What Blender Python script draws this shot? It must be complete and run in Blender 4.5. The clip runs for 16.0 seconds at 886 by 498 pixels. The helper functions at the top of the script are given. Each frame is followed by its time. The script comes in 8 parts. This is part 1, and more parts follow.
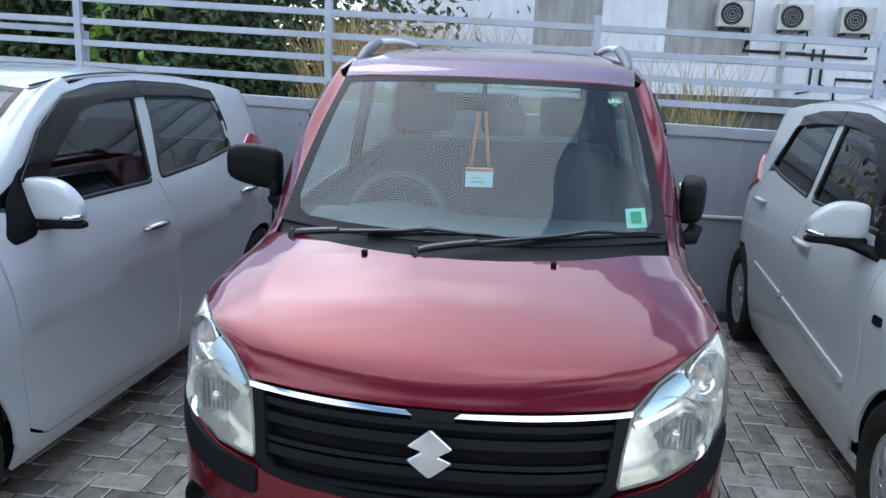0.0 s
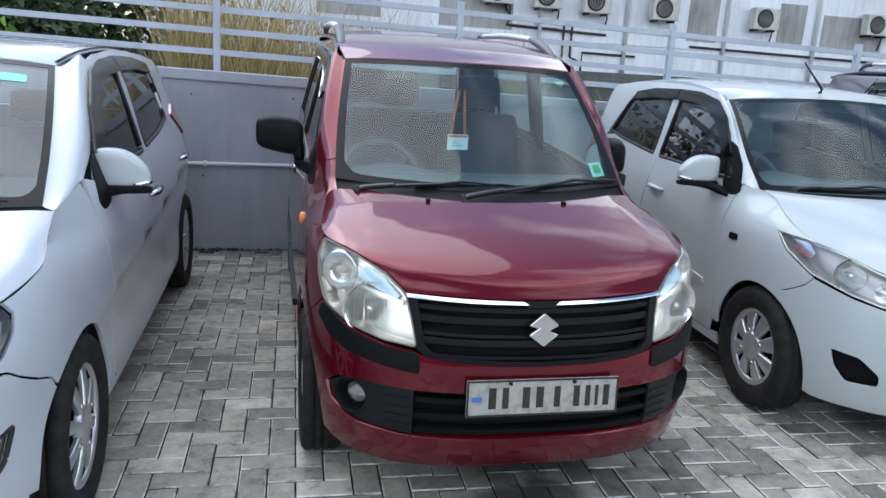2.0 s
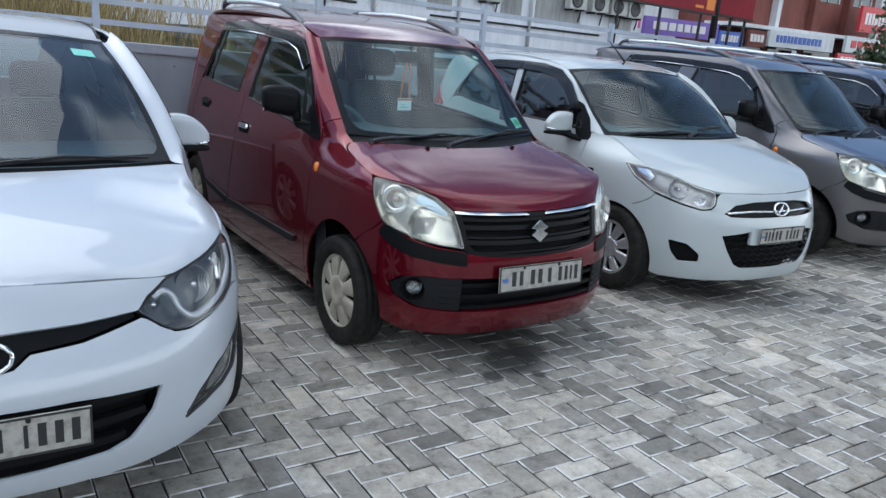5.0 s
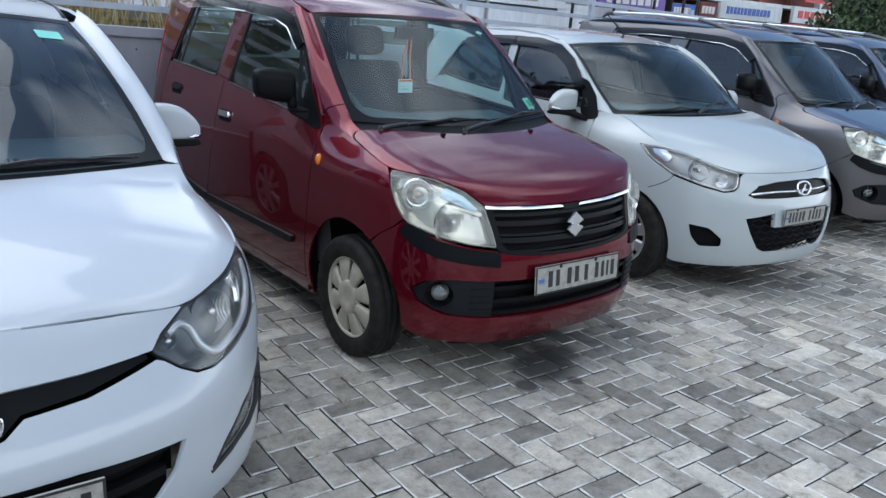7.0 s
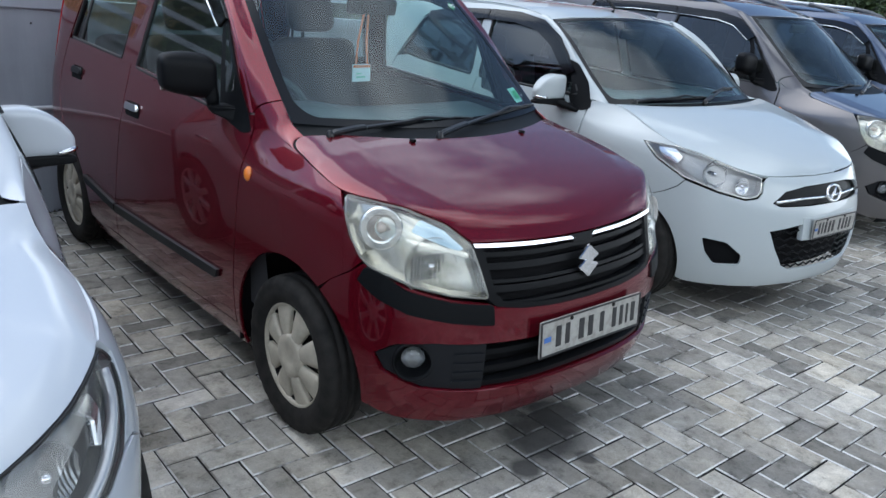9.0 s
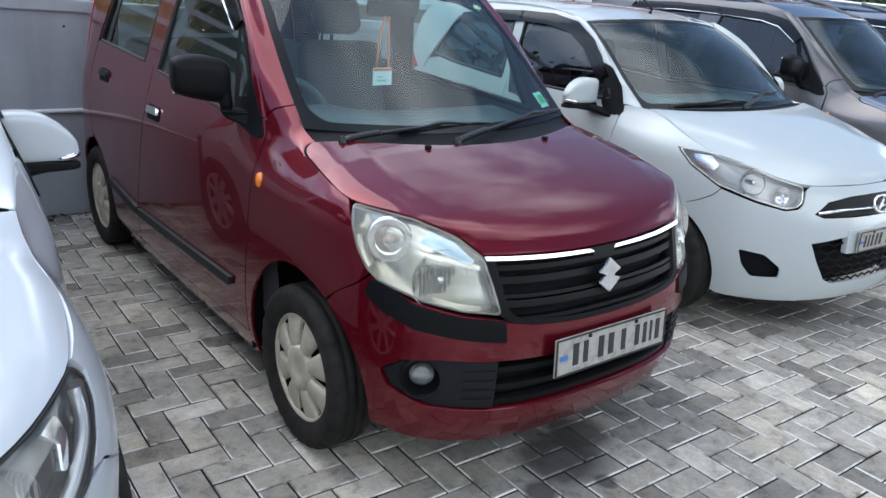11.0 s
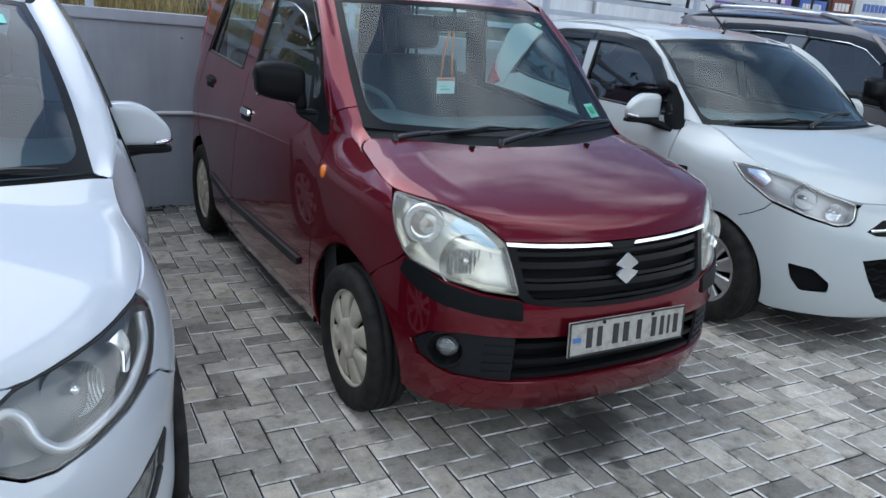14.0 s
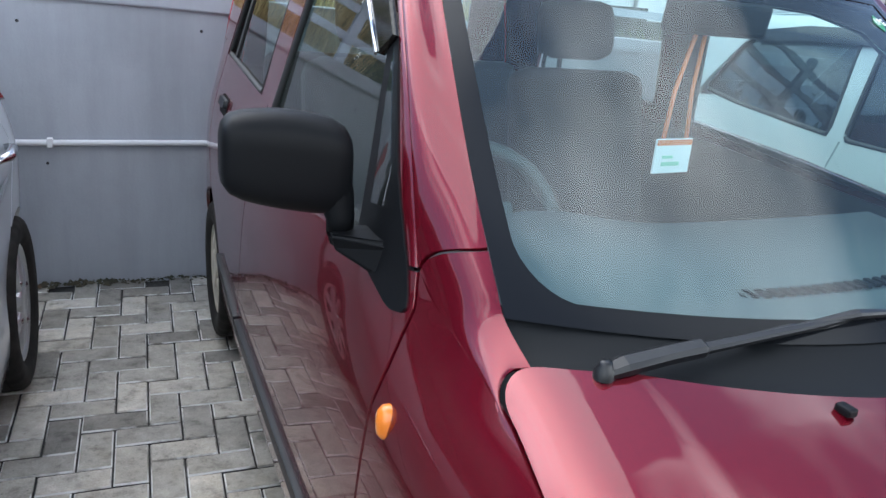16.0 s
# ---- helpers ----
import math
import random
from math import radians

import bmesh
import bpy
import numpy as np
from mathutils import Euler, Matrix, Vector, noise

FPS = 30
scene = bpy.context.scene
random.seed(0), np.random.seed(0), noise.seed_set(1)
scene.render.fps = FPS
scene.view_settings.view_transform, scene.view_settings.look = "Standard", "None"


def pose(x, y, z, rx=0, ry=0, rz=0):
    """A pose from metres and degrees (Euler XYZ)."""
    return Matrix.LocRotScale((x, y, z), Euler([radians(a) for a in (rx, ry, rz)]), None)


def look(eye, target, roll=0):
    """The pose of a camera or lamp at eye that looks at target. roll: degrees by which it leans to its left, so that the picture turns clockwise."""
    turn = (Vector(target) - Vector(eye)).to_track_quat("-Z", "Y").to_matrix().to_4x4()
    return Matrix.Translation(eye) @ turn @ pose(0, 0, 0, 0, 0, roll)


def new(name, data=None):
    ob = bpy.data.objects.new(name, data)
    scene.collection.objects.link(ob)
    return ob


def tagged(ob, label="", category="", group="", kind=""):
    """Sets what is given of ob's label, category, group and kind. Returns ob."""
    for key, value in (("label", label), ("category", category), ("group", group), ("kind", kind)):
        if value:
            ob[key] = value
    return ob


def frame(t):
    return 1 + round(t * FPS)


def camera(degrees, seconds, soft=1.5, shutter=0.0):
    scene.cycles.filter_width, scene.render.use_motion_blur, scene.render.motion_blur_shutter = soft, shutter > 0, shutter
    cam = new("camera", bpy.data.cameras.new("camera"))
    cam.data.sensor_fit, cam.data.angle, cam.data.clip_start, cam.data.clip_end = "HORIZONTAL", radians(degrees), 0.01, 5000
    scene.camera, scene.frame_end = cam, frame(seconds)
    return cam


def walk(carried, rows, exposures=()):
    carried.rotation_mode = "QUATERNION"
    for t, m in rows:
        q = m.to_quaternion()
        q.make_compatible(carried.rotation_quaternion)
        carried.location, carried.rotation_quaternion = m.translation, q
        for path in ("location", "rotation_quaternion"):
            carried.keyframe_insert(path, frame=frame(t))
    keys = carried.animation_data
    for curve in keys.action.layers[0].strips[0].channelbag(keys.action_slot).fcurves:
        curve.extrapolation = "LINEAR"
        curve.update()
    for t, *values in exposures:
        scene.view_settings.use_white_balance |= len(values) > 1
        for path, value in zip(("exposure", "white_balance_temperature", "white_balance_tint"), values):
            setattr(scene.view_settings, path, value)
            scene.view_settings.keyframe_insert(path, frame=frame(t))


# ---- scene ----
cam = camera(60.0, 16.0)
PATH = [
    (0, (0.176, -1.459, 1.464), (-0.038, 0.483, 1.039), 2.2),
    (0.5, (-0.118, -1.531, 1.469), (-0.32, 0.389, 0.948), 3.0),
    (1, (-0.317, -1.742, 1.459), (-0.286, 0.191, 0.946), 3.6),
    (1.5, (-0.561, -1.957, 1.48), (-0.306, -0.035, 0.989), 3.3),
    (2, (-0.834, -2.123, 1.5), (-0.401, -0.231, 1.018), 3.5),
    (2.5, (-1.099, -2.346, 1.481), (-0.52, -0.494, 0.998), 4.0),
    (3, (-1.381, -2.462, 1.499), (-0.668, -0.658, 1.013), 4.3),
    (3.5, (-1.693, -2.474, 1.502), (-0.858, -0.724, 1.011), 4.8),
    (4, (-1.912, -2.551, 1.492), (-0.969, -0.859, 0.992), 5.0),
    (4.5, (-2.112, -2.636, 1.494), (-1.082, -0.998, 0.987), 4.9),
    (5, (-2.326, -2.586, 1.508), (-1.236, -0.993, 0.984), 4.6),
    (5.2, (-2.418, -2.545, 1.522), (-1.314, -0.966, 0.986), 4.4),
    (7.3, (-2.334, -1.944, 1.468), (-1.132, -0.452, 0.895), 3.6),
    (7.5, (-2.317, -1.83, 1.474), (-1.099, -0.353, 0.896), 3.6),
    (8, (-2.254, -1.647, 1.471), (-1.006, -0.202, 0.878), 3.8),
    (8.5, (-2.081, -1.497, 1.46), (-0.815, -0.075, 0.847), 4.1),
    (8.7, (-1.996, -1.454, 1.463), (-0.729, -0.036, 0.841), 4.1),
    (10.8, (-1.736, -1.287, 1.452), (-0.539, 0.179, 0.804), 3.8),
    (11, (-1.762, -1.379, 1.465), (-0.585, 0.111, 0.836), 3.8),
    (11.5, (-1.848, -1.609, 1.477), (-0.733, -0.053, 0.895), 4.0),
    (12, (-1.912, -1.861, 1.492), (-0.863, -0.25, 0.943), 4.2),
    (12.5, (-1.873, -2.163, 1.495), (-0.875, -0.516, 0.955), 4.4),
    (13, (-1.837, -2.28, 1.501), (-0.868, -0.619, 0.951), 4.2),
    (13.5, (-1.805, -2.105, 1.472), (-0.846, -0.447, 0.897), 4.1),
    (14, (-1.735, -1.748, 1.463), (-0.778, -0.097, 0.865), 4.3),
    (14.5, (-1.516, -1.374, 1.459), (-0.571, 0.275, 0.837), 4.8),
    (15, (-1.334, -0.937, 1.423), (-0.428, 0.725, 0.778), 5.3),
    (15.5, (-1.184, -0.495, 1.425), (-0.329, 1.197, 0.788), 6.1),
    (16, (-1.033, 0.080, 1.408), (-0.274, 1.82, 0.769), 5.1),
]
walk(cam, [(t, look(eye, target, roll)) for t, eye, target, roll in PATH],
     [(0, 0.54, 5830, 5), (1, 0.66, 6000, 5), (3, 0.45, 6100, 6), (5, 0.28, 6120, 5), (8, 0.30, 6000, 5), (11, 0.64, 6270, 6), (12.5, 0.39, 6150, 6), (14, 0.37, 6080, 5), (14.5, 0.50, 6060, 5), (15, 0.80, 6080, 5), (16, 1.20, 6250, 6)])

V3 = Vector
# world: bright, mostly overcast daylight with broken cloud
world = bpy.data.worlds.new("sky")
scene.world = world
world.use_nodes = True
wt = world.node_tree
wt.nodes.clear()


def wnode(kind, **props):
    n = wt.nodes.new(kind)
    for k, v in props.items():
        n.inputs[k].default_value = v
    return n


sky = wt.nodes.new("ShaderNodeTexSky")
sky.sky_type = "NISHITA"
sky.sun_disc = False
sky.sun_elevation, sky.sun_rotation = radians(61), radians(329)
sky_gain = wnode("ShaderNodeMix")
sky_gain.data_type, sky_gain.blend_type = "RGBA", "MULTIPLY"
sky_gain.inputs[0].default_value = 1.0
sky_gain.inputs[7].default_value = (0.11, 0.11, 0.114, 1)
wt.links.new(sky.outputs[0], sky_gain.inputs[6])
coord = wt.nodes.new("ShaderNodeTexCoord")
squash = wnode("ShaderNodeMapping", Scale=(1.0, 1.0, 2.2))
wt.links.new(coord.outputs["Generated"], squash.inputs[0])
puffs = wnode("ShaderNodeTexNoise", Scale=1.35, Detail=5.0, Roughness=0.52)
wt.links.new(squash.outputs[0], puffs.inputs["Vector"])
cover = wt.nodes.new("ShaderNodeValToRGB")
cover.color_ramp.elements[0].position, cover.color_ramp.elements[1].position = 0.44, 0.60
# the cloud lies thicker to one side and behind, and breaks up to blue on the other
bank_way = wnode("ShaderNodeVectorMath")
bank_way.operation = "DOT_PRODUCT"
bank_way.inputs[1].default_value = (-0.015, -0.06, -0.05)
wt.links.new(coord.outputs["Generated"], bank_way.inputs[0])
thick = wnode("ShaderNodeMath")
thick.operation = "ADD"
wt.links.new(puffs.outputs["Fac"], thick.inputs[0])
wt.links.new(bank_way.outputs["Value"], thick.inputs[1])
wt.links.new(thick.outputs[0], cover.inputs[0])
clouded = wt.nodes.new("ShaderNodeMix")
clouded.data_type = "RGBA"
clouded.inputs[7].default_value = (2.12, 2.19, 2.32, 1)
wt.links.new(cover.outputs["Color"], clouded.inputs[0])
wt.links.new(sky_gain.outputs[2], clouded.inputs[6])
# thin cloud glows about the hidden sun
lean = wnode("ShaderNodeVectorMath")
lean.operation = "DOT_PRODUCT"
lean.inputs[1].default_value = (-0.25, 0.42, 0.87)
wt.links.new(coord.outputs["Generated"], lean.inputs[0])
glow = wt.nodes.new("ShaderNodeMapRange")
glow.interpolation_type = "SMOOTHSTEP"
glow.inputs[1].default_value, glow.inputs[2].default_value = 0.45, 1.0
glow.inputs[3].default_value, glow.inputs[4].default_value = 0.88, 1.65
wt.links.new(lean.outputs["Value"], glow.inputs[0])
# white haze along the horizon, thinner cloud overhead
lift = wnode("ShaderNodeSeparateXYZ")
wt.links.new(coord.outputs["Generated"], lift.inputs[0])
rise = wt.nodes.new("ShaderNodeMapRange")
rise.inputs[1].default_value, rise.inputs[2].default_value = 0.0, 1.0
rise.inputs[3].default_value, rise.inputs[4].default_value = 1.15, 0.80
wt.links.new(lift.outputs["Z"], rise.inputs[0])
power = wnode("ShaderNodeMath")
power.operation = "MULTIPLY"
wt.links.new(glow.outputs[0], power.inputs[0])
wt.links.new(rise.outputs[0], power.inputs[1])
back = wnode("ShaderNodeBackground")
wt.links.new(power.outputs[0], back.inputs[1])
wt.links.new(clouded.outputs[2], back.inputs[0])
wt.links.new(back.outputs[0], wt.nodes.new("ShaderNodeOutputWorld").inputs[0])

sun = new("sun", bpy.data.lights.new("sun", "SUN"))
sun.data.energy, sun.data.angle, sun.data.color = 1.15, radians(64), (1.0, 0.97, 0.93)
SUN_WAY = V3((-0.25, 0.42, 0.87)).normalized()
sun.matrix_world = look(tuple(SUN_WAY * 20), (0, 0, 0))
scene.view_settings.exposure = 0.0

# ---- small mesh library ----
V = Vector


def mat(name, color, rough=0.5, metal=0.0, coat=0.0, **more):
    """A principled material; color is linear RGB."""
    m = bpy.data.materials.new(name)
    m.use_nodes = True
    b = m.node_tree.nodes["Principled BSDF"]
    b.inputs["Base Color"].default_value = (*color, 1)
    b.inputs["Roughness"].default_value = rough
    b.inputs["Metallic"].default_value = metal
    b.inputs["Coat Weight"].default_value = coat
    b.inputs["Coat Roughness"].default_value = 0.03
    for k, v in more.items():
        b.inputs[k.replace("_", " ")].default_value = v
    return m


def bsdf(m):
    return m.node_tree.nodes["Principled BSDF"]


def add(m, kind, **props):
    n = m.node_tree.nodes.new(kind)
    for k, v in props.items():
        n.inputs[k.replace("_", " ")].default_value = v
    return n


def join(m, a, b):
    m.node_tree.links.new(a, b)


def noise_tex(m, scale, detail=4.0, rough=0.55, space="Object", stretch=(1, 1, 1)):
    c = add(m, "ShaderNodeTexCoord")
    mp = add(m, "ShaderNodeMapping")
    mp.inputs["Scale"].default_value = stretch
    n = add(m, "ShaderNodeTexNoise", Scale=scale, Detail=detail, Roughness=rough)
    join(m, c.outputs[space], mp.inputs[0])
    join(m, mp.outputs[0], n.inputs["Vector"])
    return n.outputs["Fac"]


def ramp(m, fac, stops):
    """Stops of (position, rgb)."""
    r = add(m, "ShaderNodeValToRGB")
    e = r.color_ramp.elements
    while len(e) < len(stops):
        e.new(0.5)
    for el, (p, c) in zip(e, stops):
        el.position, el.color = p, (*c, 1) if len(c) == 3 else c
    join(m, fac, r.inputs[0])
    return r.outputs["Color"]


def mixc(m, fac, a, b, mode="MIX"):
    n = add(m, "ShaderNodeMix")
    n.data_type, n.blend_type = "RGBA", mode
    for sock, v in ((n.inputs[0], fac), (n.inputs[6], a), (n.inputs[7], b)):
        if isinstance(v, (int, float)):
            sock.default_value = v
        elif isinstance(v, tuple):
            sock.default_value = (*v, 1)
        else:
            join(m, v, sock)
    return n.outputs[2]


def bump(m, fac, strength=0.2, dist=0.01):
    n = add(m, "ShaderNodeBump", Strength=strength, Distance=dist)
    join(m, fac, n.inputs["Height"])
    join(m, n.outputs[0], bsdf(m).inputs["Normal"])


def vary_rough(m, lo, hi, scale=6.0, space="Object"):
    n = add(m, "ShaderNodeMapRange")
    n.inputs[3].default_value, n.inputs[4].default_value = lo, hi
    join(m, noise_tex(m, scale, 5, 0.6, space), n.inputs[0])
    join(m, n.outputs[0], bsdf(m).inputs["Roughness"])


def glass(name, tint, rough=0.0, ior=1.5, film_amount=0.0, film=(0.5, 0.52, 0.52)):
    """A thin sheet of glass: tinted see-through, with a Fresnel gloss; a thin film adds dust, and painted sky sheen on
    windscreens.
    """
    m = bpy.data.materials.new(name)
    m.use_nodes = True
    t = m.node_tree
    t.nodes.clear()
    clear = t.nodes.new("ShaderNodeBsdfTransparent")
    clear.inputs[0].default_value = (*tint, 1)
    gloss = t.nodes.new("ShaderNodeBsdfGlossy")
    gloss.inputs["Roughness"].default_value = rough
    # Schlick's curve, alike from both sides of the sheet
    face = t.nodes.new("ShaderNodeLayerWeight")
    face.inputs[0].default_value = 0.5
    power = t.nodes.new("ShaderNodeMath")
    power.operation = "POWER"
    power.inputs[1].default_value = 5.0
    t.links.new(face.outputs["Facing"], power.inputs[0])
    f0 = 2 * ((ior - 1) / (ior + 1)) ** 2
    fres = t.nodes.new("ShaderNodeMath")
    fres.operation = "MULTIPLY_ADD"
    fres.inputs[1].default_value, fres.inputs[2].default_value = 1 - f0, f0
    t.links.new(power.outputs[0], fres.inputs[0])
    body = clear.outputs[0]
    if film_amount:
        veil = t.nodes.new("ShaderNodeBsdfDiffuse")
        veil.inputs[0].default_value = (*film, 1)
        n = t.nodes.new("ShaderNodeTexNoise")
        n.inputs["Scale"].default_value, n.inputs["Detail"].default_value = 5.0, 6.0
        c = t.nodes.new("ShaderNodeTexCoord")
        t.links.new(c.outputs["Object"], n.inputs["Vector"])
        k = t.nodes.new("ShaderNodeMath")
        k.operation = "MULTIPLY"
        k.inputs[1].default_value = film_amount * 2
        t.links.new(n.outputs["Fac"], k.inputs[0])
        filmed = t.nodes.new("ShaderNodeMixShader")
        t.links.new(k.outputs[0], filmed.inputs[0])
        t.links.new(clear.outputs[0], filmed.inputs[1])
        t.links.new(veil.outputs[0], filmed.inputs[2])
        body = filmed.outputs[0]
    mix = t.nodes.new("ShaderNodeMixShader")
    t.links.new(fres.outputs[0], mix.inputs[0])
    t.links.new(body, mix.inputs[1])
    t.links.new(gloss.outputs[0], mix.inputs[2])
    t.links.new(mix.outputs[0], t.nodes.new("ShaderNodeOutputMaterial").inputs[0])
    return m


def finish(me, name, material, parent=None, label=""):
    me.materials.append(material)
    ob = new(name, me)
    ob.parent = parent
    if label:
        tagged(ob, label)
    return ob


def part(name, bm, material, parent, label="", smooth=False):
    me = bpy.data.meshes.new(name)
    if smooth:
        for f in bm.faces:
            f.smooth = True
    bm.to_mesh(me)
    bm.free()
    return finish(me, name, material, parent, label)


def thing(name, at, label, category, group=""):
    ob = new(name)
    ob.empty_display_size = 0.1
    ob.matrix_world = at
    return tagged(ob, label, category, group)


def put_box(bm, x0, x1, y0, y1, z0, z1, m=None, bev=0.0):
    size = V((x1 - x0, y1 - y0, z1 - z0))
    mm = Matrix.Translation(((x0 + x1) / 2, (y0 + y1) / 2, (z0 + z1) / 2)) @ Matrix.Diagonal((*size, 1))
    made = bmesh.ops.create_cube(bm, size=1, matrix=(m @ mm) if m else mm)
    if bev:
        edges = list({e for v in made["verts"] for e in v.link_edges})
        bmesh.ops.bevel(bm, geom=edges, offset=bev, segments=2, profile=0.5, affect="EDGES")
    return bm


def boxes(*dims, bev=0.0, m=None):
    bm = bmesh.new()
    for d in dims:
        put_box(bm, *d, m=m, bev=bev)
    return bm


def tube(points, r, sides=10, flat=1.0, closed=False, caps=True):
    """A tube of radius r along points; flat squeezes it upright. r may be a list."""
    bm = bmesh.new()
    pts = [V(p) for p in points]
    rings = []
    n = len(pts)
    for i, p in enumerate(pts):
        a, b = pts[(i - 1) % n if closed else max(i - 1, 0)], pts[(i + 1) % n if closed else min(i + 1, n - 1)]
        d = (b - a).normalized()
        up = V((0, 0, 1)) if abs(d.z) < 0.9 else V((0, 1, 0))
        side = d.cross(up).normalized()
        up = side.cross(d)
        rr = r[i] if isinstance(r, (list, tuple)) else r
        rings.append([bm.verts.new(p + rr * (math.cos(k * math.tau / sides) * side + flat * math.sin(k * math.tau / sides) * up)) for k in range(sides)])
    for i in range(n if closed else n - 1):
        a, b = rings[i], rings[(i + 1) % n]
        for k in range(sides):
            bm.faces.new((a[k], a[(k + 1) % sides], b[(k + 1) % sides], b[k])).smooth = True
    if caps and not closed:
        bm.faces.new(rings[0][::-1])
        bm.faces.new(rings[-1])
    bmesh.ops.recalc_face_normals(bm, faces=bm.faces)
    return bm


def lathe(profile, n=40, axis="x"):
    """Turns a profile of (along, radius) about an axis."""
    bm = bmesh.new()
    rings = []
    for a, r in profile:
        ring = []
        for k in range(n):
            c, s = math.cos(k * math.tau / n) * r, math.sin(k * math.tau / n) * r
            ring.append(bm.verts.new({"x": (a, c, s), "y": (c, a, s), "z": (c, s, a)}[axis]))
        rings.append(ring)
    for a, b in zip(rings, rings[1:]):
        for k in range(n):
            bm.faces.new((a[k], a[(k + 1) % n], b[(k + 1) % n], b[k])).smooth = True
    bmesh.ops.remove_doubles(bm, verts=bm.verts, dist=1e-6)
    bmesh.ops.recalc_face_normals(bm, faces=bm.faces)
    return bm


def smooth1(pairs):
    """A smooth monotone curve through (x, y) pairs."""
    xs, ys = (np.array(v, float) for v in zip(*pairs))
    d = np.diff(ys) / np.diff(xs)
    m = np.r_[d[0], np.where(d[1:] * d[:-1] > 0, 2 * d[1:] * d[:-1] / (d[1:] + d[:-1] + 1e-12), 0), d[-1]]

    def f(v):
        v = np.clip(v, xs[0], xs[-1])
        i = np.clip(np.searchsorted(xs, v) - 1, 0, len(xs) - 2)
        h = xs[i + 1] - xs[i]
        t = (v - xs[i]) / h
        return (ys[i] * (1 + 2 * t) * (1 - t) ** 2 + h * m[i] * t * (1 - t) ** 2 + ys[i + 1] * t * t * (3 - 2 * t) - h * m[i + 1] * t * t * (1 - t))

    return f


def path3(pts):
    """A smooth curve through points, for t from 0 to 1 by length."""
    P = np.array([tuple(p) for p in pts], float)
    d = np.r_[0, np.cumsum(np.linalg.norm(np.diff(P, axis=0), axis=1))]
    m = np.empty_like(P)
    m[1:-1] = (P[2:] - P[:-2]) / (d[2:] - d[:-2])[:, None]
    m[0], m[-1] = (P[1] - P[0]) / (d[1] - d[0]), (P[-1] - P[-2]) / (d[-1] - d[-2])

    def f(t):
        s = min(max(t, 0), 1) * d[-1]
        i = min(max(int(np.searchsorted(d, s)) - 1, 0), len(d) - 2)
        h = d[i + 1] - d[i]
        k = (s - d[i]) / h
        return (P[i] * (1 + 2 * k) * (1 - k) ** 2 + h * m[i] * k * (1 - k) ** 2 + P[i + 1] * k * k * (3 - 2 * k) - h * m[i + 1] * k * k * (1 - k))

    return f


def curved(pts, n=8):
    f = path3(pts)
    return [tuple(f(i / n)) for i in range(n + 1)]


def arc(cy, cz, r, a0, a1, n=10):
    """Points of a circle, by degrees."""
    return [(cy + r * math.cos(radians(a0 + (a1 - a0) * i / n)), cz + r * math.sin(radians(a0 + (a1 - a0) * i / n))) for i in range(n + 1)]


def soften(poly, r, n=3):
    """A polygon with its corners rounded by r."""
    out = []
    P = [np.array(p, float) for p in poly]
    for i, p in enumerate(P):
        a, b = P[i - 1] - p, P[(i + 1) % len(P)] - p
        la, lb = np.linalg.norm(a), np.linalg.norm(b)
        k = min(r, la * 0.45, lb * 0.45)
        if la < 1e-6 or lb < 1e-6 or abs(np.dot(a, b) / (la * lb) + 1) < 0.02:
            out.append(tuple(p))
            continue
        s, e = p + a / la * k, p + b / lb * k
        for j in range(n + 1):
            t = j / n
            out.append(tuple(s * (1 - t) ** 2 + 2 * p * t * (1 - t) + e * t * t))
    return out


def split_round(poly, hole):
    """A polygon with a hole, parted at the height of the hole's two ends into two plain polygons."""
    a, b = min(hole), max(hole)

    def meet(p, way):
        best = None
        for i in range(len(poly)):
            s, e = poly[i], poly[(i + 1) % len(poly)]
            if (s[1] - p[1]) * (e[1] - p[1]) < 0:
                x = s[0] + (e[0] - s[0]) * (p[1] - s[1]) / (e[1] - s[1])
                if (x - p[0]) * way > 0 and (best is None or abs(x - p[0]) < abs(best[1] - p[0])):
                    best = (i, x)
        return best[0], (best[1], p[1])

    (i, pa), (j, pb) = meet(a, -1), meet(b, 1)
    n = len(poly)
    run = lambda i, j: [poly[k % n] for k in range(i + 1, (j if j > i else j + n) + 1)]
    one, two = [pa, *run(i, j), pb], [pb, *run(j, i), pa]
    ka, kb = hole.index(a), hole.index(b)
    m = len(hole)
    chain = lambda s, e: [hole[k % m] for k in range(s, (e if e > s else e + m) + 1)]
    c1, c2 = chain(ka, kb)[::-1], chain(kb, ka)
    height = lambda c: sum(p[1] for p in c) / len(c)
    if height(c1) < height(c2):
        c1, c2 = c2, c1
    # c1 is the upper chain; both run from b to a
    if height(one) > height(two):
        return one + c1, two + c2[::-1]
    return one + c2, two + c1[::-1]


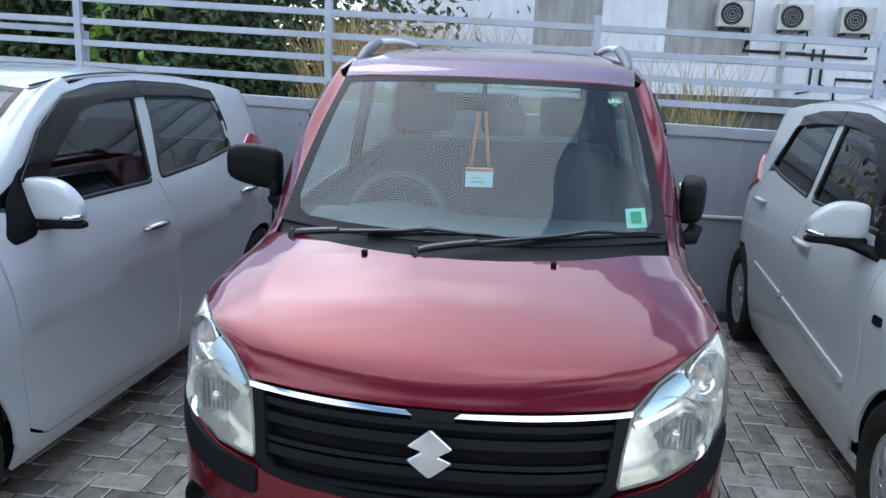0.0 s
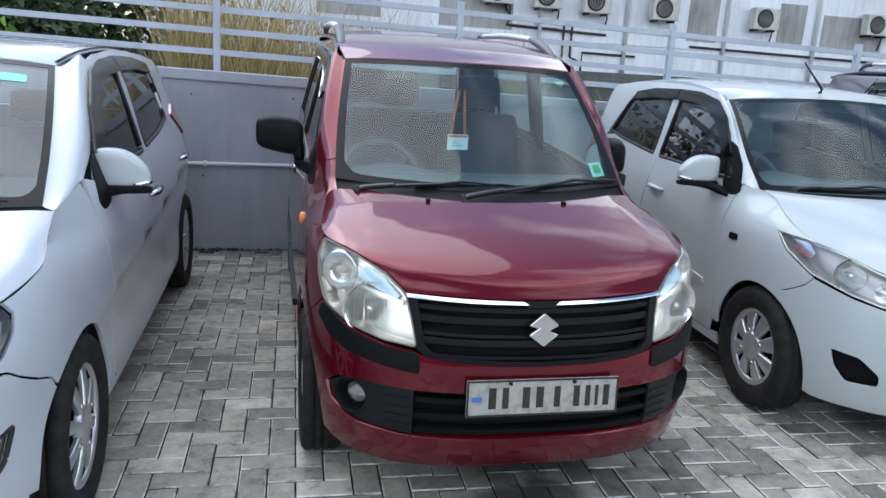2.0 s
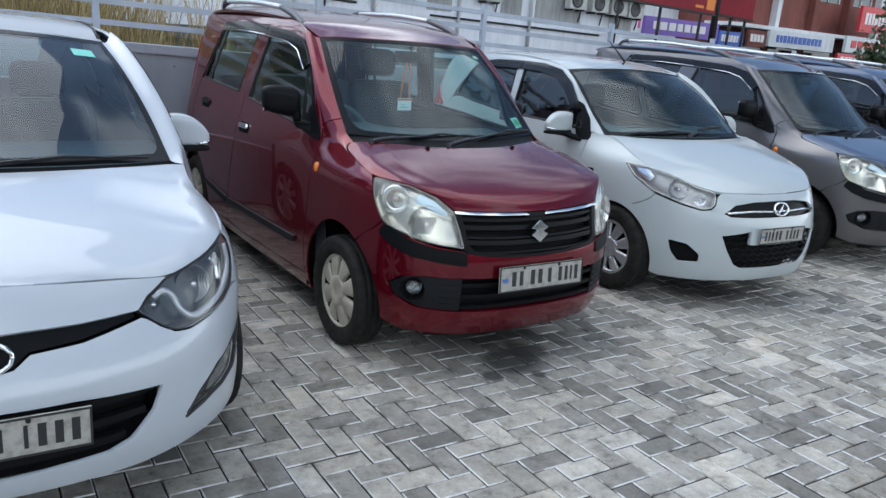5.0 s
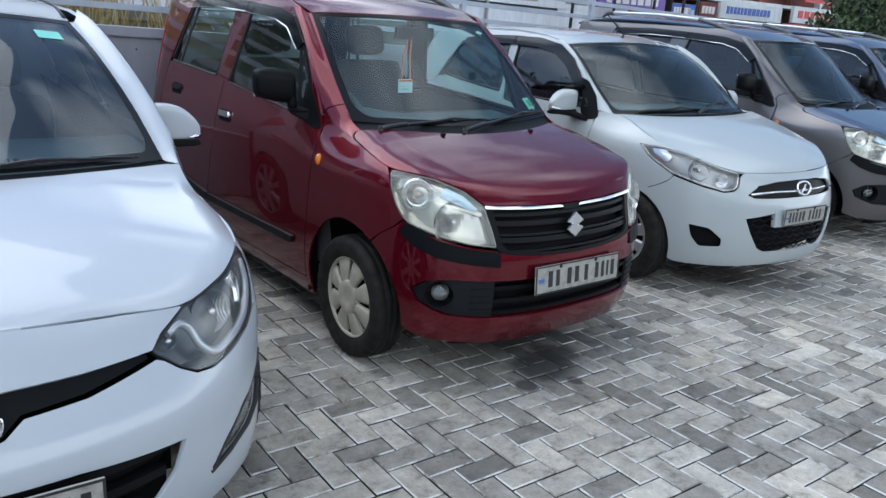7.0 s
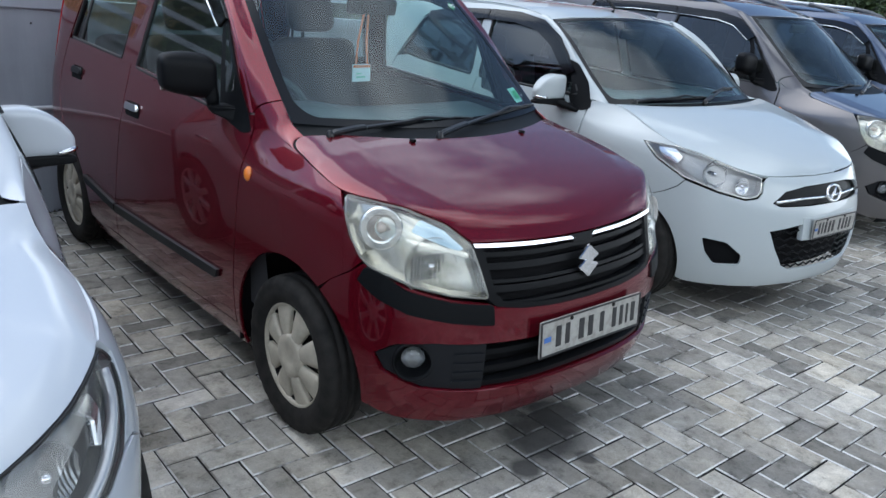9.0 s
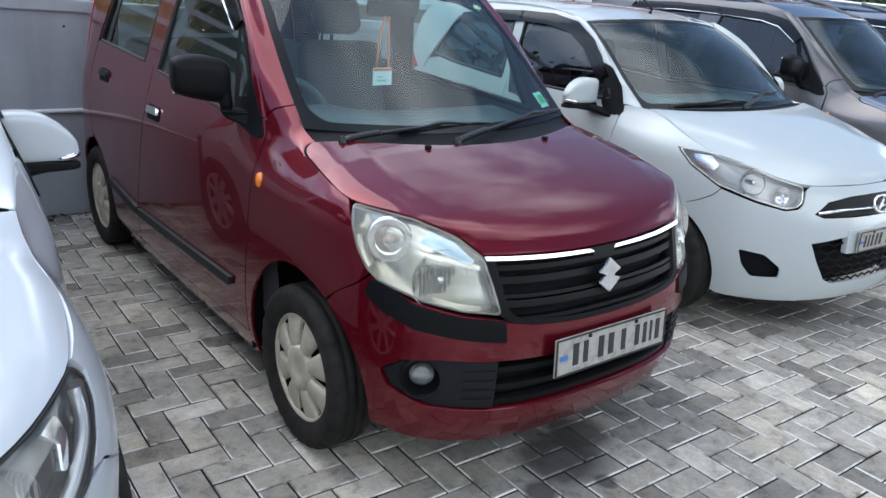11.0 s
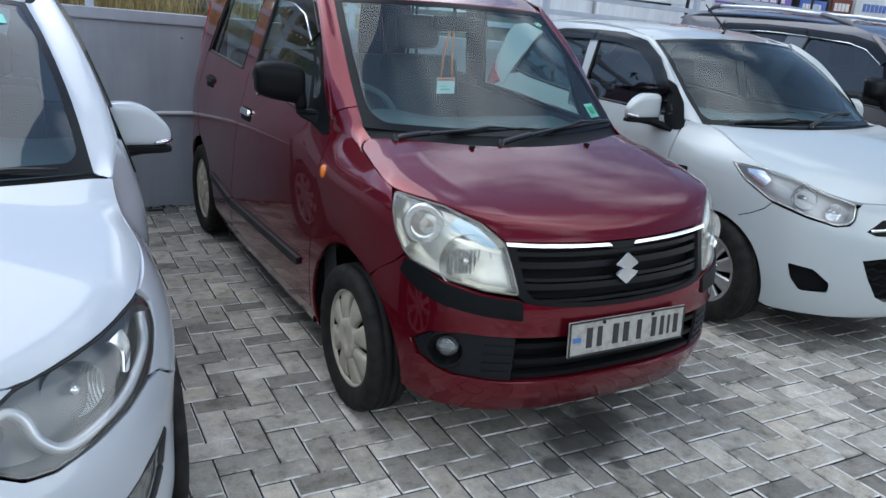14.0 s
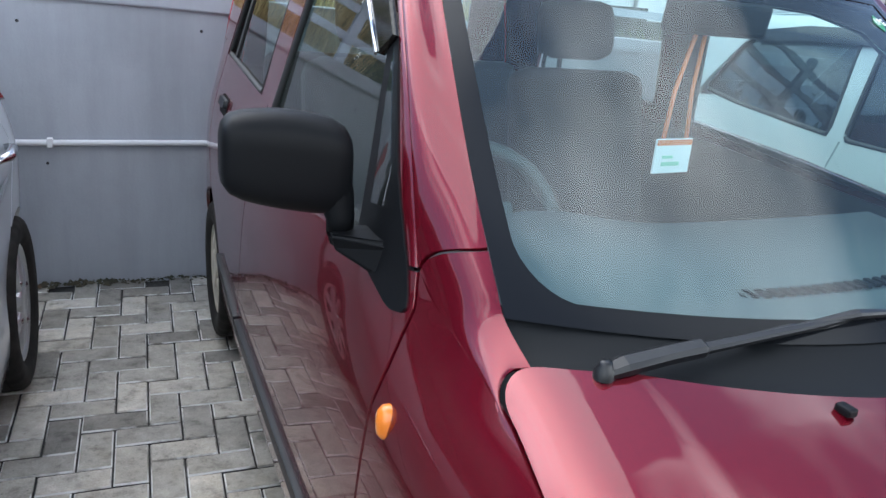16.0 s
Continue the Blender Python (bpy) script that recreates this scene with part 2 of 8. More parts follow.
def tess(poly, cell, holes=()):
    """A flat polygon cut along a grid: points, faces and rim edges."""
    bm = bmesh.new()
    clean = []
    for p in poly:
        if not clean or math.hypot(p[0] - clean[-1][0], p[1] - clean[-1][1]) > 1e-4:
            clean.append(p)
    if math.hypot(clean[0][0] - clean[-1][0], clean[0][1] - clean[-1][1]) < 1e-4:
        clean.pop()
    for loop in (split_round(clean, holes[0]) if holes else (clean,)):
        bm.faces.new([bm.verts.new((p[0], p[1], 0)) for p in loop])
    for ax in (0, 1):
        lo, hi = min(p[ax] for p in clean), max(p[ax] for p in clean)
        n = int((hi - lo) / cell)
        for i in range(1, n + 1):
            co, no = [0, 0, 0], [0, 0, 0]
            co[ax], no[ax] = lo + (hi - lo) * i / (n + 1), 1
            bmesh.ops.bisect_plane(bm, geom=bm.verts[:] + bm.edges[:] + bm.faces[:], dist=1e-5, plane_co=co, plane_no=no)
    bmesh.ops.triangulate(bm, faces=[f for f in bm.faces if len(f.verts) > 4])
    bm.verts.index_update()
    pts = [(v.co.x, v.co.y) for v in bm.verts]
    faces = [[v.index for v in f.verts] for f in bm.faces]
    rim = []
    for e in bm.edges:
        if len(e.link_loops) == 1:
            l = e.link_loops[0]
            rim.append((l.vert.index, l.link_loop_next.vert.index))
    bm.free()
    return pts, faces, rim


def grid2(nu, nv, u0=0.0, u1=1.0, v0=0.0, v1=1.0):
    pts = [(u0 + (u1 - u0) * i / nu, v0 + (v1 - v0) * j / nv) for j in range(nv + 1) for i in range(nu + 1)]
    k = nu + 1
    faces = [[j * k + i, j * k + i + 1, (j + 1) * k + i + 1, (j + 1) * k + i] for j in range(nv) for i in range(nu)]
    rim = [(i, i + 1) for i in range(nu)] + [(j * k + nu, (j + 1) * k + nu) for j in range(nv)]
    rim += [(nv * k + i + 1, nv * k + i) for i in range(nu)] + [((j + 1) * k, j * k) for j in range(nv)]
    return pts, faces, rim


def skin(name, pieces, material, parent, label="", thick=0.012, outward=None):
    """One mesh of curved sheets. pieces: (points, faces, rim) with a surface fn(u, v); the rim is turned in by thick."""
    verts, norms, faces = [], [], []
    for (pts, fs, rim), fn in pieces:
        P = [np.array(fn(u, v)) for u, v in pts]
        N = []
        for u, v in pts:
            h = 2e-3
            a = np.array(fn(u + h, v)) - np.array(fn(u - h, v))
            b = np.array(fn(u, v + h)) - np.array(fn(u, v - h))
            n = np.cross(a, b)
            N.append(n / (np.linalg.norm(n) + 1e-12))
        want = np.mean(P, axis=0) - np.array(outward if outward is not None else (0, 1.9, 0.5))
        if np.dot(np.mean(N, axis=0), want) < 0:
            N = [-n for n in N]
        # faces turned to agree with the normals
        f0 = fs[len(fs) // 2]
        fn0 = np.cross(P[f0[1]] - P[f0[0]], P[f0[2]] - P[f0[1]])
        flip = np.dot(fn0, N[f0[0]]) < 0
        k = len(verts)
        verts += P
        norms += N
        faces += [[k + i for i in (f[::-1] if flip else f)] for f in fs]
        if thick:
            for a, b in rim:
                d = P[b] - P[a]
                out = np.cross(d, N[a])
                ln = np.linalg.norm(out)
                if ln < 1e-9:
                    continue
                out = out / ln * (1 if not flip else -1)
                k = len(verts)
                verts += [P[a], P[b], P[b] - N[b] * thick, P[a] - N[a] * thick]
                norms += [out * 0.9 + N[a] * 0.45, out * 0.9 + N[b] * 0.45, out, out]
                faces.append([k, k + 3, k + 2, k + 1] if not flip else [k, k + 1, k + 2, k + 3])
    me = bpy.data.meshes.new(name)
    me.from_pydata([tuple(p) for p in verts], [], faces)
    me.polygons.foreach_set("use_smooth", [True] * len(me.polygons))
    me.update()
    me.normals_split_custom_set_from_vertices([tuple(n / (np.linalg.norm(n) + 1e-12)) for n in norms])
    return finish(me, name, material, parent, label)


class Shell:
    """The skin of a car body: an outline in plan, drawn in by profiles that depend on height.
    x across, y back from the nose, z up; q runs round the outline from the nose."""

    def __init__(self, W, L, yc, nf, yr, nr, front, side, rear, barrel=0.015, shoulder=(0.08, 0.82, 0.2, 0.7, 0.5), swage=None):
        self.swage = swage
        a = np.linspace(0, np.pi / 2, 260) ** 1.0
        x1, y1 = W * np.sin(a) ** (2 / nf), yc * (1 - np.cos(a) ** (2 / nf))
        x3, y3 = W * np.cos(a) ** (2 / nr), L - yr * (1 - np.sin(a) ** (2 / nr))
        ys = np.linspace(yc, L - yr, 60)[1:-1]
        x, y = np.r_[x1, W + 0 * ys, x3], np.r_[y1, ys, y3]
        x = x - barrel * ((y - L / 2) / (L / 2)) ** 2 * (x / W)
        keep = np.r_[True, np.hypot(np.diff(x), np.diff(y)) > 1e-5]
        x, y = x[keep], y[keep]
        q = np.r_[0, np.cumsum(np.hypot(np.diff(x), np.diff(y)))]
        self.q = np.linspace(0, q[-1], 900)
        self.x, self.y = np.interp(self.q, q, x), np.interp(self.q, q, y)
        tx, ty = np.gradient(self.x, self.q), np.gradient(self.y, self.q)
        nx, ny = ty, -tx
        k = np.hanning(41) / np.hanning(41).sum()
        pad = lambda v, s: np.convolve(np.r_[s * v[20:0:-1], v, s * v[-2:-22:-1]], k, "valid")
        nx, ny = pad(nx, -1), pad(ny, 1)
        ln = np.hypot(nx, ny)
        self.nx, self.ny = nx / ln, ny / ln
        self.front, self.side, self.rear, self.sh, self.L = smooth1(front), smooth1(side), smooth1(rear), shoulder, L

    def inset(self, y, nx, ny, z):
        k, z0, dz, y0, dy = self.sh[:5]
        s = np.clip((z - z0) / dz, 0, 1)
        t = np.clip((y - y0) / dy, 0, 1)
        roll = s ** self.sh[5] if len(self.sh) > 5 else s * s * (3 - 2 * s)
        g = self.side(z) + k * roll * (1 - t * t * (3 - 2 * t))
        if self.swage:
            # a crease that climbs along the flank: proud above, hollow below
            y1, z1, y2, z2, amp = self.swage
            k = np.clip((y - y1) / (y2 - y1), -0.4, 1.25)
            h = z - (z1 + (z2 - z1) * k)
            fade = np.clip((y - y1) / 0.35 + 0.6, 0, 1) * np.clip((y2 + 0.35 - y) / 0.3, 0, 1)
            g = g - amp * fade * np.where(h > 0, np.exp(-h / 0.10), 1.7 * np.exp(h / 0.035) - 0.7 * np.exp(h / 0.16))
        return np.where(ny < 0, self.front(z), self.rear(z)) * ny * ny + g * nx * nx

    def at(self, q, z, depth=0.0):
        s, q = (1 if q >= 0 else -1), abs(q)
        i = min(max(q / self.q[1], 0), 898.999)
        j = int(i)
        k = i - j
        x, y, nx, ny = ((1 - k) * v[j] + k * v[j + 1] for v in (self.x, self.y, self.nx, self.ny))
        d = float(self.inset(y, nx, ny, z)) - depth
        return np.array((s * (x - nx * d), y - ny * d, z))

    def normal(self, q, z):
        a, b = self.at(q + 3e-3, z) - self.at(q - 3e-3, z), self.at(q, z + 3e-3) - self.at(q, z - 3e-3)
        n = np.cross(a, b)
        n /= np.linalg.norm(n)
        return n if n @ (self.at(q, z) - np.array((0, self.L / 2, z))) > 0 else -n

    def table(self, z):
        d = self.inset(self.y, self.nx, self.ny, z)
        return self.x - self.nx * d, self.y - self.ny * d

    def F(self, x, z):
        """The outline place at x across the front."""
        X, _ = self.table(z)
        n = int(np.argmax(X[:400]))
        return (float(np.interp(abs(x), X[:n], self.q[:n])) * (1 if x >= 0 else -1), z)

    def S(self, y, z):
        """The outline place at y along the side."""
        _, Y = self.table(z)
        return (float(np.interp(y, Y, self.q)), z)

    def sheet(self, poly, cell=0.05, depth=0.0, left=False, holes=()):
        """A piece for skin(): a polygon of (q, z) on the body."""
        if left:
            poly = [(-p[0], p[1]) for p in poly]
            holes = [[(-p[0], p[1]) for p in h] for h in holes]
        return tess(poly, cell, holes), (lambda q, z: self.at(q, z, depth))


def spread(E, C, a=1.0, crease=0.62, pw=1.6, ridge=0.0, at=0.70):
    """A surface over w in -1..1 (across) and t in 0..1 between an edge curve and a centre curve."""

    def fn(w, t):
        e, c = E(t), C(t)
        v = abs(w)
        k = a * v * v + (1 - a) * max(0.0, (v - crease) / (1 - crease)) ** pw
        fold = 0.0
        if ridge:
            # a pressed line along the panel, soft at its very top
            tent = (v / at) ** 2.2 if v < at else (1 - v) / (1 - at)
            fold = ridge * (tent - 0.10 * max(0.0, 1 - abs(v - at) / 0.05)) * min(1.0, t * 1.7)
        return np.array((e[0] * w, c[1] + (e[1] - c[1]) * v * v, c[2] + (e[2] - c[2]) * k + fold))

    return fn


def pressed(E, C, crease=0.76, share=0.14, slope=0.20, fall=2.0, soft=0.05):
    """A bonnet: the centre line carried across, falling a little to a pressed crease and faster beyond it to the edge."""
    S = np.array([C(k / 60) for k in range(61)])
    run = lambda y: float(np.interp(y, S[:, 1], S[:, 2])) + slope * max(0.0, y - S[-1, 1])

    def prof(v):
        a = share * (v / crease) ** 2
        b = share + fall * (v - crease)
        s = min(max((v - crease) / soft + 0.5, 0.0), 1.0)
        lip = max(0.0, (v - 0.90) / 0.10) ** 2 * (1 - share - fall * (1 - crease))
        return a + (b - a) * s * s * (3 - 2 * s) + lip

    def fn(w, t):
        e, c = E(t), C(t)
        v = abs(w)
        y = c[1] + (e[1] - c[1]) * v * v
        s = min(t / 0.16, 1.0)
        s = s * s * (3 - 2 * s)
        z = run(y) - (run(e[1]) - e[2]) * prof(v)
        return np.array((e[0] * w, y, z * s + (c[2] + (e[2] - c[2]) * v * v) * (1 - s)))

    return fn


def rolled(A, B, ta, tb):
    """A sheet that rolls over from curve B (leaving along tb) to curve A (arriving along ta); each way runs from t = 0 to t = 1."""
    ta, tb = [np.array(v, float) for v in ta], [np.array(v, float) for v in tb]

    def fn(u, t):
        a, b = A(t), B(t)
        ln = np.linalg.norm(a - b)
        x, y = (ta[0] + (ta[1] - ta[0]) * t) * ln, (tb[0] + (tb[1] - tb[0]) * t) * ln
        s = 1 - u
        return b * (1 + 2 * s) * (1 - s) ** 2 + y * s * (1 - s) ** 2 + a * s * s * (3 - 2 * s) - x * s * s * (1 - s)

    return fn


def between(A, B, bulge=0.0, way=(0, 0, 1)):
    """A surface between two curves, swelling in the middle."""
    w = np.array(way, float)
    return lambda u, t: A(t) * (1 - u) + B(t) * u + w * bulge * 4 * u * (1 - u)

# ---- the place ----
PAVER = mat("concrete_paver", (0.25, 0.25, 0.25), 0.82)


OIL = [((-0.02, 0.12), 0.13), ((0.15, 0.20), 0.11), ((-0.20, 0.02), 0.05), ((0.02, -0.06), 0.035), ((0.1, 0.6), 0.3), ((2.0, 0.6), 0.25)]


def paver_look(m, gain=1.0, rim=False):
    info = add(m, "ShaderNodeObjectInfo")
    geo = add(m, "ShaderNodeNewGeometry")
    s = add(m, "ShaderNodeMath")
    s.operation = "ADD"
    join(m, info.outputs["Random"], s.inputs[0])
    join(m, geo.outputs["Random Per Island"], s.inputs[1])
    fr = add(m, "ShaderNodeMath")
    fr.operation = "FRACT"
    join(m, s.outputs[0], fr.inputs[0])
    g = lambda *c: tuple(v * gain * k for v, k in zip(c, (1.05, 1.0, 0.91)))
    tone = ramp(m, fr.outputs[0], [(0.0, g(0.155, 0.156, 0.155)), (0.2, g(0.24, 0.24, 0.238)), (0.55, g(0.315, 0.315, 0.31)), (0.85, g(0.395, 0.391, 0.38)), (1.0, g(0.48, 0.48, 0.475))])
    pos = geo.outputs["Position"]
    cloud = add(m, "ShaderNodeTexNoise", Scale=0.9, Detail=5.0, Roughness=0.6)
    join(m, pos, cloud.inputs["Vector"])
    blotch = add(m, "ShaderNodeTexNoise", Scale=11.0, Detail=10.0, Roughness=0.72)
    join(m, pos, blotch.inputs["Vector"])
    grit = add(m, "ShaderNodeTexNoise", Scale=260.0, Detail=3.0, Roughness=0.7)
    join(m, pos, grit.inputs["Vector"])
    c = mixc(m, 1.0, tone, ramp(m, cloud.outputs["Fac"], [(0.30, (0.66, 0.66, 0.67)), (0.52, (1.0, 1.0, 1.0)), (0.72, (1.14, 1.14, 1.13))]), "MULTIPLY")
    c = mixc(m, 1.0, c, ramp(m, blotch.outputs["Fac"], [(0.34, (0.48, 0.48, 0.47)), (0.47, (0.94, 0.94, 0.94)), (0.55, (1.05, 1.05, 1.05)), (0.66, (1.34, 1.34, 1.35))]), "MULTIPLY")
    c = mixc(m, 1.0, c, ramp(m, grit.outputs["Fac"], [(0.3, (0.80, 0.80, 0.80)), (0.7, (1.18, 1.18, 1.18))]), "MULTIPLY")
    spots = add(m, "ShaderNodeTexNoise", Scale=55.0, Detail=6.0, Roughness=0.75)
    join(m, pos, spots.inputs["Vector"])
    c = mixc(m, 1.0, c, ramp(m, spots.outputs["Fac"], [(0.30, (0.50, 0.50, 0.50)), (0.42, (0.97, 0.97, 0.97)), (0.62, (1.0, 1.0, 1.0)), (0.74, (1.3, 1.3, 1.3))]), "MULTIPLY")
    silt = add(m, "ShaderNodeTexNoise", Scale=1.9, Detail=7.0, Roughness=0.65)
    join(m, pos, silt.inputs["Vector"])
    c = mixc(m, 1.0, c, ramp(m, silt.outputs["Fac"], [(0.46, (1.0, 1.0, 1.0)), (0.66, (1.03, 0.99, 0.92))]), "MULTIPLY")
    if rim:
        patchy = add(m, "ShaderNodeTexNoise", Scale=7.0, Detail=4.0, Roughness=0.6)
        join(m, pos, patchy.inputs["Vector"])
        c = mixc(m, ramp(m, patchy.outputs["Fac"], [(0.42, (0, 0, 0)), (0.54, (0.95, 0.95, 0.95))]), c, (0.68, 0.68, 0.66))
    # old oil drips where engines have stood
    for (ox, oy), r in OIL:
        sep = add(m, "ShaderNodeVectorMath")
        sep.operation = "DISTANCE"
        sep.inputs[1].default_value = (ox, oy, 0)
        join(m, pos, sep.inputs[0])
        wob = add(m, "ShaderNodeMath")
        wob.operation = "MULTIPLY_ADD"
        wob.inputs[1].default_value = -r * 1.6
        join(m, blotch.outputs["Fac"], wob.inputs[0])
        join(m, sep.outputs["Value"], wob.inputs[2])
        c = mixc(m, ramp(m, wob.outputs[0], [(0.0, (0.8, 0.8, 0.8)), (min(r * 0.5, 1), (0, 0, 0))]), c, (0.035, 0.033, 0.032))
    join(m, c, bsdf(m).inputs["Base Color"])
    bump(m, grit.outputs["Fac"], 0.35, 0.002)


paver_look(PAVER)
PAVER_EDGE = mat("paver_limed_edge", (0.45, 0.46, 0.47), 0.85)
paver_look(PAVER_EDGE, 0.85, True)
JOINT = mat("sandy_joint", (0.055, 0.053, 0.05), 0.95)
join(JOINT, ramp(JOINT, noise_tex(JOINT, 60, 5), [(0.3, (0.012, 0.012, 0.012)), (0.7, (0.05, 0.048, 0.045))]), bsdf(JOINT).inputs["Base Color"])


def plaster(name, c, streak=0.25, scale=1.6):
    m = mat(name, c, 0.8)
    big = noise_tex(m, scale, 7, 0.62)
    run = noise_tex(m, 2.5, 5, 0.6, stretch=(3.2, 3.2, 0.35))
    fine = noise_tex(m, 90, 4, 0.6)
    k = mixc(m, 1.0, tuple(c), ramp(m, big, [(0.3, (1 - streak,) * 3), (0.55, (1, 1, 1)), (0.75, (1.06,) * 3)]), "MULTIPLY")
    k = mixc(m, 1.0, k, ramp(m, run, [(0.35, (1 - streak * 0.8,) * 3), (0.6, (1, 1, 1))]), "MULTIPLY")
    join(m, k, bsdf(m).inputs["Base Color"])
    bump(m, fine, 0.25, 0.004)
    return m


WALLPAINT = plaster("grey_blue_wall_paint", (0.34, 0.36, 0.405), 0.15)
CAPPAINT = plaster("wall_cap_paint", (0.38, 0.40, 0.45), 0.12)
RAILPAINT = plaster("pale_blue_rail_paint", (0.46, 0.50, 0.58), 0.12, 3.0)
PIPE = mat("white_pvc_pipe", (0.62, 0.63, 0.66), 0.45)
vary_rough(PIPE, 0.35, 0.6, 20)
HOUSE = plaster("white_house_paint", (0.74, 0.76, 0.82), 0.16, 0.5)
PATCH = plaster("bare_grey_plaster", (0.36, 0.36, 0.36), 0.35, 0.8)
LEDGE = plaster("dark_mossy_concrete", (0.13, 0.135, 0.13), 0.4, 2.0)
ACWHITE = plaster("ageing_white_enamel", (0.55, 0.55, 0.53), 0.3, 3.0)
IRON = mat("dark_iron", (0.03, 0.03, 0.032), 0.55, 0.4)
SIGNRED = plaster("dark_red_sign_sheet", (0.24, 0.012, 0.025), 0.12, 0.7)
SIGNLET = mat("sign_white", (0.75, 0.72, 0.72), 0.5)
SIGNGOLD = mat("sign_orange", (0.70, 0.22, 0.03), 0.5)
BRICKRED = plaster("red_brown_facade", (0.22, 0.07, 0.055), 0.3, 0.6)
SHOPWHITE = plaster("shop_sign_white", (0.70, 0.72, 0.74), 0.15, 1.0)
SHOPBLUE = mat("shop_sign_blue", (0.03, 0.10, 0.42), 0.45)
SHOPRED = mat("shop_sign_red", (0.55, 0.03, 0.04), 0.45)
SHOPPURPLE = mat("shop_sign_purple", (0.18, 0.10, 0.42), 0.45)
SHOPPINK = mat("shop_sign_pink", (0.60, 0.08, 0.30), 0.45)
SHOPYELLOW = mat("shop_sign_yellow", (0.70, 0.60, 0.12), 0.45)
PANEGLASS = mat("dark_window_pane", (0.02, 0.025, 0.03), 0.06)
SOIL = mat("dark_soil", (0.05, 0.043, 0.032), 0.95)

# ground: one sheet to the horizon; the pavers lie on it
gm = bmesh.new()
put_box(gm, -600, 600, -600, 600, -0.30, -0.014)
ground = tagged(part("ground", gm, JOINT, None), "dark sandy bed under the paving", "ground", kind="structure")
PB = 0.1005          # half a paver and its joint
X0, Y0 = -0.0555, -0.0428
SK_C, SK_S = math.cos(radians(-1.5)), math.sin(radians(-1.5))  # the rows run slightly askew to the cars


def paver_block(w, h, lift, tilt):
    """Corners of one paver: base ring, shoulder ring and top ring."""
    g, c, t = 0.0029, 0.0038, 0.005
    out = []
    for inset, z in ((g, -0.02), (g, lift - t), (g + c, lift)):
        for sx, sy in ((0, 0), (1, 0), (1, 1), (0, 1)):
            x, y = (inset if not sx else w - inset), (inset if not sy else h - inset)
            out.append((x, y, z + (tilt[0] * (x / w - 0.5) + tilt[1] * (y / h - 0.5) if z > -0.01 else 0)))
    return out


PFACES = [(8, 9, 10, 11)] + [(k, (k + 1) % 4, 4 + (k + 1) % 4, 4 + k) for k in range(4)] + [(4 + k, 4 + (k + 1) % 4, 8 + (k + 1) % 4, 8 + k) for k in range(4)]
PMATS = [0] + [2] * 4 + [1] * 4
rnd = random.Random(5)
paving = tagged(new("paving"), "grey concrete block paving laid in herringbone", "paving", kind="structure")
near, rest_v, rest_f, rest_m = [], [], [], []
for i in range(-68, 110):
    for j in range(-58, 44):
        k = (i + j) % 4
        if k not in (0, 2):
            continue
        u, v = X0 + i * PB, Y0 + j * PB
        x, y = u * SK_C - v * SK_S, u * SK_S + v * SK_C
        w, h = (2 * PB, PB) if k == 0 else (PB, 2 * PB)
        if y + h > 3.72 or x < -6.5 or x > 10.5 or y < -5.2:
            continue
        lift, tilt = rnd.uniform(-0.0022, 0.0022), (rnd.uniform(-0.002, 0.002), rnd.uniform(-0.002, 0.002))
        near_one = (-1.35 < x < -0.74 and 0.2 < y < 3.4) or (-1.6 < x < 1.0 and -1.05 < y < -0.12)
        if near_one and len(near) < 300:
            near.append((x, y, k, lift))
            continue
        b = len(rest_v)
        rest_v += [(x + p[0] * SK_C - p[1] * SK_S, y + p[0] * SK_S + p[1] * SK_C, p[2]) for p in paver_block(w, h, lift, tilt)]
        rest_f += [tuple(b + q for q in f) for f in PFACES]
        rest_m += PMATS


def paver_mesh(name, v, f, mm):
    me = bpy.data.meshes.new(name)
    me.from_pydata(v, [], f)
    me.materials.append(PAVER)
    me.materials.append(PAVER_EDGE)
    me.materials.append(JOINT)
    me.polygons.foreach_set("material_index", mm)
    me.update()
    return me


one_h = [paver_mesh("paver", paver_block(2 * PB, PB, 0, (rnd.uniform(-0.002, 0.002), rnd.uniform(-0.002, 0.002))), PFACES, PMATS) for _ in range(5)]
one_v = [paver_mesh("paver", paver_block(PB, 2 * PB, 0, (rnd.uniform(-0.002, 0.002), rnd.uniform(-0.002, 0.002))), PFACES, PMATS) for _ in range(5)]
more = new("paver_field", paver_mesh("paver_field", rest_v, rest_f, rest_m))
more.parent = paving
tagged(more, kind="stuff")
outer = bmesh.new()
for x0, x1, y0, y1 in ((-120, -6.2, -120, 3.7), (10.2, 120, -120, 3.7), (-6.2, 10.2, -120, -4.8)):
    put_box(outer, x0, x1, y0, y1, -0.03, -0.0095)
op = part("far_paving", outer, PAVER, paving)
tagged(op, kind="stuff")

# boundary wall with its cap, slightly falling to one side
FALL = -0.026
wall_y = lambda x: 3.70 + 0.012 * (x + 1.2)
WA, WB_ = -9.0, 16.0


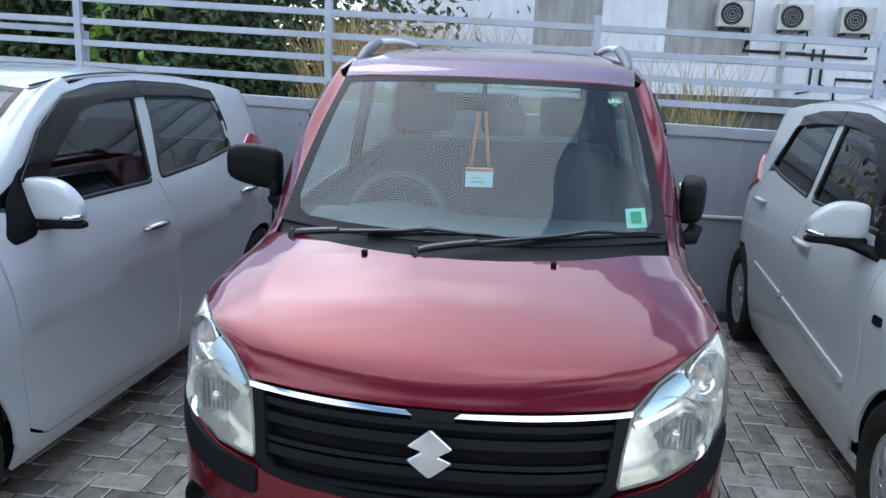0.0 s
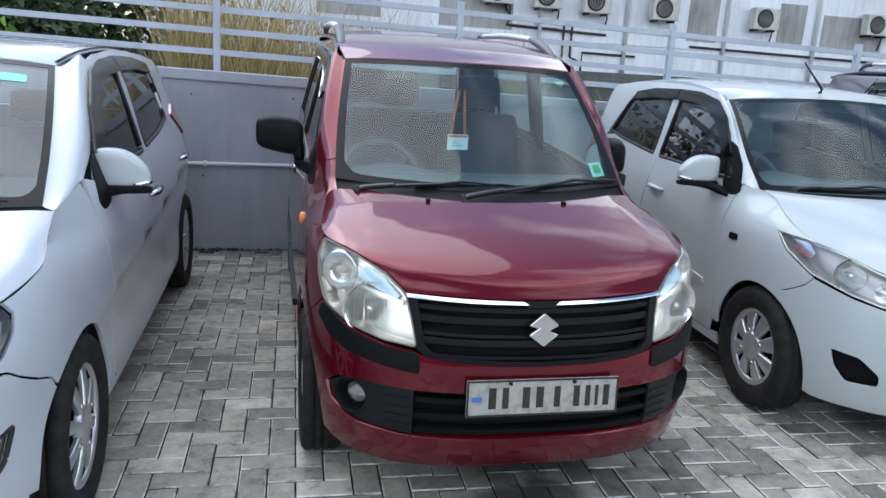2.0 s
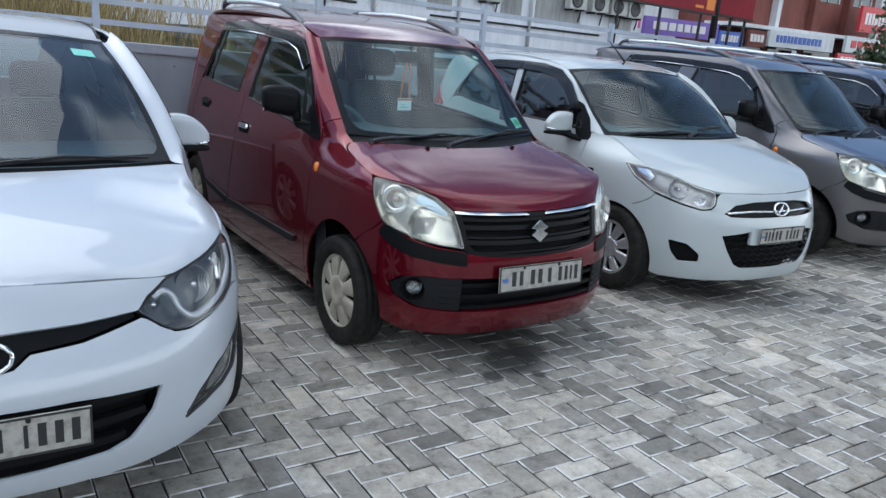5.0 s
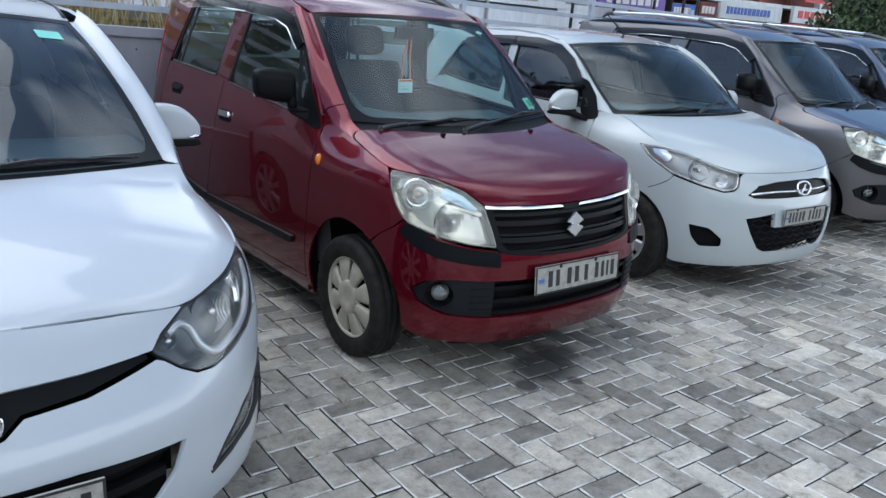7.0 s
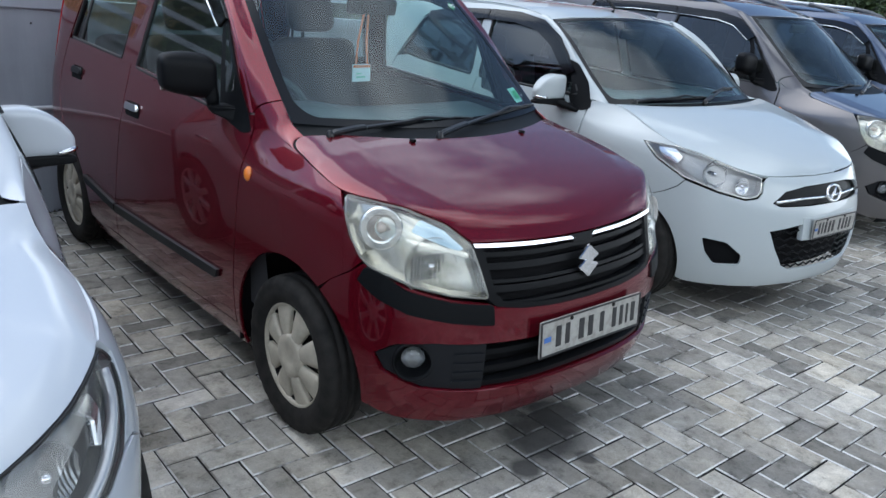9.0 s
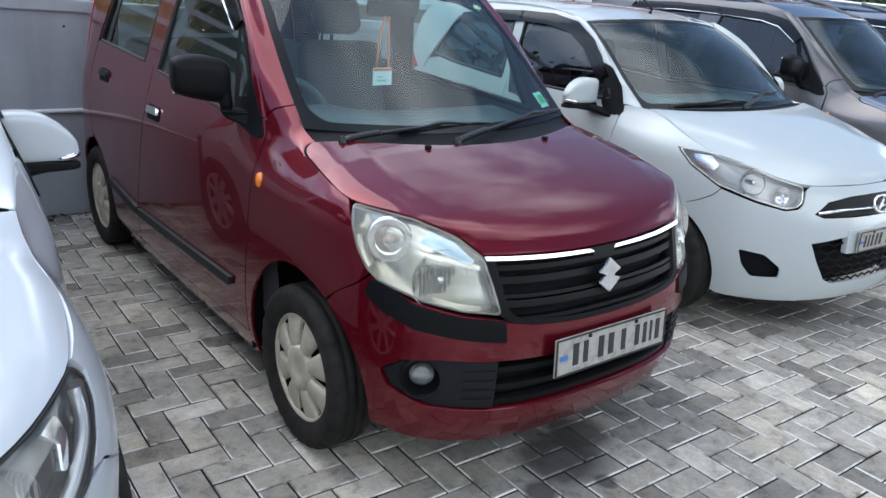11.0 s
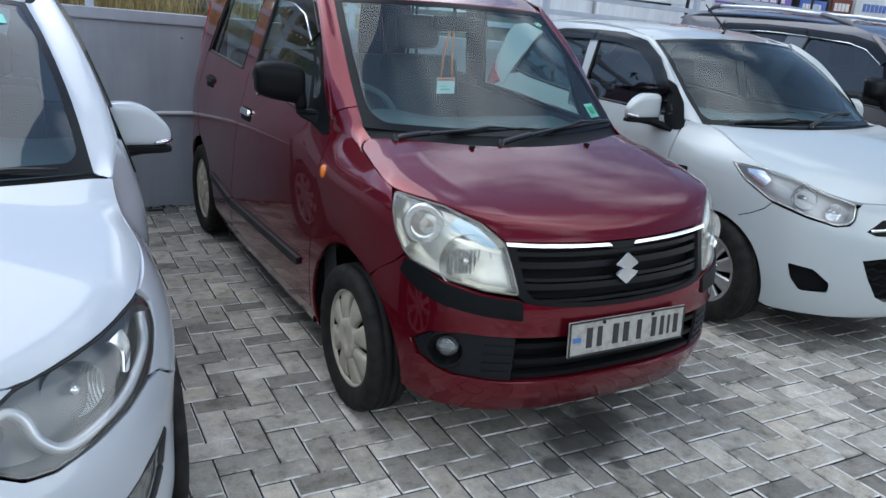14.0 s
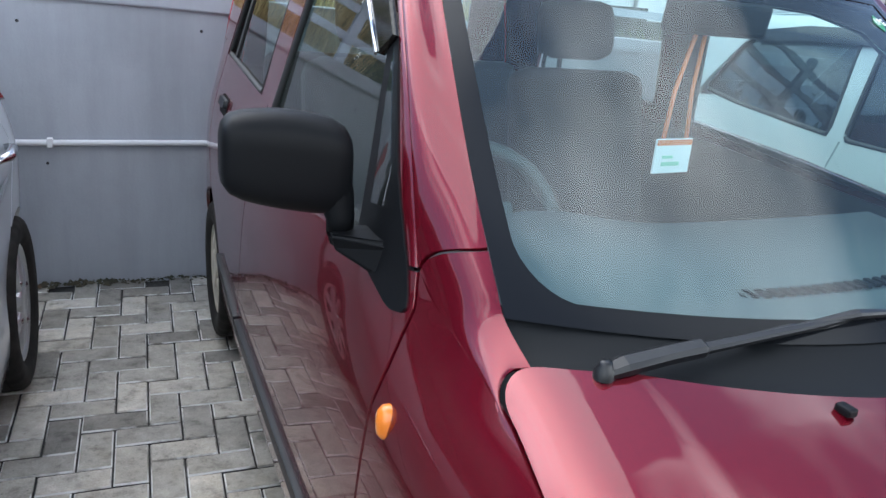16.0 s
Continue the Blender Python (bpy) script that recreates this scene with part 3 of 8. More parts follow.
def along(x0, x1, y0, y1, z0, z1, slope=FALL, n=1, bev=0.0):
    """A straight bar along the wall whose top and bottom follow the fall."""
    bm = bmesh.new()
    vs = []
    for x in (x0, x1):
        for y, z in ((y0, z0), (y1, z0), (y1, z1), (y0, z1)):
            vs.append(bm.verts.new((x, wall_y(x) + y, z + slope * (x + 0.5))))
    for f in ((0, 1, 2, 3), (7, 6, 5, 4), (0, 4, 5, 1), (1, 5, 6, 2), (2, 6, 7, 3), (3, 7, 4, 0)):
        bm.faces.new([vs[i] for i in f])
    bmesh.ops.recalc_face_normals(bm, faces=bm.faces)
    if bev:
        bmesh.ops.bevel(bm, geom=bm.edges[:], offset=bev, segments=2, affect="EDGES")
    return bm


wbm = bmesh.new()
vs = [wbm.verts.new((x, wall_y(x) + y, z + (FALL * (x + 0.5) if z > 0.5 else 0))) for x in (WA, WB_) for y, z in ((0, -0.2), (0.18, -0.2), (0.18, 1.222), (0, 1.222))]
for f in ((0, 1, 2, 3), (7, 6, 5, 4), (0, 4, 5, 1), (1, 5, 6, 2), (2, 6, 7, 3), (3, 7, 4, 0)):
    wbm.faces.new([vs[i] for i in f])
bmesh.ops.recalc_face_normals(wbm, faces=wbm.faces)
tagged(part("wall_back", wbm, WALLPAINT, None), "grey-blue painted boundary wall, stained at its foot", "wall", kind="structure")
tagged(part("trim", along(WA, WB_, -0.022, 0.20, 1.223, 1.292, bev=0.006), CAPPAINT, None), "painted coping on the boundary wall", "coping", kind="structure")

# pipe along the wall, on clips
pipe = thing("water_pipe", pose(0, 0, 0), "white plastic pipe clipped along the grey wall", "pipe")
part("pipe_run", tube([(x, wall_y(x) - 0.020, 0.655 + 0.002 * (x + 1)) for x in (-6.5, -3, 0, 3, 6, 9)], 0.0135, 12), PIPE, pipe)
for k in range(12):
    x = -5.6 + 1.07 * k
    part("pipe_clip", boxes((x - 0.012, x + 0.012, wall_y(x) - 0.037, wall_y(x) - 0.002, 0.636 + 0.002 * (x + 1), 0.675 + 0.002 * (x + 1)), bev=0.003), PIPE, pipe)
for k, (x, z) in enumerate(((-1.406, 1.147), (-0.694, 1.146), (-1.337, 0.561), (0.98, 1.10))):
    d = lathe([(0.0, 0.007), (-0.003, 0.006), (-0.003, 0.0)], 10, "y")
    pl = tagged(part("wall_plug", d, IRON, None), "small dark plug in the boundary wall", "wall plug")
    pl.location = (x, wall_y(x) + 0.001, z)

# dirt and moss at the foot of the wall
mv, mf = [], []
rm = random.Random(3)
for k in range(2600):
    x = rm.uniform(-4.5, 5.0)
    r = rm.uniform(0.004, 0.016) * (1.4 if math.sin(x * 3.1) > 0.2 else 0.8)
    y, z = wall_y(x) - abs(rm.gauss(0, 0.022)) - 0.002, rm.uniform(-0.004, 0.010)
    b = len(mv)
    a = rm.uniform(0, 6)
    for q in range(3):
        mv.append((x + r * math.cos(a + q * 2.1), y + r * math.sin(a + q * 2.1), z + rm.uniform(0, 0.004)))
    mv.append((x, y, z + r * rm.uniform(0.5, 1.0)))
    mf += [(b, b + 1, b + 3), (b + 1, b + 2, b + 3), (b + 2, b, b + 3)]
MOSS = mat("brown_moss", (0.06, 0.055, 0.035), 0.95)
join(MOSS, ramp(MOSS, noise_tex(MOSS, 7, 4), [(0.35, (0.03, 0.035, 0.02)), (0.6, (0.07, 0.06, 0.04)), (0.75, (0.16, 0.08, 0.04))]), bsdf(MOSS).inputs["Base Color"])
me = bpy.data.meshes.new("wall_foot_moss")
me.from_pydata(mv, [], mf)
tagged(finish(me, "wall_foot_moss", MOSS), "brown moss and grit along the wall foot", "moss", kind="stuff")

# railing on the wall
rail = thing("railing", pose(0, 0, 0), "pale blue-grey steel railing on the boundary wall", "railing")
for k in range(-3, 9):
    x = -1.235 + 1.785 * k
    part("post", boxes((x - 0.024, x + 0.024, wall_y(x) + 0.07, wall_y(x) + 0.118, 1.27 + FALL * (x + 0.5), 1.95 + FALL * (x + 0.5)), bev=0.003), RAILPAINT, rail)
    if k < 8:
        for z in (1.425, 1.575, 1.722, 1.872):
            part("bar", along(x + 0.024, x + 1.785 - 0.024, 0.078, 0.110, z - 0.021, z + 0.021, bev=0.003), RAILPAINT, rail)
for x, h in ((-3.02, 1.66),):
    part("post", boxes((x - 0.024, x + 0.024, wall_y(x) + 0.13, wall_y(x) + 0.178, 1.27, h + 0.06), bev=0.003), RAILPAINT, rail)
    part("bar", along(-6.0, x - 0.026, 0.135, 0.168, h - 0.021, h + 0.021, bev=0.003), RAILPAINT, rail)

# ---- car materials ----
def paint(name, color, rough=0.3, flake=0.0, ior=1.5, film_amount=0.12, base=0.3):
    m = mat(name, color, rough, flake, 1.0, Coat_IOR=ior, Specular_IOR_Level=base)
    b = bsdf(m)
    # road film low on the body dulls the gloss
    crd = add(m, "ShaderNodeTexCoord")
    sep = add(m, "ShaderNodeSeparateXYZ")
    join(m, crd.outputs["Object"], sep.inputs[0])
    film = add(m, "ShaderNodeMapRange")
    film.inputs[1].default_value, film.inputs[2].default_value = 0.20, 0.40
    film.inputs[3].default_value, film.inputs[4].default_value = 0.09, 0.03
    join(m, sep.outputs["Z"], film.inputs[0])
    join(m, film.outputs[0], b.inputs["Coat Roughness"])
    # a thin film of road dust: faint, uneven
    n = noise_tex(m, 3.0, 8, 0.65)
    filmed = tuple(c * 0.86 + 0.5 * 0.14 for c in color)
    join(m, mixc(m, ramp(m, n, [(0.45, (0, 0, 0)), (0.8, (film_amount, film_amount, film_amount))]), color, filmed), b.inputs["Base Color"])
    return m


RED = paint("wine_red_paint", (0.130, 0.0036, 0.0120), 0.27, 0.55, ior=1.47, film_amount=0.01, base=0.06)
WHITE = paint("white_paint", (0.45, 0.49, 0.50), 0.4)
PEARL = paint("pearl_white_paint", (0.46, 0.495, 0.54), 0.38, 0.05)
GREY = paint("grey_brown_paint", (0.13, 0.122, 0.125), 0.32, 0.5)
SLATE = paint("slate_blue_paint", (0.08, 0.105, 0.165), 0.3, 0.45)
BLACK = mat("black_plastic", (0.0055, 0.006, 0.007), 0.45, Specular_IOR_Level=0.12)
bump(BLACK, noise_tex(BLACK, 700, 2), 0.12, 0.001)
SATIN = mat("dark_grey_plastic", (0.010, 0.011, 0.0135), 0.42, Specular_IOR_Level=0.22)
vary_rough(SATIN, 0.34, 0.5, 9)
DARK = mat("underside_black", (0.006, 0.006, 0.007), 0.85, Specular_IOR_Level=0.15)
WIPER = mat("satin_black_wiper", (0.010, 0.0105, 0.012), 0.32, Specular_IOR_Level=0.4)
RUBBER = mat("rubber_seal", (0.012, 0.012, 0.013), 0.6)
TYRE = mat("tyre_rubber", (0.024, 0.023, 0.022), 0.85, Specular_IOR_Level=0.25)
join(TYRE, ramp(TYRE, noise_tex(TYRE, 16, 6), [(0.3, (0.007, 0.007, 0.007)), (0.7, (0.026, 0.024, 0.022))]), bsdf(TYRE).inputs["Base Color"])
DULLCHROME = mat("dull_chrome", (0.46, 0.46, 0.48), 0.16, 1.0)
CHROME = mat("chrome", (0.80, 0.81, 0.83), 0.08, 1.0)
SILVER = mat("silver_wheel_paint", (0.55, 0.56, 0.58), 0.32, 0.75)
RAILSILVER = mat("roof_rail_silver", (0.70, 0.71, 0.73), 0.38, 0.5)
RAILFOOT = mat("rail_foot_grey", (0.10, 0.105, 0.115), 0.4)
BEIGE = mat("dusty_beige_wheel_cover", (0.46, 0.42, 0.34), 0.45, 0.1)
join(BEIGE, ramp(BEIGE, noise_tex(BEIGE, 14, 7, 0.6), [(0.3, (0.34, 0.31, 0.25)), (0.7, (0.55, 0.51, 0.42))]), bsdf(BEIGE).inputs["Base Color"])
REFLECT = mat("lamp_reflector", (0.86, 0.87, 0.88), 0.12, 0.95)
LAMPBODY = mat("lamp_housing_silver", (0.76, 0.74, 0.67), 0.2, 0.8)
GREYLAMP = mat("grey_lamp_housing", (0.42, 0.42, 0.42), 0.3, 0.45)
ICE = mat("pale_blue_reflector", (0.50, 0.66, 0.78), 0.25, 0.6)
CLEARLENS = glass("clear_lamp_lens", (0.98, 0.98, 0.98), film_amount=0.05, film=(0.8, 0.82, 0.82))
PALERIM = mat("yellowed_clear_rim", (0.20, 0.195, 0.18), 0.4)
SMOKE = mat("smoked_lamp_housing", (0.10, 0.103, 0.106), 0.28, 0.45)
FLUTE = mat("fluted_reflector", (0.42, 0.43, 0.44), 0.24, 0.9)
wv = add(FLUTE, "ShaderNodeTexWave", Scale=55.0, Distortion=1.2, Detail=2.0)
wc = add(FLUTE, "ShaderNodeTexCoord")
join(FLUTE, wc.outputs["Object"], wv.inputs["Vector"])
bump(FLUTE, wv.outputs["Fac"], 0.6, 0.004)
AMBER = mat("amber_lens", (0.75, 0.20, 0.015), 0.25, 0.0, 0.6)
TAIL = mat("tail_lamp_red", (0.40, 0.012, 0.015), 0.15, 0.0, 1.0)
CLOTH = mat("seat_cloth", (0.045, 0.045, 0.05), 0.9)
bump(CLOTH, noise_tex(CLOTH, 260, 3), 0.3, 0.002)
DASH = mat("dash_plastic", (0.085, 0.095, 0.10), 0.65)
LINER = mat("headliner", (0.42, 0.41, 0.39), 0.95)
PLATE = mat("number_plate_white", (0.46, 0.45, 0.42), 0.45)
join(PLATE, ramp(PLATE, noise_tex(PLATE, 26, 8, 0.7), [(0.32, (0.22, 0.205, 0.18)), (0.55, (0.39, 0.38, 0.35))]), bsdf(PLATE).inputs["Base Color"])
INK = mat("plate_black", (0.02, 0.02, 0.022), 0.5)
BLUEINK = mat("plate_blue", (0.06, 0.16, 0.45), 0.5)
# besides thin dust, the film's blue paints reflected sky onto the glass
GLASS = glass("car_glass", (0.72, 0.91, 0.91), film_amount=0.025, ior=1.45, film=(0.40, 0.58, 0.68))
# blue film painted in for the clear sky mirrored by this screen
SKYGLASS = glass("sky_sheen_screen_glass", (0.50, 0.64, 0.68), film_amount=0.05, ior=1.5, film=(0.24, 0.36, 0.50))
FRIT = mat("black_glass_print", (0.008, 0.009, 0.011), 0.18, Specular_IOR_Level=0.16)
COWL = mat("cowl_plastic", (0.007, 0.008, 0.009), 0.5, Specular_IOR_Level=0.12)
CLEAR = glass("side_window_glass", (0.86, 0.97, 0.92), film_amount=0.01, ior=1.6)
TINT = glass("tinted_glass", (0.24, 0.27, 0.28), film_amount=0.02)
DEEP = glass("dark_film_glass", (0.15, 0.17, 0.175))
LENS = glass("lamp_lens", (0.96, 0.97, 0.97), film_amount=0.04)
HAZY = glass("hazy_lamp_lens", (0.95, 0.95, 0.92), film_amount=0.075, film=(0.78, 0.78, 0.70))
VISOR = glass("smoked_visor", (0.05, 0.045, 0.05), 0.12, ior=1.35)
MIRROR = mat("mirror_glass", (0.9, 0.9, 0.9), 0.02, 1.0)
CARD = mat("white_card", (0.75, 0.76, 0.78), 0.6)
ORANGE = mat("orange_ribbon", (0.65, 0.17, 0.06), 0.7)
GREENST = mat("green_sticker", (0.03, 0.25, 0.12), 0.5)
PALEST = mat("pale_green_sticker", (0.35, 0.62, 0.48), 0.5)
TEALST = mat("teal_sticker", (0.20, 0.60, 0.52), 0.5)

# ---- car building ----
def wheel(car, x, y, r, rim, width, kind, side):
    """A wheel with its tyre and cover; side is -1 or 1: which way the cover looks."""
    hub = lathe([(-width * 0.3, 0.0), (-width * 0.3, rim * 0.97), (width * 0.34, rim * 0.97), (width * 0.30, rim * 0.88), (width * 0.05, rim * 0.80), (width * 0.05, 0.0)], 36)
    w = part("wheel", hub, DARK, car)
    w.location = (x, y, r)
    if side < 0:
        w.rotation_euler = (0, 0, math.pi)
    h = width / 2
    prof = [(-h * 0.75, rim * 0.95), (-h * 0.95, rim * 1.06), (-h * 1.02, (rim + r) / 2), (-h * 0.95, r * 0.945), (-h * 0.80, r * 0.985)]
    for g in (-0.42, 0.0, 0.42):
        prof += [(h * (g - 0.07), r * 0.999), (h * (g - 0.05), r * 0.977), (h * (g + 0.05), r * 0.977), (h * (g + 0.07), r * 0.999)]
    prof += [(h * 0.80, r * 0.985), (h * 0.95, r * 0.945), (h * 1.02, (rim + r) / 2 + 0.01), (h * 0.99, (rim + r) / 2), (h * 1.0, (rim + r) / 2 - 0.01), (h * 0.95, rim * 1.06), (h * 0.75, rim * 0.95)]
    tyre = lathe(prof, 96)
    for v in tyre.verts:
        # notched shoulders
        k = round(math.atan2(v.co.z, v.co.y) / math.tau * 96) % 96
        if k % 3 == 0 and math.hypot(v.co.y, v.co.z) > r * 0.93 and h * 0.5 < abs(v.co.x) < h * 0.97:
            v.co.y, v.co.z = v.co.y * 0.978, v.co.z * 0.978
    part("tyre", tyre, TYRE, w)
    n, inner, outer, wi, wo, metal = kind
    # spokes: slightly domed plates between a boss and a ring
    bm = bmesh.new()
    rows = []
    for j in range(5):
        t = j / 4
        rr = inner * rim + (outer - inner) * rim * t
        ww = (wi + (wo - wi) * t) * rim
        dome = width * (0.44 - 0.10 * t * t)
        rows.append([bm.verts.new((dome + dz, rr, ww * u)) for u, dz in ((-1, -0.008), (-0.6, 0), (0.6, 0), (1, -0.008))])
    for r0, r1 in zip(rows, rows[1:]):
        for i in range(3):
            bm.faces.new((r0[i], r0[i + 1], r1[i + 1], r1[i])).smooth = True
    back = [[bm.verts.new(v.co - V((0.012, 0, 0))) for v in (row[0], row[3])] for row in rows]
    for (r0, b0), (r1, b1) in zip(zip(rows, back), zip(rows[1:], back[1:])):
        bm.faces.new((r0[0], r1[0], b1[0], b0[0]))
        bm.faces.new((r0[3], b0[1], b1[1], r1[3]))
    bmesh.ops.recalc_face_normals(bm, faces=bm.faces)
    spoke = part("spoke", bm, metal, w)
    spoke.rotation_euler = (0.5 * math.tau / n, 0, 0)
    for k in range(1, n):
        more = new("spoke", spoke.data)
        more.parent = w
        more.rotation_euler = ((k + 0.5) * math.tau / n, 0, 0)
    ring = lathe([(width * 0.26, rim * 0.99), (width * 0.38, rim * 0.985), (width * 0.40, rim * 0.95), (width * 0.345, rim * outer * 0.985), (width * 0.30, rim * outer * 0.97)], 56)
    part("cover_ring", ring, metal, w)
    boss = lathe([(width * 0.30, inner * rim * 1.25), (width * 0.43, inner * rim * 1.22), (width * 0.455, inner * rim * 1.05), (width * 0.46, inner * rim * 0.55), (width * 0.445, inner * rim * 0.5), (width * 0.452, 0.0)], 30)
    part("hub_cap", boss, metal, w)
    for k in range(0 if metal == BEIGE else 4):
        a = k * math.tau / 4 + 0.4
        m = Matrix.Translation((width * 0.36, math.cos(a) * rim * 0.42, math.sin(a) * rim * 0.42))
        nut = lathe([(0, 0.011), (0.016, 0.010), (0.02, 0.0)], 6)
        bmesh.ops.transform(nut, matrix=m, verts=nut.verts)
        part("wheel_nut", nut, DULLCHROME, w)
    return w


def mirrored(sh, name, poly, material, car, label="", **kw):
    """The same panel on both flanks."""
    thick = kw.pop("thick", 0.014)
    return [skin(name, [sh.sheet(poly, left=l, **kw)], material, car, label, thick) for l in (True, False)]


def S_(sh, *pts):
    """Points of (y, z) on the flank, or of ("x", x, z) on the front."""
    return [sh.F(p[1], p[2]) if len(p) == 3 else sh.S(*p) for p in pts]


def stalk_mirror(car, at, size, side, shell_mat):
    """A door mirror: a rounded housing on a foot."""
    w, d, h = size
    bm = bmesh.new()
    bmesh.ops.create_cube(bm, size=1)
    bmesh.ops.subdivide_edges(bm, edges=bm.edges[:], cuts=6, use_grid_fill=True)
    for v in bm.verts:
        c = v.co * 2
        n = V((abs(c.x) ** 5, abs(c.y) ** 5, abs(c.z) ** 5))
        k = (n.x + n.y + n.z) ** 0.2
        c = c / max(k, 1e-6)
        taper = 1.0 - 0.16 * max(0, c.x * side)
        front = 1.0 if c.y > 0 else 1.0 - 0.25 * (c.y * c.y)
        v.co = V((c.x * w / 2, c.y * d / 2, c.z * h / 2 * taper * front + 0.02 * h * (1 - abs(c.x))))
        v.co.y += 0.03 * abs(c.x) * d
        v.co.z += 0.012 * c.x * side
    hs = part("mirror_housing", bm, shell_mat, car, smooth=True)
    hs.location = at
    face = boxes((-w * 0.42, w * 0.42, d * 0.47, d * 0.51, -h * 0.38, h * 0.38), bev=0.004)
    part("mirror_face", face, MIRROR, hs)
    return hs


def cap_mirror(foot, at, size, side, shell_mat, lamp=False):
    """A door mirror with a painted cap that falls away outwards and a black underside."""
    w, d, h = size

    def shape(z_lo, z_hi, fall, wide=1.0, deep=1.0):
        bm = bmesh.new()
        bmesh.ops.create_cube(bm, size=1)
        bmesh.ops.subdivide_edges(bm, edges=bm.edges[:], cuts=8, use_grid_fill=True)
        for v in bm.verts:
            c = v.co * 2
            c = c / max((abs(c.x) ** 6 + abs(c.y) ** 6 + abs(c.z) ** 6) ** (1 / 6), 1e-6)
            out = max(0.0, c.x + 0.35) / 1.35
            top = z_hi - (z_hi - z_lo) * fall * out ** 2.2
            z = z_lo + (top - z_lo) * (c.z + 1) / 2
            round_front = 1.0 - 0.35 * out * out
            v.co = V((side * c.x * w / 2 * wide, (c.y * round_front + 0.18 * out) * d / 2 * deep, z))
        bmesh.ops.recalc_face_normals(bm, faces=bm.faces)
        return bm

    cap = part("mirror_housing", shape(-h * 0.48, h * 0.5, 0.60), shell_mat, foot, smooth=True)
    cap.location = at
    under = part("mirror_base", shape(-h * 0.66, -h * 0.42, 0.35, 1.02, 1.03), BLACK, foot, smooth=True)
    under.location = at
    part("mirror_face", boxes((-w * 0.36, w * 0.26, d * 0.44, d * 0.49, -h * 0.32, h * 0.24), bev=0.004, m=Matrix.Diagonal((side, 1, 1, 1))), MIRROR, cap)
    if lamp:
        strip = [(side * w * k, -d * (0.50 - 0.45 * ((k - 0.22) / 0.29) ** 2), -h * (0.40 - 0.05 * (k - 0.2) / 0.3)) for k in (0.22, 0.30, 0.38, 0.46, 0.505)]
        part("indicator", tube(strip, [0.003, 0.007, 0.009, 0.009, 0.006], 8), CHROME, cap, "slim clear turn indicator")
    return cap


def number_plate(car, y, z, w, h, lean=0.0, border=0.006, chars="", x=0.0):
    m = pose(x, y, z, lean, 0, 0)
    base = part("number_plate", boxes((-w / 2, w / 2, -0.004, 0.004, -h / 2, h / 2), bev=0.002), PLATE, car, "white plate with a dark rim, its writing left as bars")
    base.matrix_local = m
    rim = boxes((-w / 2, w / 2, -0.0065, -0.0042, h / 2 - border, h / 2), (-w / 2, w / 2, -0.0065, -0.0042, -h / 2, -h / 2 + border),
                (-w / 2, -w / 2 + border, -0.0065, -0.0042, -h / 2 + border, h / 2 - border), (w / 2 - border, w / 2, -0.0065, -0.0042, -h / 2 + border, h / 2 - border))
    part("plate_rim", rim, INK, base)
    for a, b in chars:
        k = (b - a) * 0.16
        part("letter_bar", boxes(((a + k) * w, (b - k) * w, -0.0056, -0.0042, -h * 0.29, h * 0.29)), INK, base)
    part("letter_bar", boxes((-w * 0.468, -w * 0.405, -0.0056, -0.0042, -h * 0.09, h * 0.05)), BLUEINK, base)
    for sx in (-0.22, 0.2):
        bolt = lathe([(0, 0.007), (-0.004, 0.006), (-0.005, 0.0)], 10, "y")
        bmesh.ops.transform(bolt, matrix=Matrix.Translation((sx * w, -0.004, h * 0.40)), verts=bolt.verts)
        part("bolt", bolt, TYRE, base)
    return base


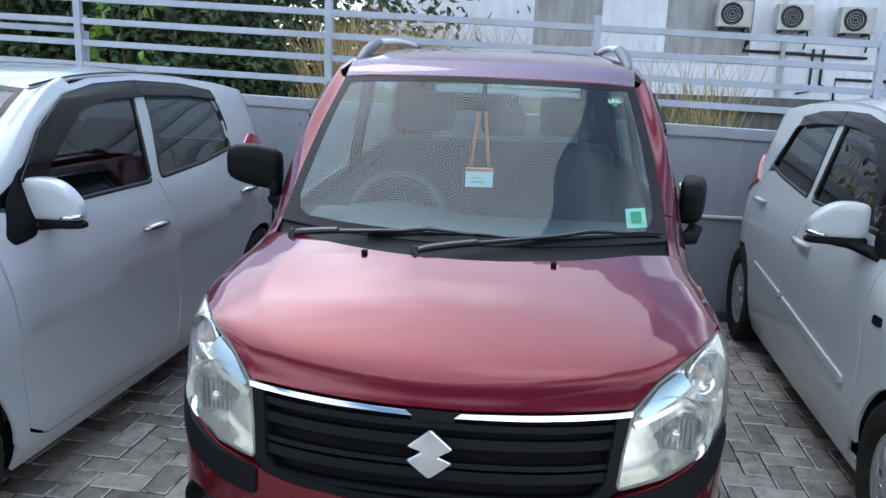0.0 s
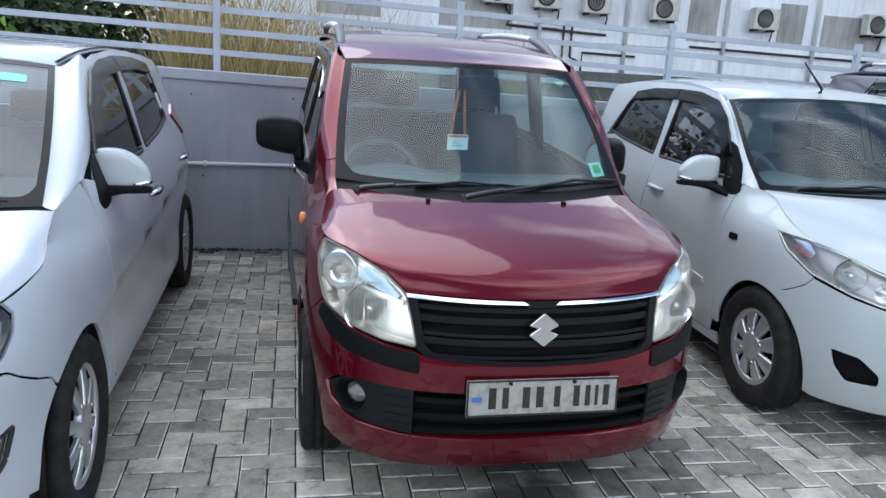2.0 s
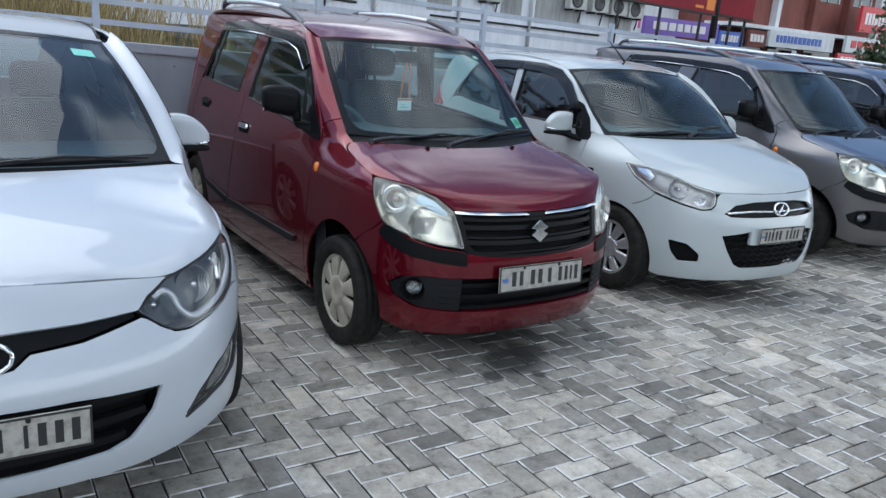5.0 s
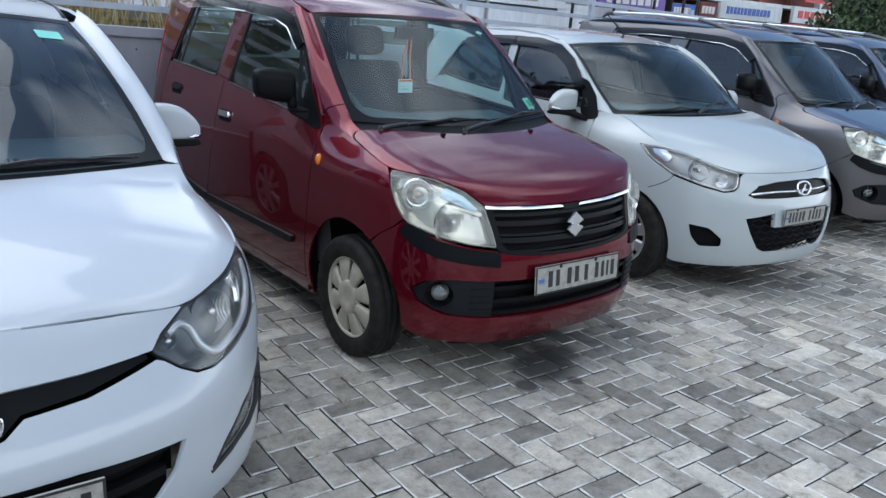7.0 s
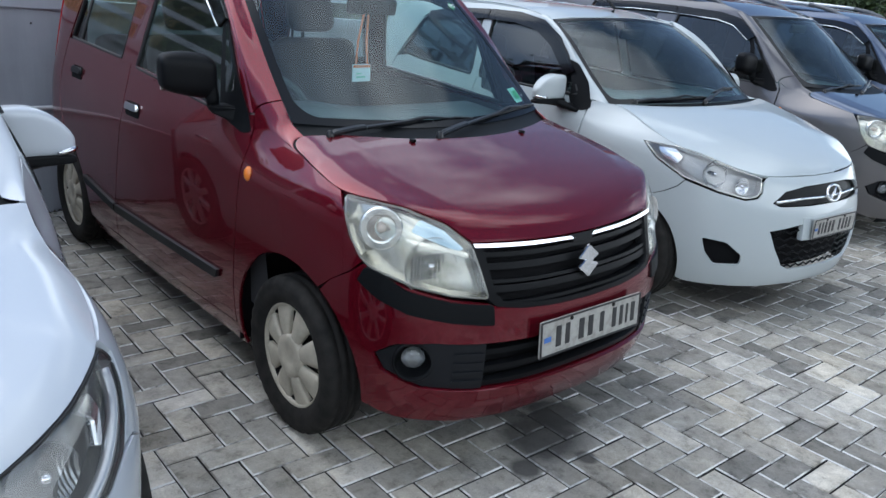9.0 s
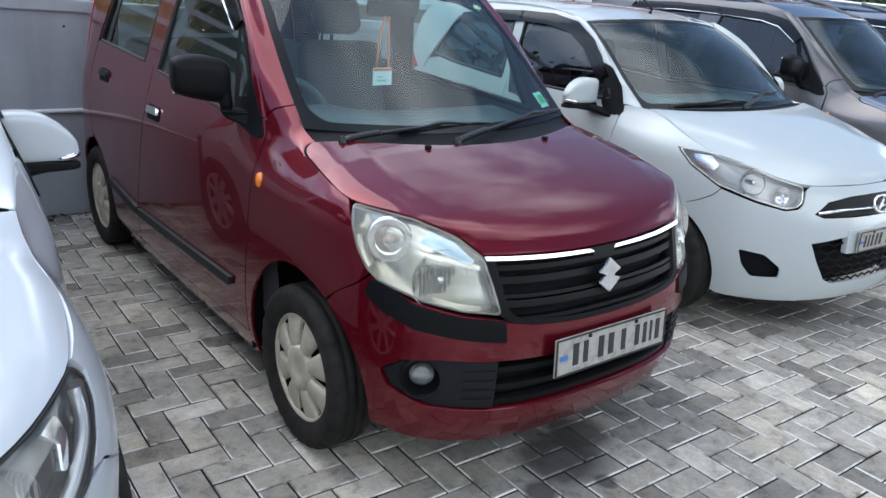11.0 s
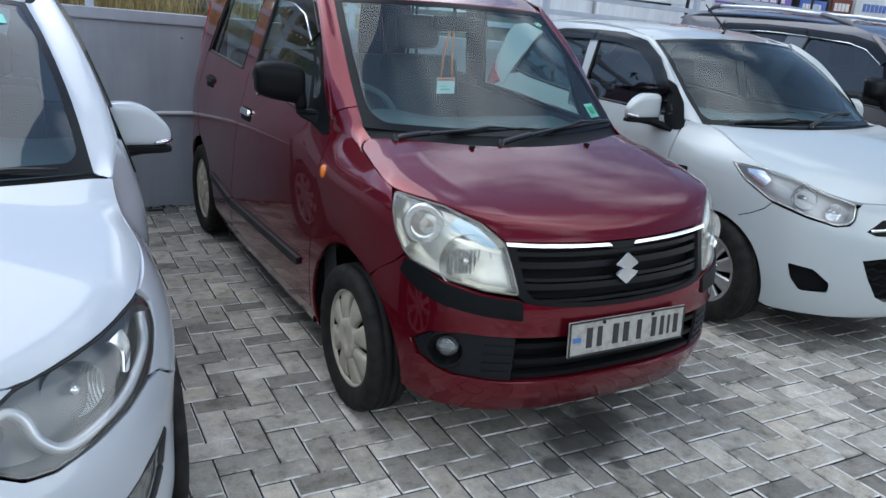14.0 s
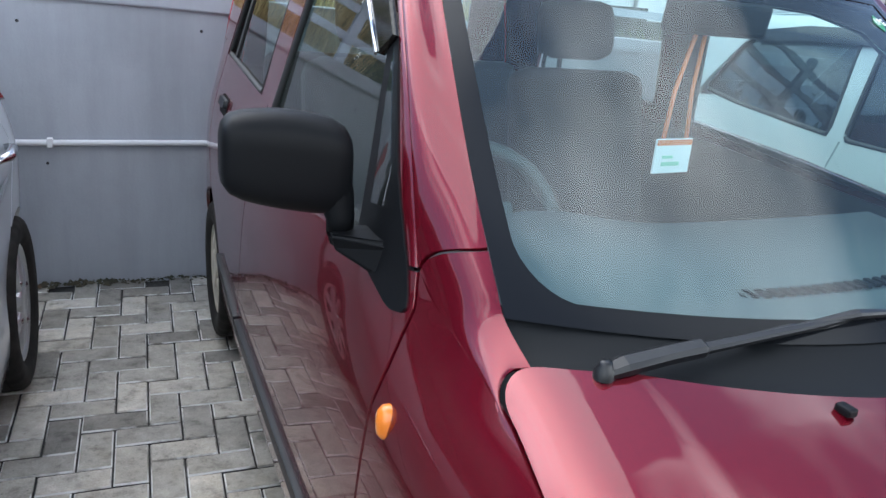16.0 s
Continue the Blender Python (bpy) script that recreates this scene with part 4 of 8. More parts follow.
def wiper(car, foot, tip, mid):
    """A wiper: a hinged flat arm, a blade and its yokes."""
    a, b, c = V(foot), V(tip), V(mid)
    up = V((0, -0.3, 0.95)).normalized()

    def bar(pts, wide, tall):
        bm = bmesh.new()
        rows = []
        for i, p in enumerate(pts):
            d = (pts[min(i + 1, len(pts) - 1)] - pts[max(i - 1, 0)]).normalized()
            s = d.cross(up).normalized()
            w, h = wide[i] / 2, tall[i] / 2
            rows.append([bm.verts.new(p + s * x + up * z) for x, z in ((-w, -h), (w, -h), (w, h * 0.3), (w * 0.55, h), (-w * 0.55, h), (-w, h * 0.3))])
        for r0, r1 in zip(rows, rows[1:]):
            for k in range(6):
                bm.faces.new((r0[k - 1], r0[k], r1[k], r1[k - 1]))
        bm.faces.new(rows[0])
        bm.faces.new(rows[-1][::-1])
        bmesh.ops.recalc_face_normals(bm, faces=bm.faces)
        return bm

    lift = lambda t, z: a.lerp(b, t) + up * z
    arm = part("wiper", bar([lift(-0.02, 0.004), lift(0.06, 0.012), lift(0.22, 0.016), lift(0.34, 0.017), lift(0.36, 0.014), lift(0.8, 0.016), lift(1.0, 0.020)],
                            [0.018, 0.026, 0.024, 0.024, 0.016, 0.012, 0.010], [0.010, 0.014, 0.014, 0.014, 0.009, 0.007, 0.006]), WIPER, car)
    d = (c - b)
    ends = [b - d * 0.75, b - d * 0.3, b + d * 0.45, b + d]
    part("wiper_blade", tube([p + up * 0.004 for p in ends], [0.004, 0.005, 0.005, 0.004], 6), RUBBER, arm)
    part("bridge", bar([b + d * k + up * z for k, z in ((-0.45, 0.010), (-0.2, 0.018), (0.0, 0.023), (0.25, 0.018), (0.55, 0.010))], [0.008, 0.011, 0.015, 0.011, 0.008], [0.006, 0.007, 0.009, 0.007, 0.006]), WIPER, arm)
    for k0, k1 in ((-0.70, -0.25), (0.35, 0.92)):
        part("yoke", bar([b + d * k0 + up * 0.007, b + d * (k0 + k1) / 2 + up * 0.013, b + d * k1 + up * 0.007], [0.006, 0.009, 0.006], [0.005, 0.006, 0.005]), WIPER, arm)
    pv = lathe([(0, 0.014), (0.012, 0.013), (0.018, 0.008), (0.022, 0.0075), (0.023, 0)], 14, "z")
    bmesh.ops.transform(pv, matrix=Matrix.Translation(a - V((0, 0, 0.004))), verts=pv.verts)
    part("pivot", pv, WIPER, arm)
    return arm


def seat(car, x, y, z, cloth, tall=0.62, width=0.46):
    bm = bmesh.new()
    put_box(bm, x - width / 2, x + width / 2, y - 0.02, y + 0.5, z, z + 0.16, bev=0.05)
    s = part("seat", bm, cloth, car, smooth=True)
    lean = pose(x, y + 0.48, z + 0.1, -14, 0, 0)
    part("backrest", put_box(bmesh.new(), -width / 2, width / 2, -0.07, 0.08, 0, tall, lean, bev=0.05), cloth, s, smooth=True)
    part("headrest", put_box(bmesh.new(), -0.13, 0.13, -0.05, 0.06, tall + 0.035, tall + 0.22, lean, bev=0.045), cloth, s, smooth=True)
    return s


def cabin(car, sh, y0, y1, dash_z, belt_z, half, steer_x, cloth, roof_E, roof_C, seat_z=0.42, seat_y=None, tall=0.62):
    """What shows through the glass: inner walls, liner, dash, wheel and seats."""
    inner = S_(sh, (y0, 0.34), (y1, 0.34), (y1 - 0.05, belt_z + 0.05), (y0 + 0.12, belt_z - 0.06))
    for l in (True, False):
        skin("inner_trim", [sh.sheet(inner, 0.12, -0.055, l)], CLOTH, car, "", 0.0, outward=(0, 1.9, 0.5))
    part("cabin_floor", boxes((-half + 0.08, half - 0.08, y0, y1, 0.24, 0.34)), DARK, car)
    low = lambda f: (lambda t: f(t) - np.array((0, 0, 0.035)))
    skin("headliner", [(grid2(12, 10, -0.95, 0.95, 0.02, 0.98), spread(low(roof_E), low(roof_C)))], LINER, car, "", 0.0)
    d = bmesh.new()
    n = 14
    prof = [(-0.36, -0.10), (-0.28, 0.0), (0.0, 0.025), (0.16, 0.03), (0.22, 0.0), (0.24, -0.10), (0.22, -0.42)]
    rows = []
    for i in range(n + 1):
        u = -1 + 2 * i / n
        bow = 0.10 * u * u
        hump = 0.035 * math.exp(-((u * half - steer_x) / 0.17) ** 2)
        rows.append([d.verts.new((u * (half - 0.06), y0 + 0.27 + py + bow * (1 if py < 0.1 else 0.3), dash_z + pz + (hump if pz > -0.05 else 0))) for py, pz in prof])
    for r0, r1 in zip(rows, rows[1:]):
        for i in range(len(prof) - 1):
            d.faces.new((r0[i], r1[i], r1[i + 1], r0[i + 1])).smooth = True
    bmesh.ops.recalc_face_normals(d, faces=d.faces)
    db = part("dashboard", d, DASH, car)
    vents = bmesh.new()
    for k in range(22):
        xx = -0.26 + k * 0.026
        put_box(vents, xx, xx + 0.012, y0 + 0.08 + 0.10 * (xx / half) ** 2, y0 + 0.11 + 0.10 * (xx / half) ** 2, dash_z + 0.012, dash_z + 0.0185)
    part("defroster_vent", vents, DARK, db)
    ring = [(steer_x + 0.185 * math.cos(a), 0.185 * math.sin(a) * 0.42, 0.185 * math.sin(a) * 0.90) for a in [k * math.tau / 28 for k in range(28)]]
    cy, cz = y0 + 0.62, dash_z - 0.035
    st = part("steering_wheel", tube([(p[0], cy + p[1], cz + p[2]) for p in ring], 0.016, 8, closed=True), DASH, car)
    hubm = boxes((-0.17, 0.17, -0.012, 0.012, -0.03, 0.03), (-0.07, 0.07, -0.03, 0.01, -0.07, 0.06), m=pose(steer_x, cy, cz, -25, 0, 0), bev=0.01)
    part("hub", hubm, DASH, st)
    part("column", tube([(steer_x, cy, cz), (steer_x, cy - 0.34, cz - 0.12)], 0.035), DASH, st)
    sy = seat_y or y0 + 0.75
    for x in (-half * 0.5, half * 0.5):
        seat(car, x, sy, seat_z, cloth, tall)
    seat(car, 0, sy + 0.85, seat_z, cloth, tall * 0.9, half * 1.6)
    return db


def chassis(car, W, L, archf, archr, zb=0.2, sh=None):
    """The dark underside, engine bay and wheel housings."""
    r = archf[2] + 0.01
    bm = boxes((-W + 0.40, W - 0.40, 0.34, L - 0.2, zb, zb + 0.14), (-W + 0.38, W - 0.38, 0.36, archf[0] + 0.5, zb + 0.1, 0.66),
               (-W + 0.08, W - 0.08, archf[0] + r + 0.02, archr[0] - r - 0.02, zb + 0.02, zb + 0.2), (-W + 0.1, W - 0.1, archr[0] + r - 0.05, L - 0.12, zb + 0.12, 0.8))
    part("underbody", bm, DARK, car)
    for cy, cz, rr in (archf, archr):
        for s in (-1, 1):
            b = bmesh.new()
            ring = []
            for k in range(15):
                a = radians(-6 + 192 * k / 14)
                py, pz = cy + (rr + 0.012) * math.cos(a), cz + (rr + 0.012) * math.sin(a)
                lip = min(W - 0.075, sh.at(*sh.S(py, max(pz, 0.2)))[0] - 0.022)
                ring.append([b.verts.new((s * x, py, pz)) for x in (min(W - 0.32, lip - 0.05), lip)])
            for p, q in zip(ring, ring[1:]):
                b.faces.new((p[0], p[1], q[1], q[0])).smooth = True
            b.faces.new([p[0] for p in ring])
            part("wheel_housing", b, DARK, car)


def lamp_bowl(r, depth, n=28):
    """A round reflector bowl with a ribbed rim, opening towards -y."""
    return lathe([(0.0, r), (0.0, r * 0.985), (depth * 0.35, r * 0.86), (depth * 0.75, r * 0.6), (depth, r * 0.25), (depth * 1.02, 0.0)], n, "y")


def set_on(sh, q, z, depth, tilt=0.35):
    """A pose on the body's skin whose -y looks out, leaning forward."""
    p = sh.at(q, z, depth)
    n = sh.normal(q, z) * (1 - tilt) + np.array((0, -1, 0)) * tilt
    n[2] *= 0.4
    return Matrix.Translation(p) @ V((0, -1, 0)).rotation_difference(V(n)).to_matrix().to_4x4()


def tall_wagon(at, body, label, group, roof=None, lower=None, film=TINT, cover=None, ornaments=True):
    """A small tall five-door wagon with roof rails."""
    lower = lower or body
    roof = roof or body
    cover = cover or BEIGE
    car = thing("car", at, label, "car", group)
    W, L = 0.737, 3.56
    sh = Shell(W, L, 0.75, 3.0, 0.42, 4.0,
               [(0.15, 0.10), (0.22, 0.052), (0.30, 0.016), (0.42, 0.0), (0.54, 0.003), (0.63, 0.02), (0.70, 0.045), (0.78, 0.075), (0.85, 0.13), (0.92, 0.22), (1.0, 0.33), (1.1, 0.45)],
               [(0.15, 0.05), (0.22, 0.022), (0.34, 0.006), (0.5, 0.0), (0.70, 0.002), (0.84, 0.010), (0.93, 0.024), (1.0, 0.042), (1.1, 0.066), (1.3, 0.112), (1.5, 0.166), (1.58, 0.20), (1.66, 0.26)],
               [(0.15, 0.05), (0.3, 0.0), (0.55, 0.0), (0.62, 0.03), (1.0, 0.05), (1.5, 0.14), (1.66, 0.22)])
    P = lambda *p: S_(sh, *p)
    AF, AR = (0.668, 0.284, 0.350), (3.068, 0.28, 0.325)
    archf = lambda a0, a1: arc(*AF, a0, a1, 14)
    archr = lambda a0, a1: arc(*AR, a0, a1, 14)

    # bonnet
    edge = [sh.at(*p) for p in P(("x", 0.425, 0.79), ("x", 0.488, 0.842), ("x", 0.576, 0.882), (0.447, 0.896), (0.60, 0.926), (0.73, 0.953), (0.82, 0.971))]
    HE = path3(edge)
    HC = path3([(0, 0.075, 0.777), (0, 0.11, 0.818), (0, 0.19, 0.862), (0, 0.33, 0.912), (0, 0.46, 0.948), (0, 0.61, 0.985)])
    hood = pressed(HE, HC)
    turn = [(0.93 + 0.0685 * math.cos(a), 0.90 + 0.097 * math.sin(a)) for a in [math.pi / 2 * k / 8 for k in range(9)]]
    trim = [(-0.9985, 0.0), (0.9985, 0.0)] + turn + [(-w, t) for w, t in turn[::-1]]
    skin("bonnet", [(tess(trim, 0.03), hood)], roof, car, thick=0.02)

    # front bumper, both halves in one skin
    half = P(("x", 0, 0.208), ("x", 0.25, 0.208), ("x", 0.45, 0.212), ("x", 0.60, 0.222), (0.28, 0.236), (0.322, 0.250), *archf(176, 122),
             (0.44, 0.625), (0.364, 0.671), (0.324, 0.705), ("x", 0.665, 0.689), ("x", 0.60, 0.655), ("x", 0.50, 0.628), ("x", 0.402, 0.614), ("x", 0.375, 0.603), ("x", 0.30, 0.590), ("x", 0.15, 0.579), ("x", 0, 0.575),
             ("x", 0, 0.490), ("x", 0.2, 0.490), ("x", 0.40, 0.493), ("x", 0.55, 0.496), ("x", 0.625, 0.480), ("x", 0.66, 0.435), ("x", 0.645, 0.385), ("x", 0.57, 0.342), ("x", 0.40, 0.330), ("x", 0.2, 0.326), ("x", 0, 0.325))
    skin("front_bumper", [sh.sheet(half, 0.045), sh.sheet(half, 0.045, left=True)], lower, car, thick=0.03)
    chin = P(("x", -0.52, 0.165), ("x", 0.52, 0.165), ("x", 0.52, 0.222), ("x", -0.52, 0.222))
    skin("chin", [sh.sheet(chin, 0.06, -0.07)], BLACK, car, thick=0.0)
    strip = P(("x", 0.389, 0.612), ("x", 0.389, 0.550), ("x", 0.50, 0.562), ("x", 0.60, 0.580), (0.27, 0.612), (0.335, 0.655), (0.315, 0.700), (0.28, 0.693), ("x", 0.60, 0.649), ("x", 0.50, 0.623))
    mirrored(sh, "bumper_strip", soften(strip, 0.01), BLACK, car, "black rubbing strip", depth=0.007)
    fogp = P(("x", 0.404, 0.489), ("x", 0.55, 0.492), ("x", 0.62, 0.477), ("x", 0.656, 0.435), ("x", 0.641, 0.388), ("x", 0.567, 0.346), ("x", 0.404, 0.335))
    fq = sh.F(0.588, 0.425)[0]
    eye = [(fq + 0.056 * math.cos(k * math.tau / 24), 0.425 + 0.054 * math.sin(k * math.tau / 24)) for k in range(24)]
    mirrored(sh, "fog_lamp_panel", fogp, SATIN, car, depth=-0.010, thick=0.012, holes=[eye])
    for l in (-1, 1):
        q = sh.F(l * 0.588, 0.425)[0]
        m = set_on(sh, q, 0.425, -0.012, 0.25)
        ring = part("fog_lamp", lathe([(0.052, 0.034), (0.042, 0.038), (0.008, 0.052), (-0.006, 0.057), (-0.010, 0.061), (-0.004, 0.065), (0.006, 0.065)], 36, "y"), BLACK, car, "round fog lamp in a black bezel")
        ring.matrix_local = m
        part("reflector", lathe([(0.030, 0.036), (0.045, 0.030), (0.058, 0.015), (0.060, 0)], 28, "y"), FLUTE, ring)
        part("lens", lathe([(0.028, 0.037), (0.018, 0.031), (0.012, 0.016), (0.010, 0)], 28, "y"), LENS, ring)
        for zz in (0.455, 0.425, 0.395, 0.365):
            rib = P(("x", 0.412, zz - 0.004), ("x", 0.495, zz - 0.004), ("x", 0.495, zz + 0.004), ("x", 0.412, zz + 0.004))
            skin("rib", [sh.sheet(rib, 0.05, -0.004, l < 0)], SATIN, ring.parent, "", 0.008)
    low = P(("x", -0.41, 0.325), ("x", 0.41, 0.325), ("x", 0.41, 0.492), ("x", -0.41, 0.492))
    grille_low = skin("lower_grille", [sh.sheet(low, 0.06, -0.06)], DARK, car, "black lower air intake", 0.0)
    for z0 in (0.338, 0.392, 0.446):
        sl = P(("x", -0.40, z0), ("x", 0.40, z0), ("x", 0.40, z0 + 0.017), ("x", -0.40, z0 + 0.017))
        skin("slat", [sh.sheet(sl, 0.06, -0.018)], BLACK, grille_low, "", 0.03)
    # upper grille
    mouth = P(("x", -0.375, 0.604), ("x", -0.30, 0.591), ("x", -0.15, 0.58), ("x", 0, 0.576), ("x", 0.15, 0.58), ("x", 0.30, 0.591), ("x", 0.375, 0.604), ("x", 0.40, 0.63), ("x", 0.424, 0.785), ("x", 0.2, 0.776), ("x", 0, 0.772), ("x", -0.2, 0.776), ("x", -0.424, 0.785), ("x", -0.40, 0.63))
    grille = skin("grille", [sh.sheet(mouth, 0.06, -0.055)], DARK, car, "black slatted grille", 0.0)
    for z0, h, w in ((0.742, 0.014, 0.405), (0.706, 0.020, 0.40), (0.668, 0.010, 0.395), (0.642, 0.020, 0.39), (0.604, 0.010, 0.35)):
        bow = lambda x: z0 - 0.010 * (1 - (x / 0.4) ** 2)
        xs = [(-1 + 2 * i / 8) * w for i in range(9)]
        sl = P(*[("x", x, bow(x)) for x in xs], *[("x", x, bow(x) + h) for x in xs[::-1]])
        skin("slat", [sh.sheet(sl, 0.06, -0.012)], BLACK, grille, "", 0.035)
    for l in (True, False):
        fr = P(("x", 0.372, 0.600), ("x", 0.30, 0.588), ("x", 0.15, 0.577), ("x", 0, 0.573), ("x", 0, 0.589), ("x", 0.15, 0.593), ("x", 0.28, 0.603), ("x", 0.352, 0.616), ("x", 0.375, 0.64), ("x", 0.396, 0.772), ("x", 0.424, 0.772), ("x", 0.402, 0.625))
        skin("grille_frame", [sh.sheet(fr, 0.06, -0.004, l)], BLACK, grille, "", 0.04)
        ch = P(("x", 0.045, 0.762), ("x", 0.2, 0.766), ("x", 0.423, 0.776), ("x", 0.426, 0.787), ("x", 0.2, 0.777), ("x", 0.06, 0.772))
        skin("chrome_strip", [sh.sheet(ch, 0.05, 0.006, l)], CHROME, grille, "bright chrome strip", 0.012)
    cap = P(("x", -0.045, 0.752), ("x", 0.045, 0.752), ("x", 0.06, 0.773), ("x", -0.06, 0.773))
    skin("grille_cap", [sh.sheet(cap, 0.03, 0.002)], BLACK, grille, "", 0.02)
    # plain chrome badge: a lozenge with two notches
    bm = bmesh.new()
    f = bm.faces.new([bm.verts.new((x, 0, z)) for x, z in ((-0.050, 0.014), (0.0, 0.054), (0.050, 0.014), (0.018, -0.004), (0.050, -0.016), (0.0, -0.054), (-0.050, -0.016), (-0.018, 0.004))])
    ex = bmesh.ops.extrude_face_region(bm, geom=[f])
    bmesh.ops.translate(bm, vec=(0, -0.012, 0), verts=[g for g in ex["geom"] if isinstance(g, bmesh.types.BMVert)])
    bmesh.ops.recalc_face_normals(bm, faces=bm.faces)
    bmesh.ops.bevel(bm, geom=bm.edges[:], offset=0.003, segments=2, affect="EDGES")
    badge = part("badge", bm, CHROME, grille, "plain chrome lozenge badge")
    badge.matrix_local = pose(0, sh.at(0, 0.69)[1] - 0.004, 0.69, -8, 0, 0)
    number_plate(car, -0.018, 0.487, 0.5, 0.118, -4, chars=[(-0.37, -0.30), (-0.28, -0.22), (-0.15, -0.08), (-0.06, 0.01), (0.06, 0.12), (0.19, 0.25), (0.27, 0.32), (0.34, 0.37), (0.39, 0.45)])

    # headlamps
    hl = P(("x", 0.400, 0.628), ("x", 0.412, 0.70), ("x", 0.430, 0.780), ("x", 0.488, 0.833), ("x", 0.576, 0.874), (0.432, 0.887), (0.403, 0.835), (0.374, 0.775), (0.334, 0.720), ("x", 0.660, 0.697), ("x", 0.585, 0.660), ("x", 0.50, 0.639))
    for l in (-1, 1):
        lamp = skin("headlamp", [sh.sheet(hl, 0.04, -0.055, l < 0)], LAMPBODY, car, "large clear headlamp with silver reflectors", 0.0)
        edgep = [(p[0] * l, p[1]) for p in soften(hl, 0.012)]
        wall = bmesh.new()
        a = [wall.verts.new(sh.at(q, z, -0.003)) for q, z in edgep]
        b = [wall.verts.new(sh.at(q, z, -0.058)) for q, z in edgep]
        for i in range(len(a)):
            wall.faces.new((a[i - 1], a[i], b[i], b[i - 1]))
        part("lamp_wall", wall, LAMPBODY, lamp)
        skin("lamp_lens", [(tess(edgep, 0.035), lambda q, z: sh.at(q, z, 0.002))], HAZY, lamp, "", 0.004)
        part("lamp_rim", tube([sh.at(q, z, -0.004) for q, z in edgep], 0.003, 6, closed=True), PALERIM, lamp)
        side_box = P((0.40, 0.775), (0.375, 0.735), (0.345, 0.722), (0.330, 0.735), (0.355, 0.775), (0.385, 0.815))
        skin("side_marker", [sh.sheet(soften(side_box, 0.008), 0.04, -0.020, l < 0)], LAMPBODY, lamp, "", 0.02)
        q1 = sh.F(l * 0.548, 0.715)[0]
        bowl = part("main_reflector", lamp_bowl(0.088, 0.060), REFLECT, lamp)
        bowl.matrix_local = set_on(sh, q1, 0.716, -0.024, 0.72)
        part("bulb", lathe([(0.05, 0.013), (0.0, 0.013), (-0.012, 0.011), (-0.016, 0.0)], 14, "y"), CHROME, bowl)
        ribs = bmesh.new()
        for k in range(9):
            put_box(ribs, -0.054 + k * 0.0125, -0.048 + k * 0.0125, 0.012, 0.022, -0.045, 0.03)
        part("flutes", ribs, FLUTE, bowl)
        ice = P(("x", 0.452, 0.768), ("x", 0.500, 0.818), ("x", 0.556, 0.846), ("x", 0.585, 0.812), ("x", 0.53, 0.786), ("x", 0.47, 0.760))
        skin("upper_reflector", [sh.sheet(soften(ice, 0.008), 0.03, -0.018, l < 0)], ICE, lamp, "pale blue ribbed reflector", 0.02)
        q2 = sh.S(0.300, 0.805)[0]
        turn = part("turn_lamp", lathe([(0.012, 0.066), (0.0, 0.064), (-0.004, 0.058), (0.006, 0.050), (0.002, 0.046), (0.02, 0.038), (0.036, 0.022), (0.04, 0)], 30, "y"), REFLECT, lamp)
        turn.matrix_local = set_on(sh, q2 * l, 0.808, -0.030, 0.40)
        part("turn_bulb", lathe([(0.035, 0.014), (0.0, 0.014), (-0.01, 0.010), (-0.014, 0)], 12, "y"), mat("turn_bulb_glass", (0.55, 0.46, 0.40), 0.2), turn)
        div = P(("x", 0.445, 0.742), ("x", 0.52, 0.765), ("x", 0.60, 0.785), ("x", 0.60, 0.795), ("x", 0.52, 0.777), ("x", 0.44, 0.756))
        skin("divider", [sh.sheet(div, 0.04, -0.016, l < 0)], LAMPBODY, lamp, "", 0.03)

    # flanks
    fender = P((0.457, 0.8945), (0.60, 0.9235), (0.73, 0.9495), (0.80, 0.963), (0.85, 0.973), (0.90, 0.985), (0.95, 1.0), (0.985, 1.015), (1.012, 1.034), (0.992, 0.985), (0.985, 0.90), (1.02, 0.60), (1.042, 0.40), (1.042, 0.222), (1.01, 0.222), *archf(-10, 120), (0.437, 0.629), (0.366, 0.675), (0.329, 0.711), (0.379, 0.775), (0.407, 0.84))
    mirrored(sh, "front_wing", fender, body, car)
    fdoor = P((1.020, 1.030), (1.0, 0.985), (0.995, 0.90), (1.03, 0.60), (1.05, 0.40), (1.05, 0.26), (2.05, 0.235), (2.32, 0.245), (2.30, 0.36), (2.20, 0.70), (2.145, 0.89), (2.135, 1.086), (1.6, 1.052), (1.15, 1.008))
    doors = mirrored(sh, "front_door", fdoor, body, car)
    rdoor = P((2.143, 1.086), (2.153, 0.89), (2.208, 0.70), (2.308, 0.36), (2.328, 0.245), (2.72, 0.235), *archr(188, 112), (3.06, 0.63), (3.13, 0.80), (3.12, 1.0), (3.085, 1.118), (2.6, 1.105))
    rdoors = mirrored(sh, "rear_door", rdoor, body, car)
    quarter = P((3.068, 0.618), *archr(88, -6), (3.40, 0.22), (3.46, 0.24), (3.49, 0.6), (3.47, 1.0), (3.40, 1.40), (3.33, 1.545), (3.0, 1.585), (2.80, 1.58), (2.86, 1.50), (2.97, 1.32), (3.095, 1.12), (3.13, 1.0), (3.14, 0.80))
    mirrored(sh, "rear_quarter", quarter, body, car)
    sill = P((1.02, 0.222), (1.02, 0.175), (2.70, 0.165), (2.72, 0.235), (2.05, 0.227), (1.05, 0.252), (1.045, 0.222))
    mirrored(sh, "sill", sill, body, car, depth=-0.004)
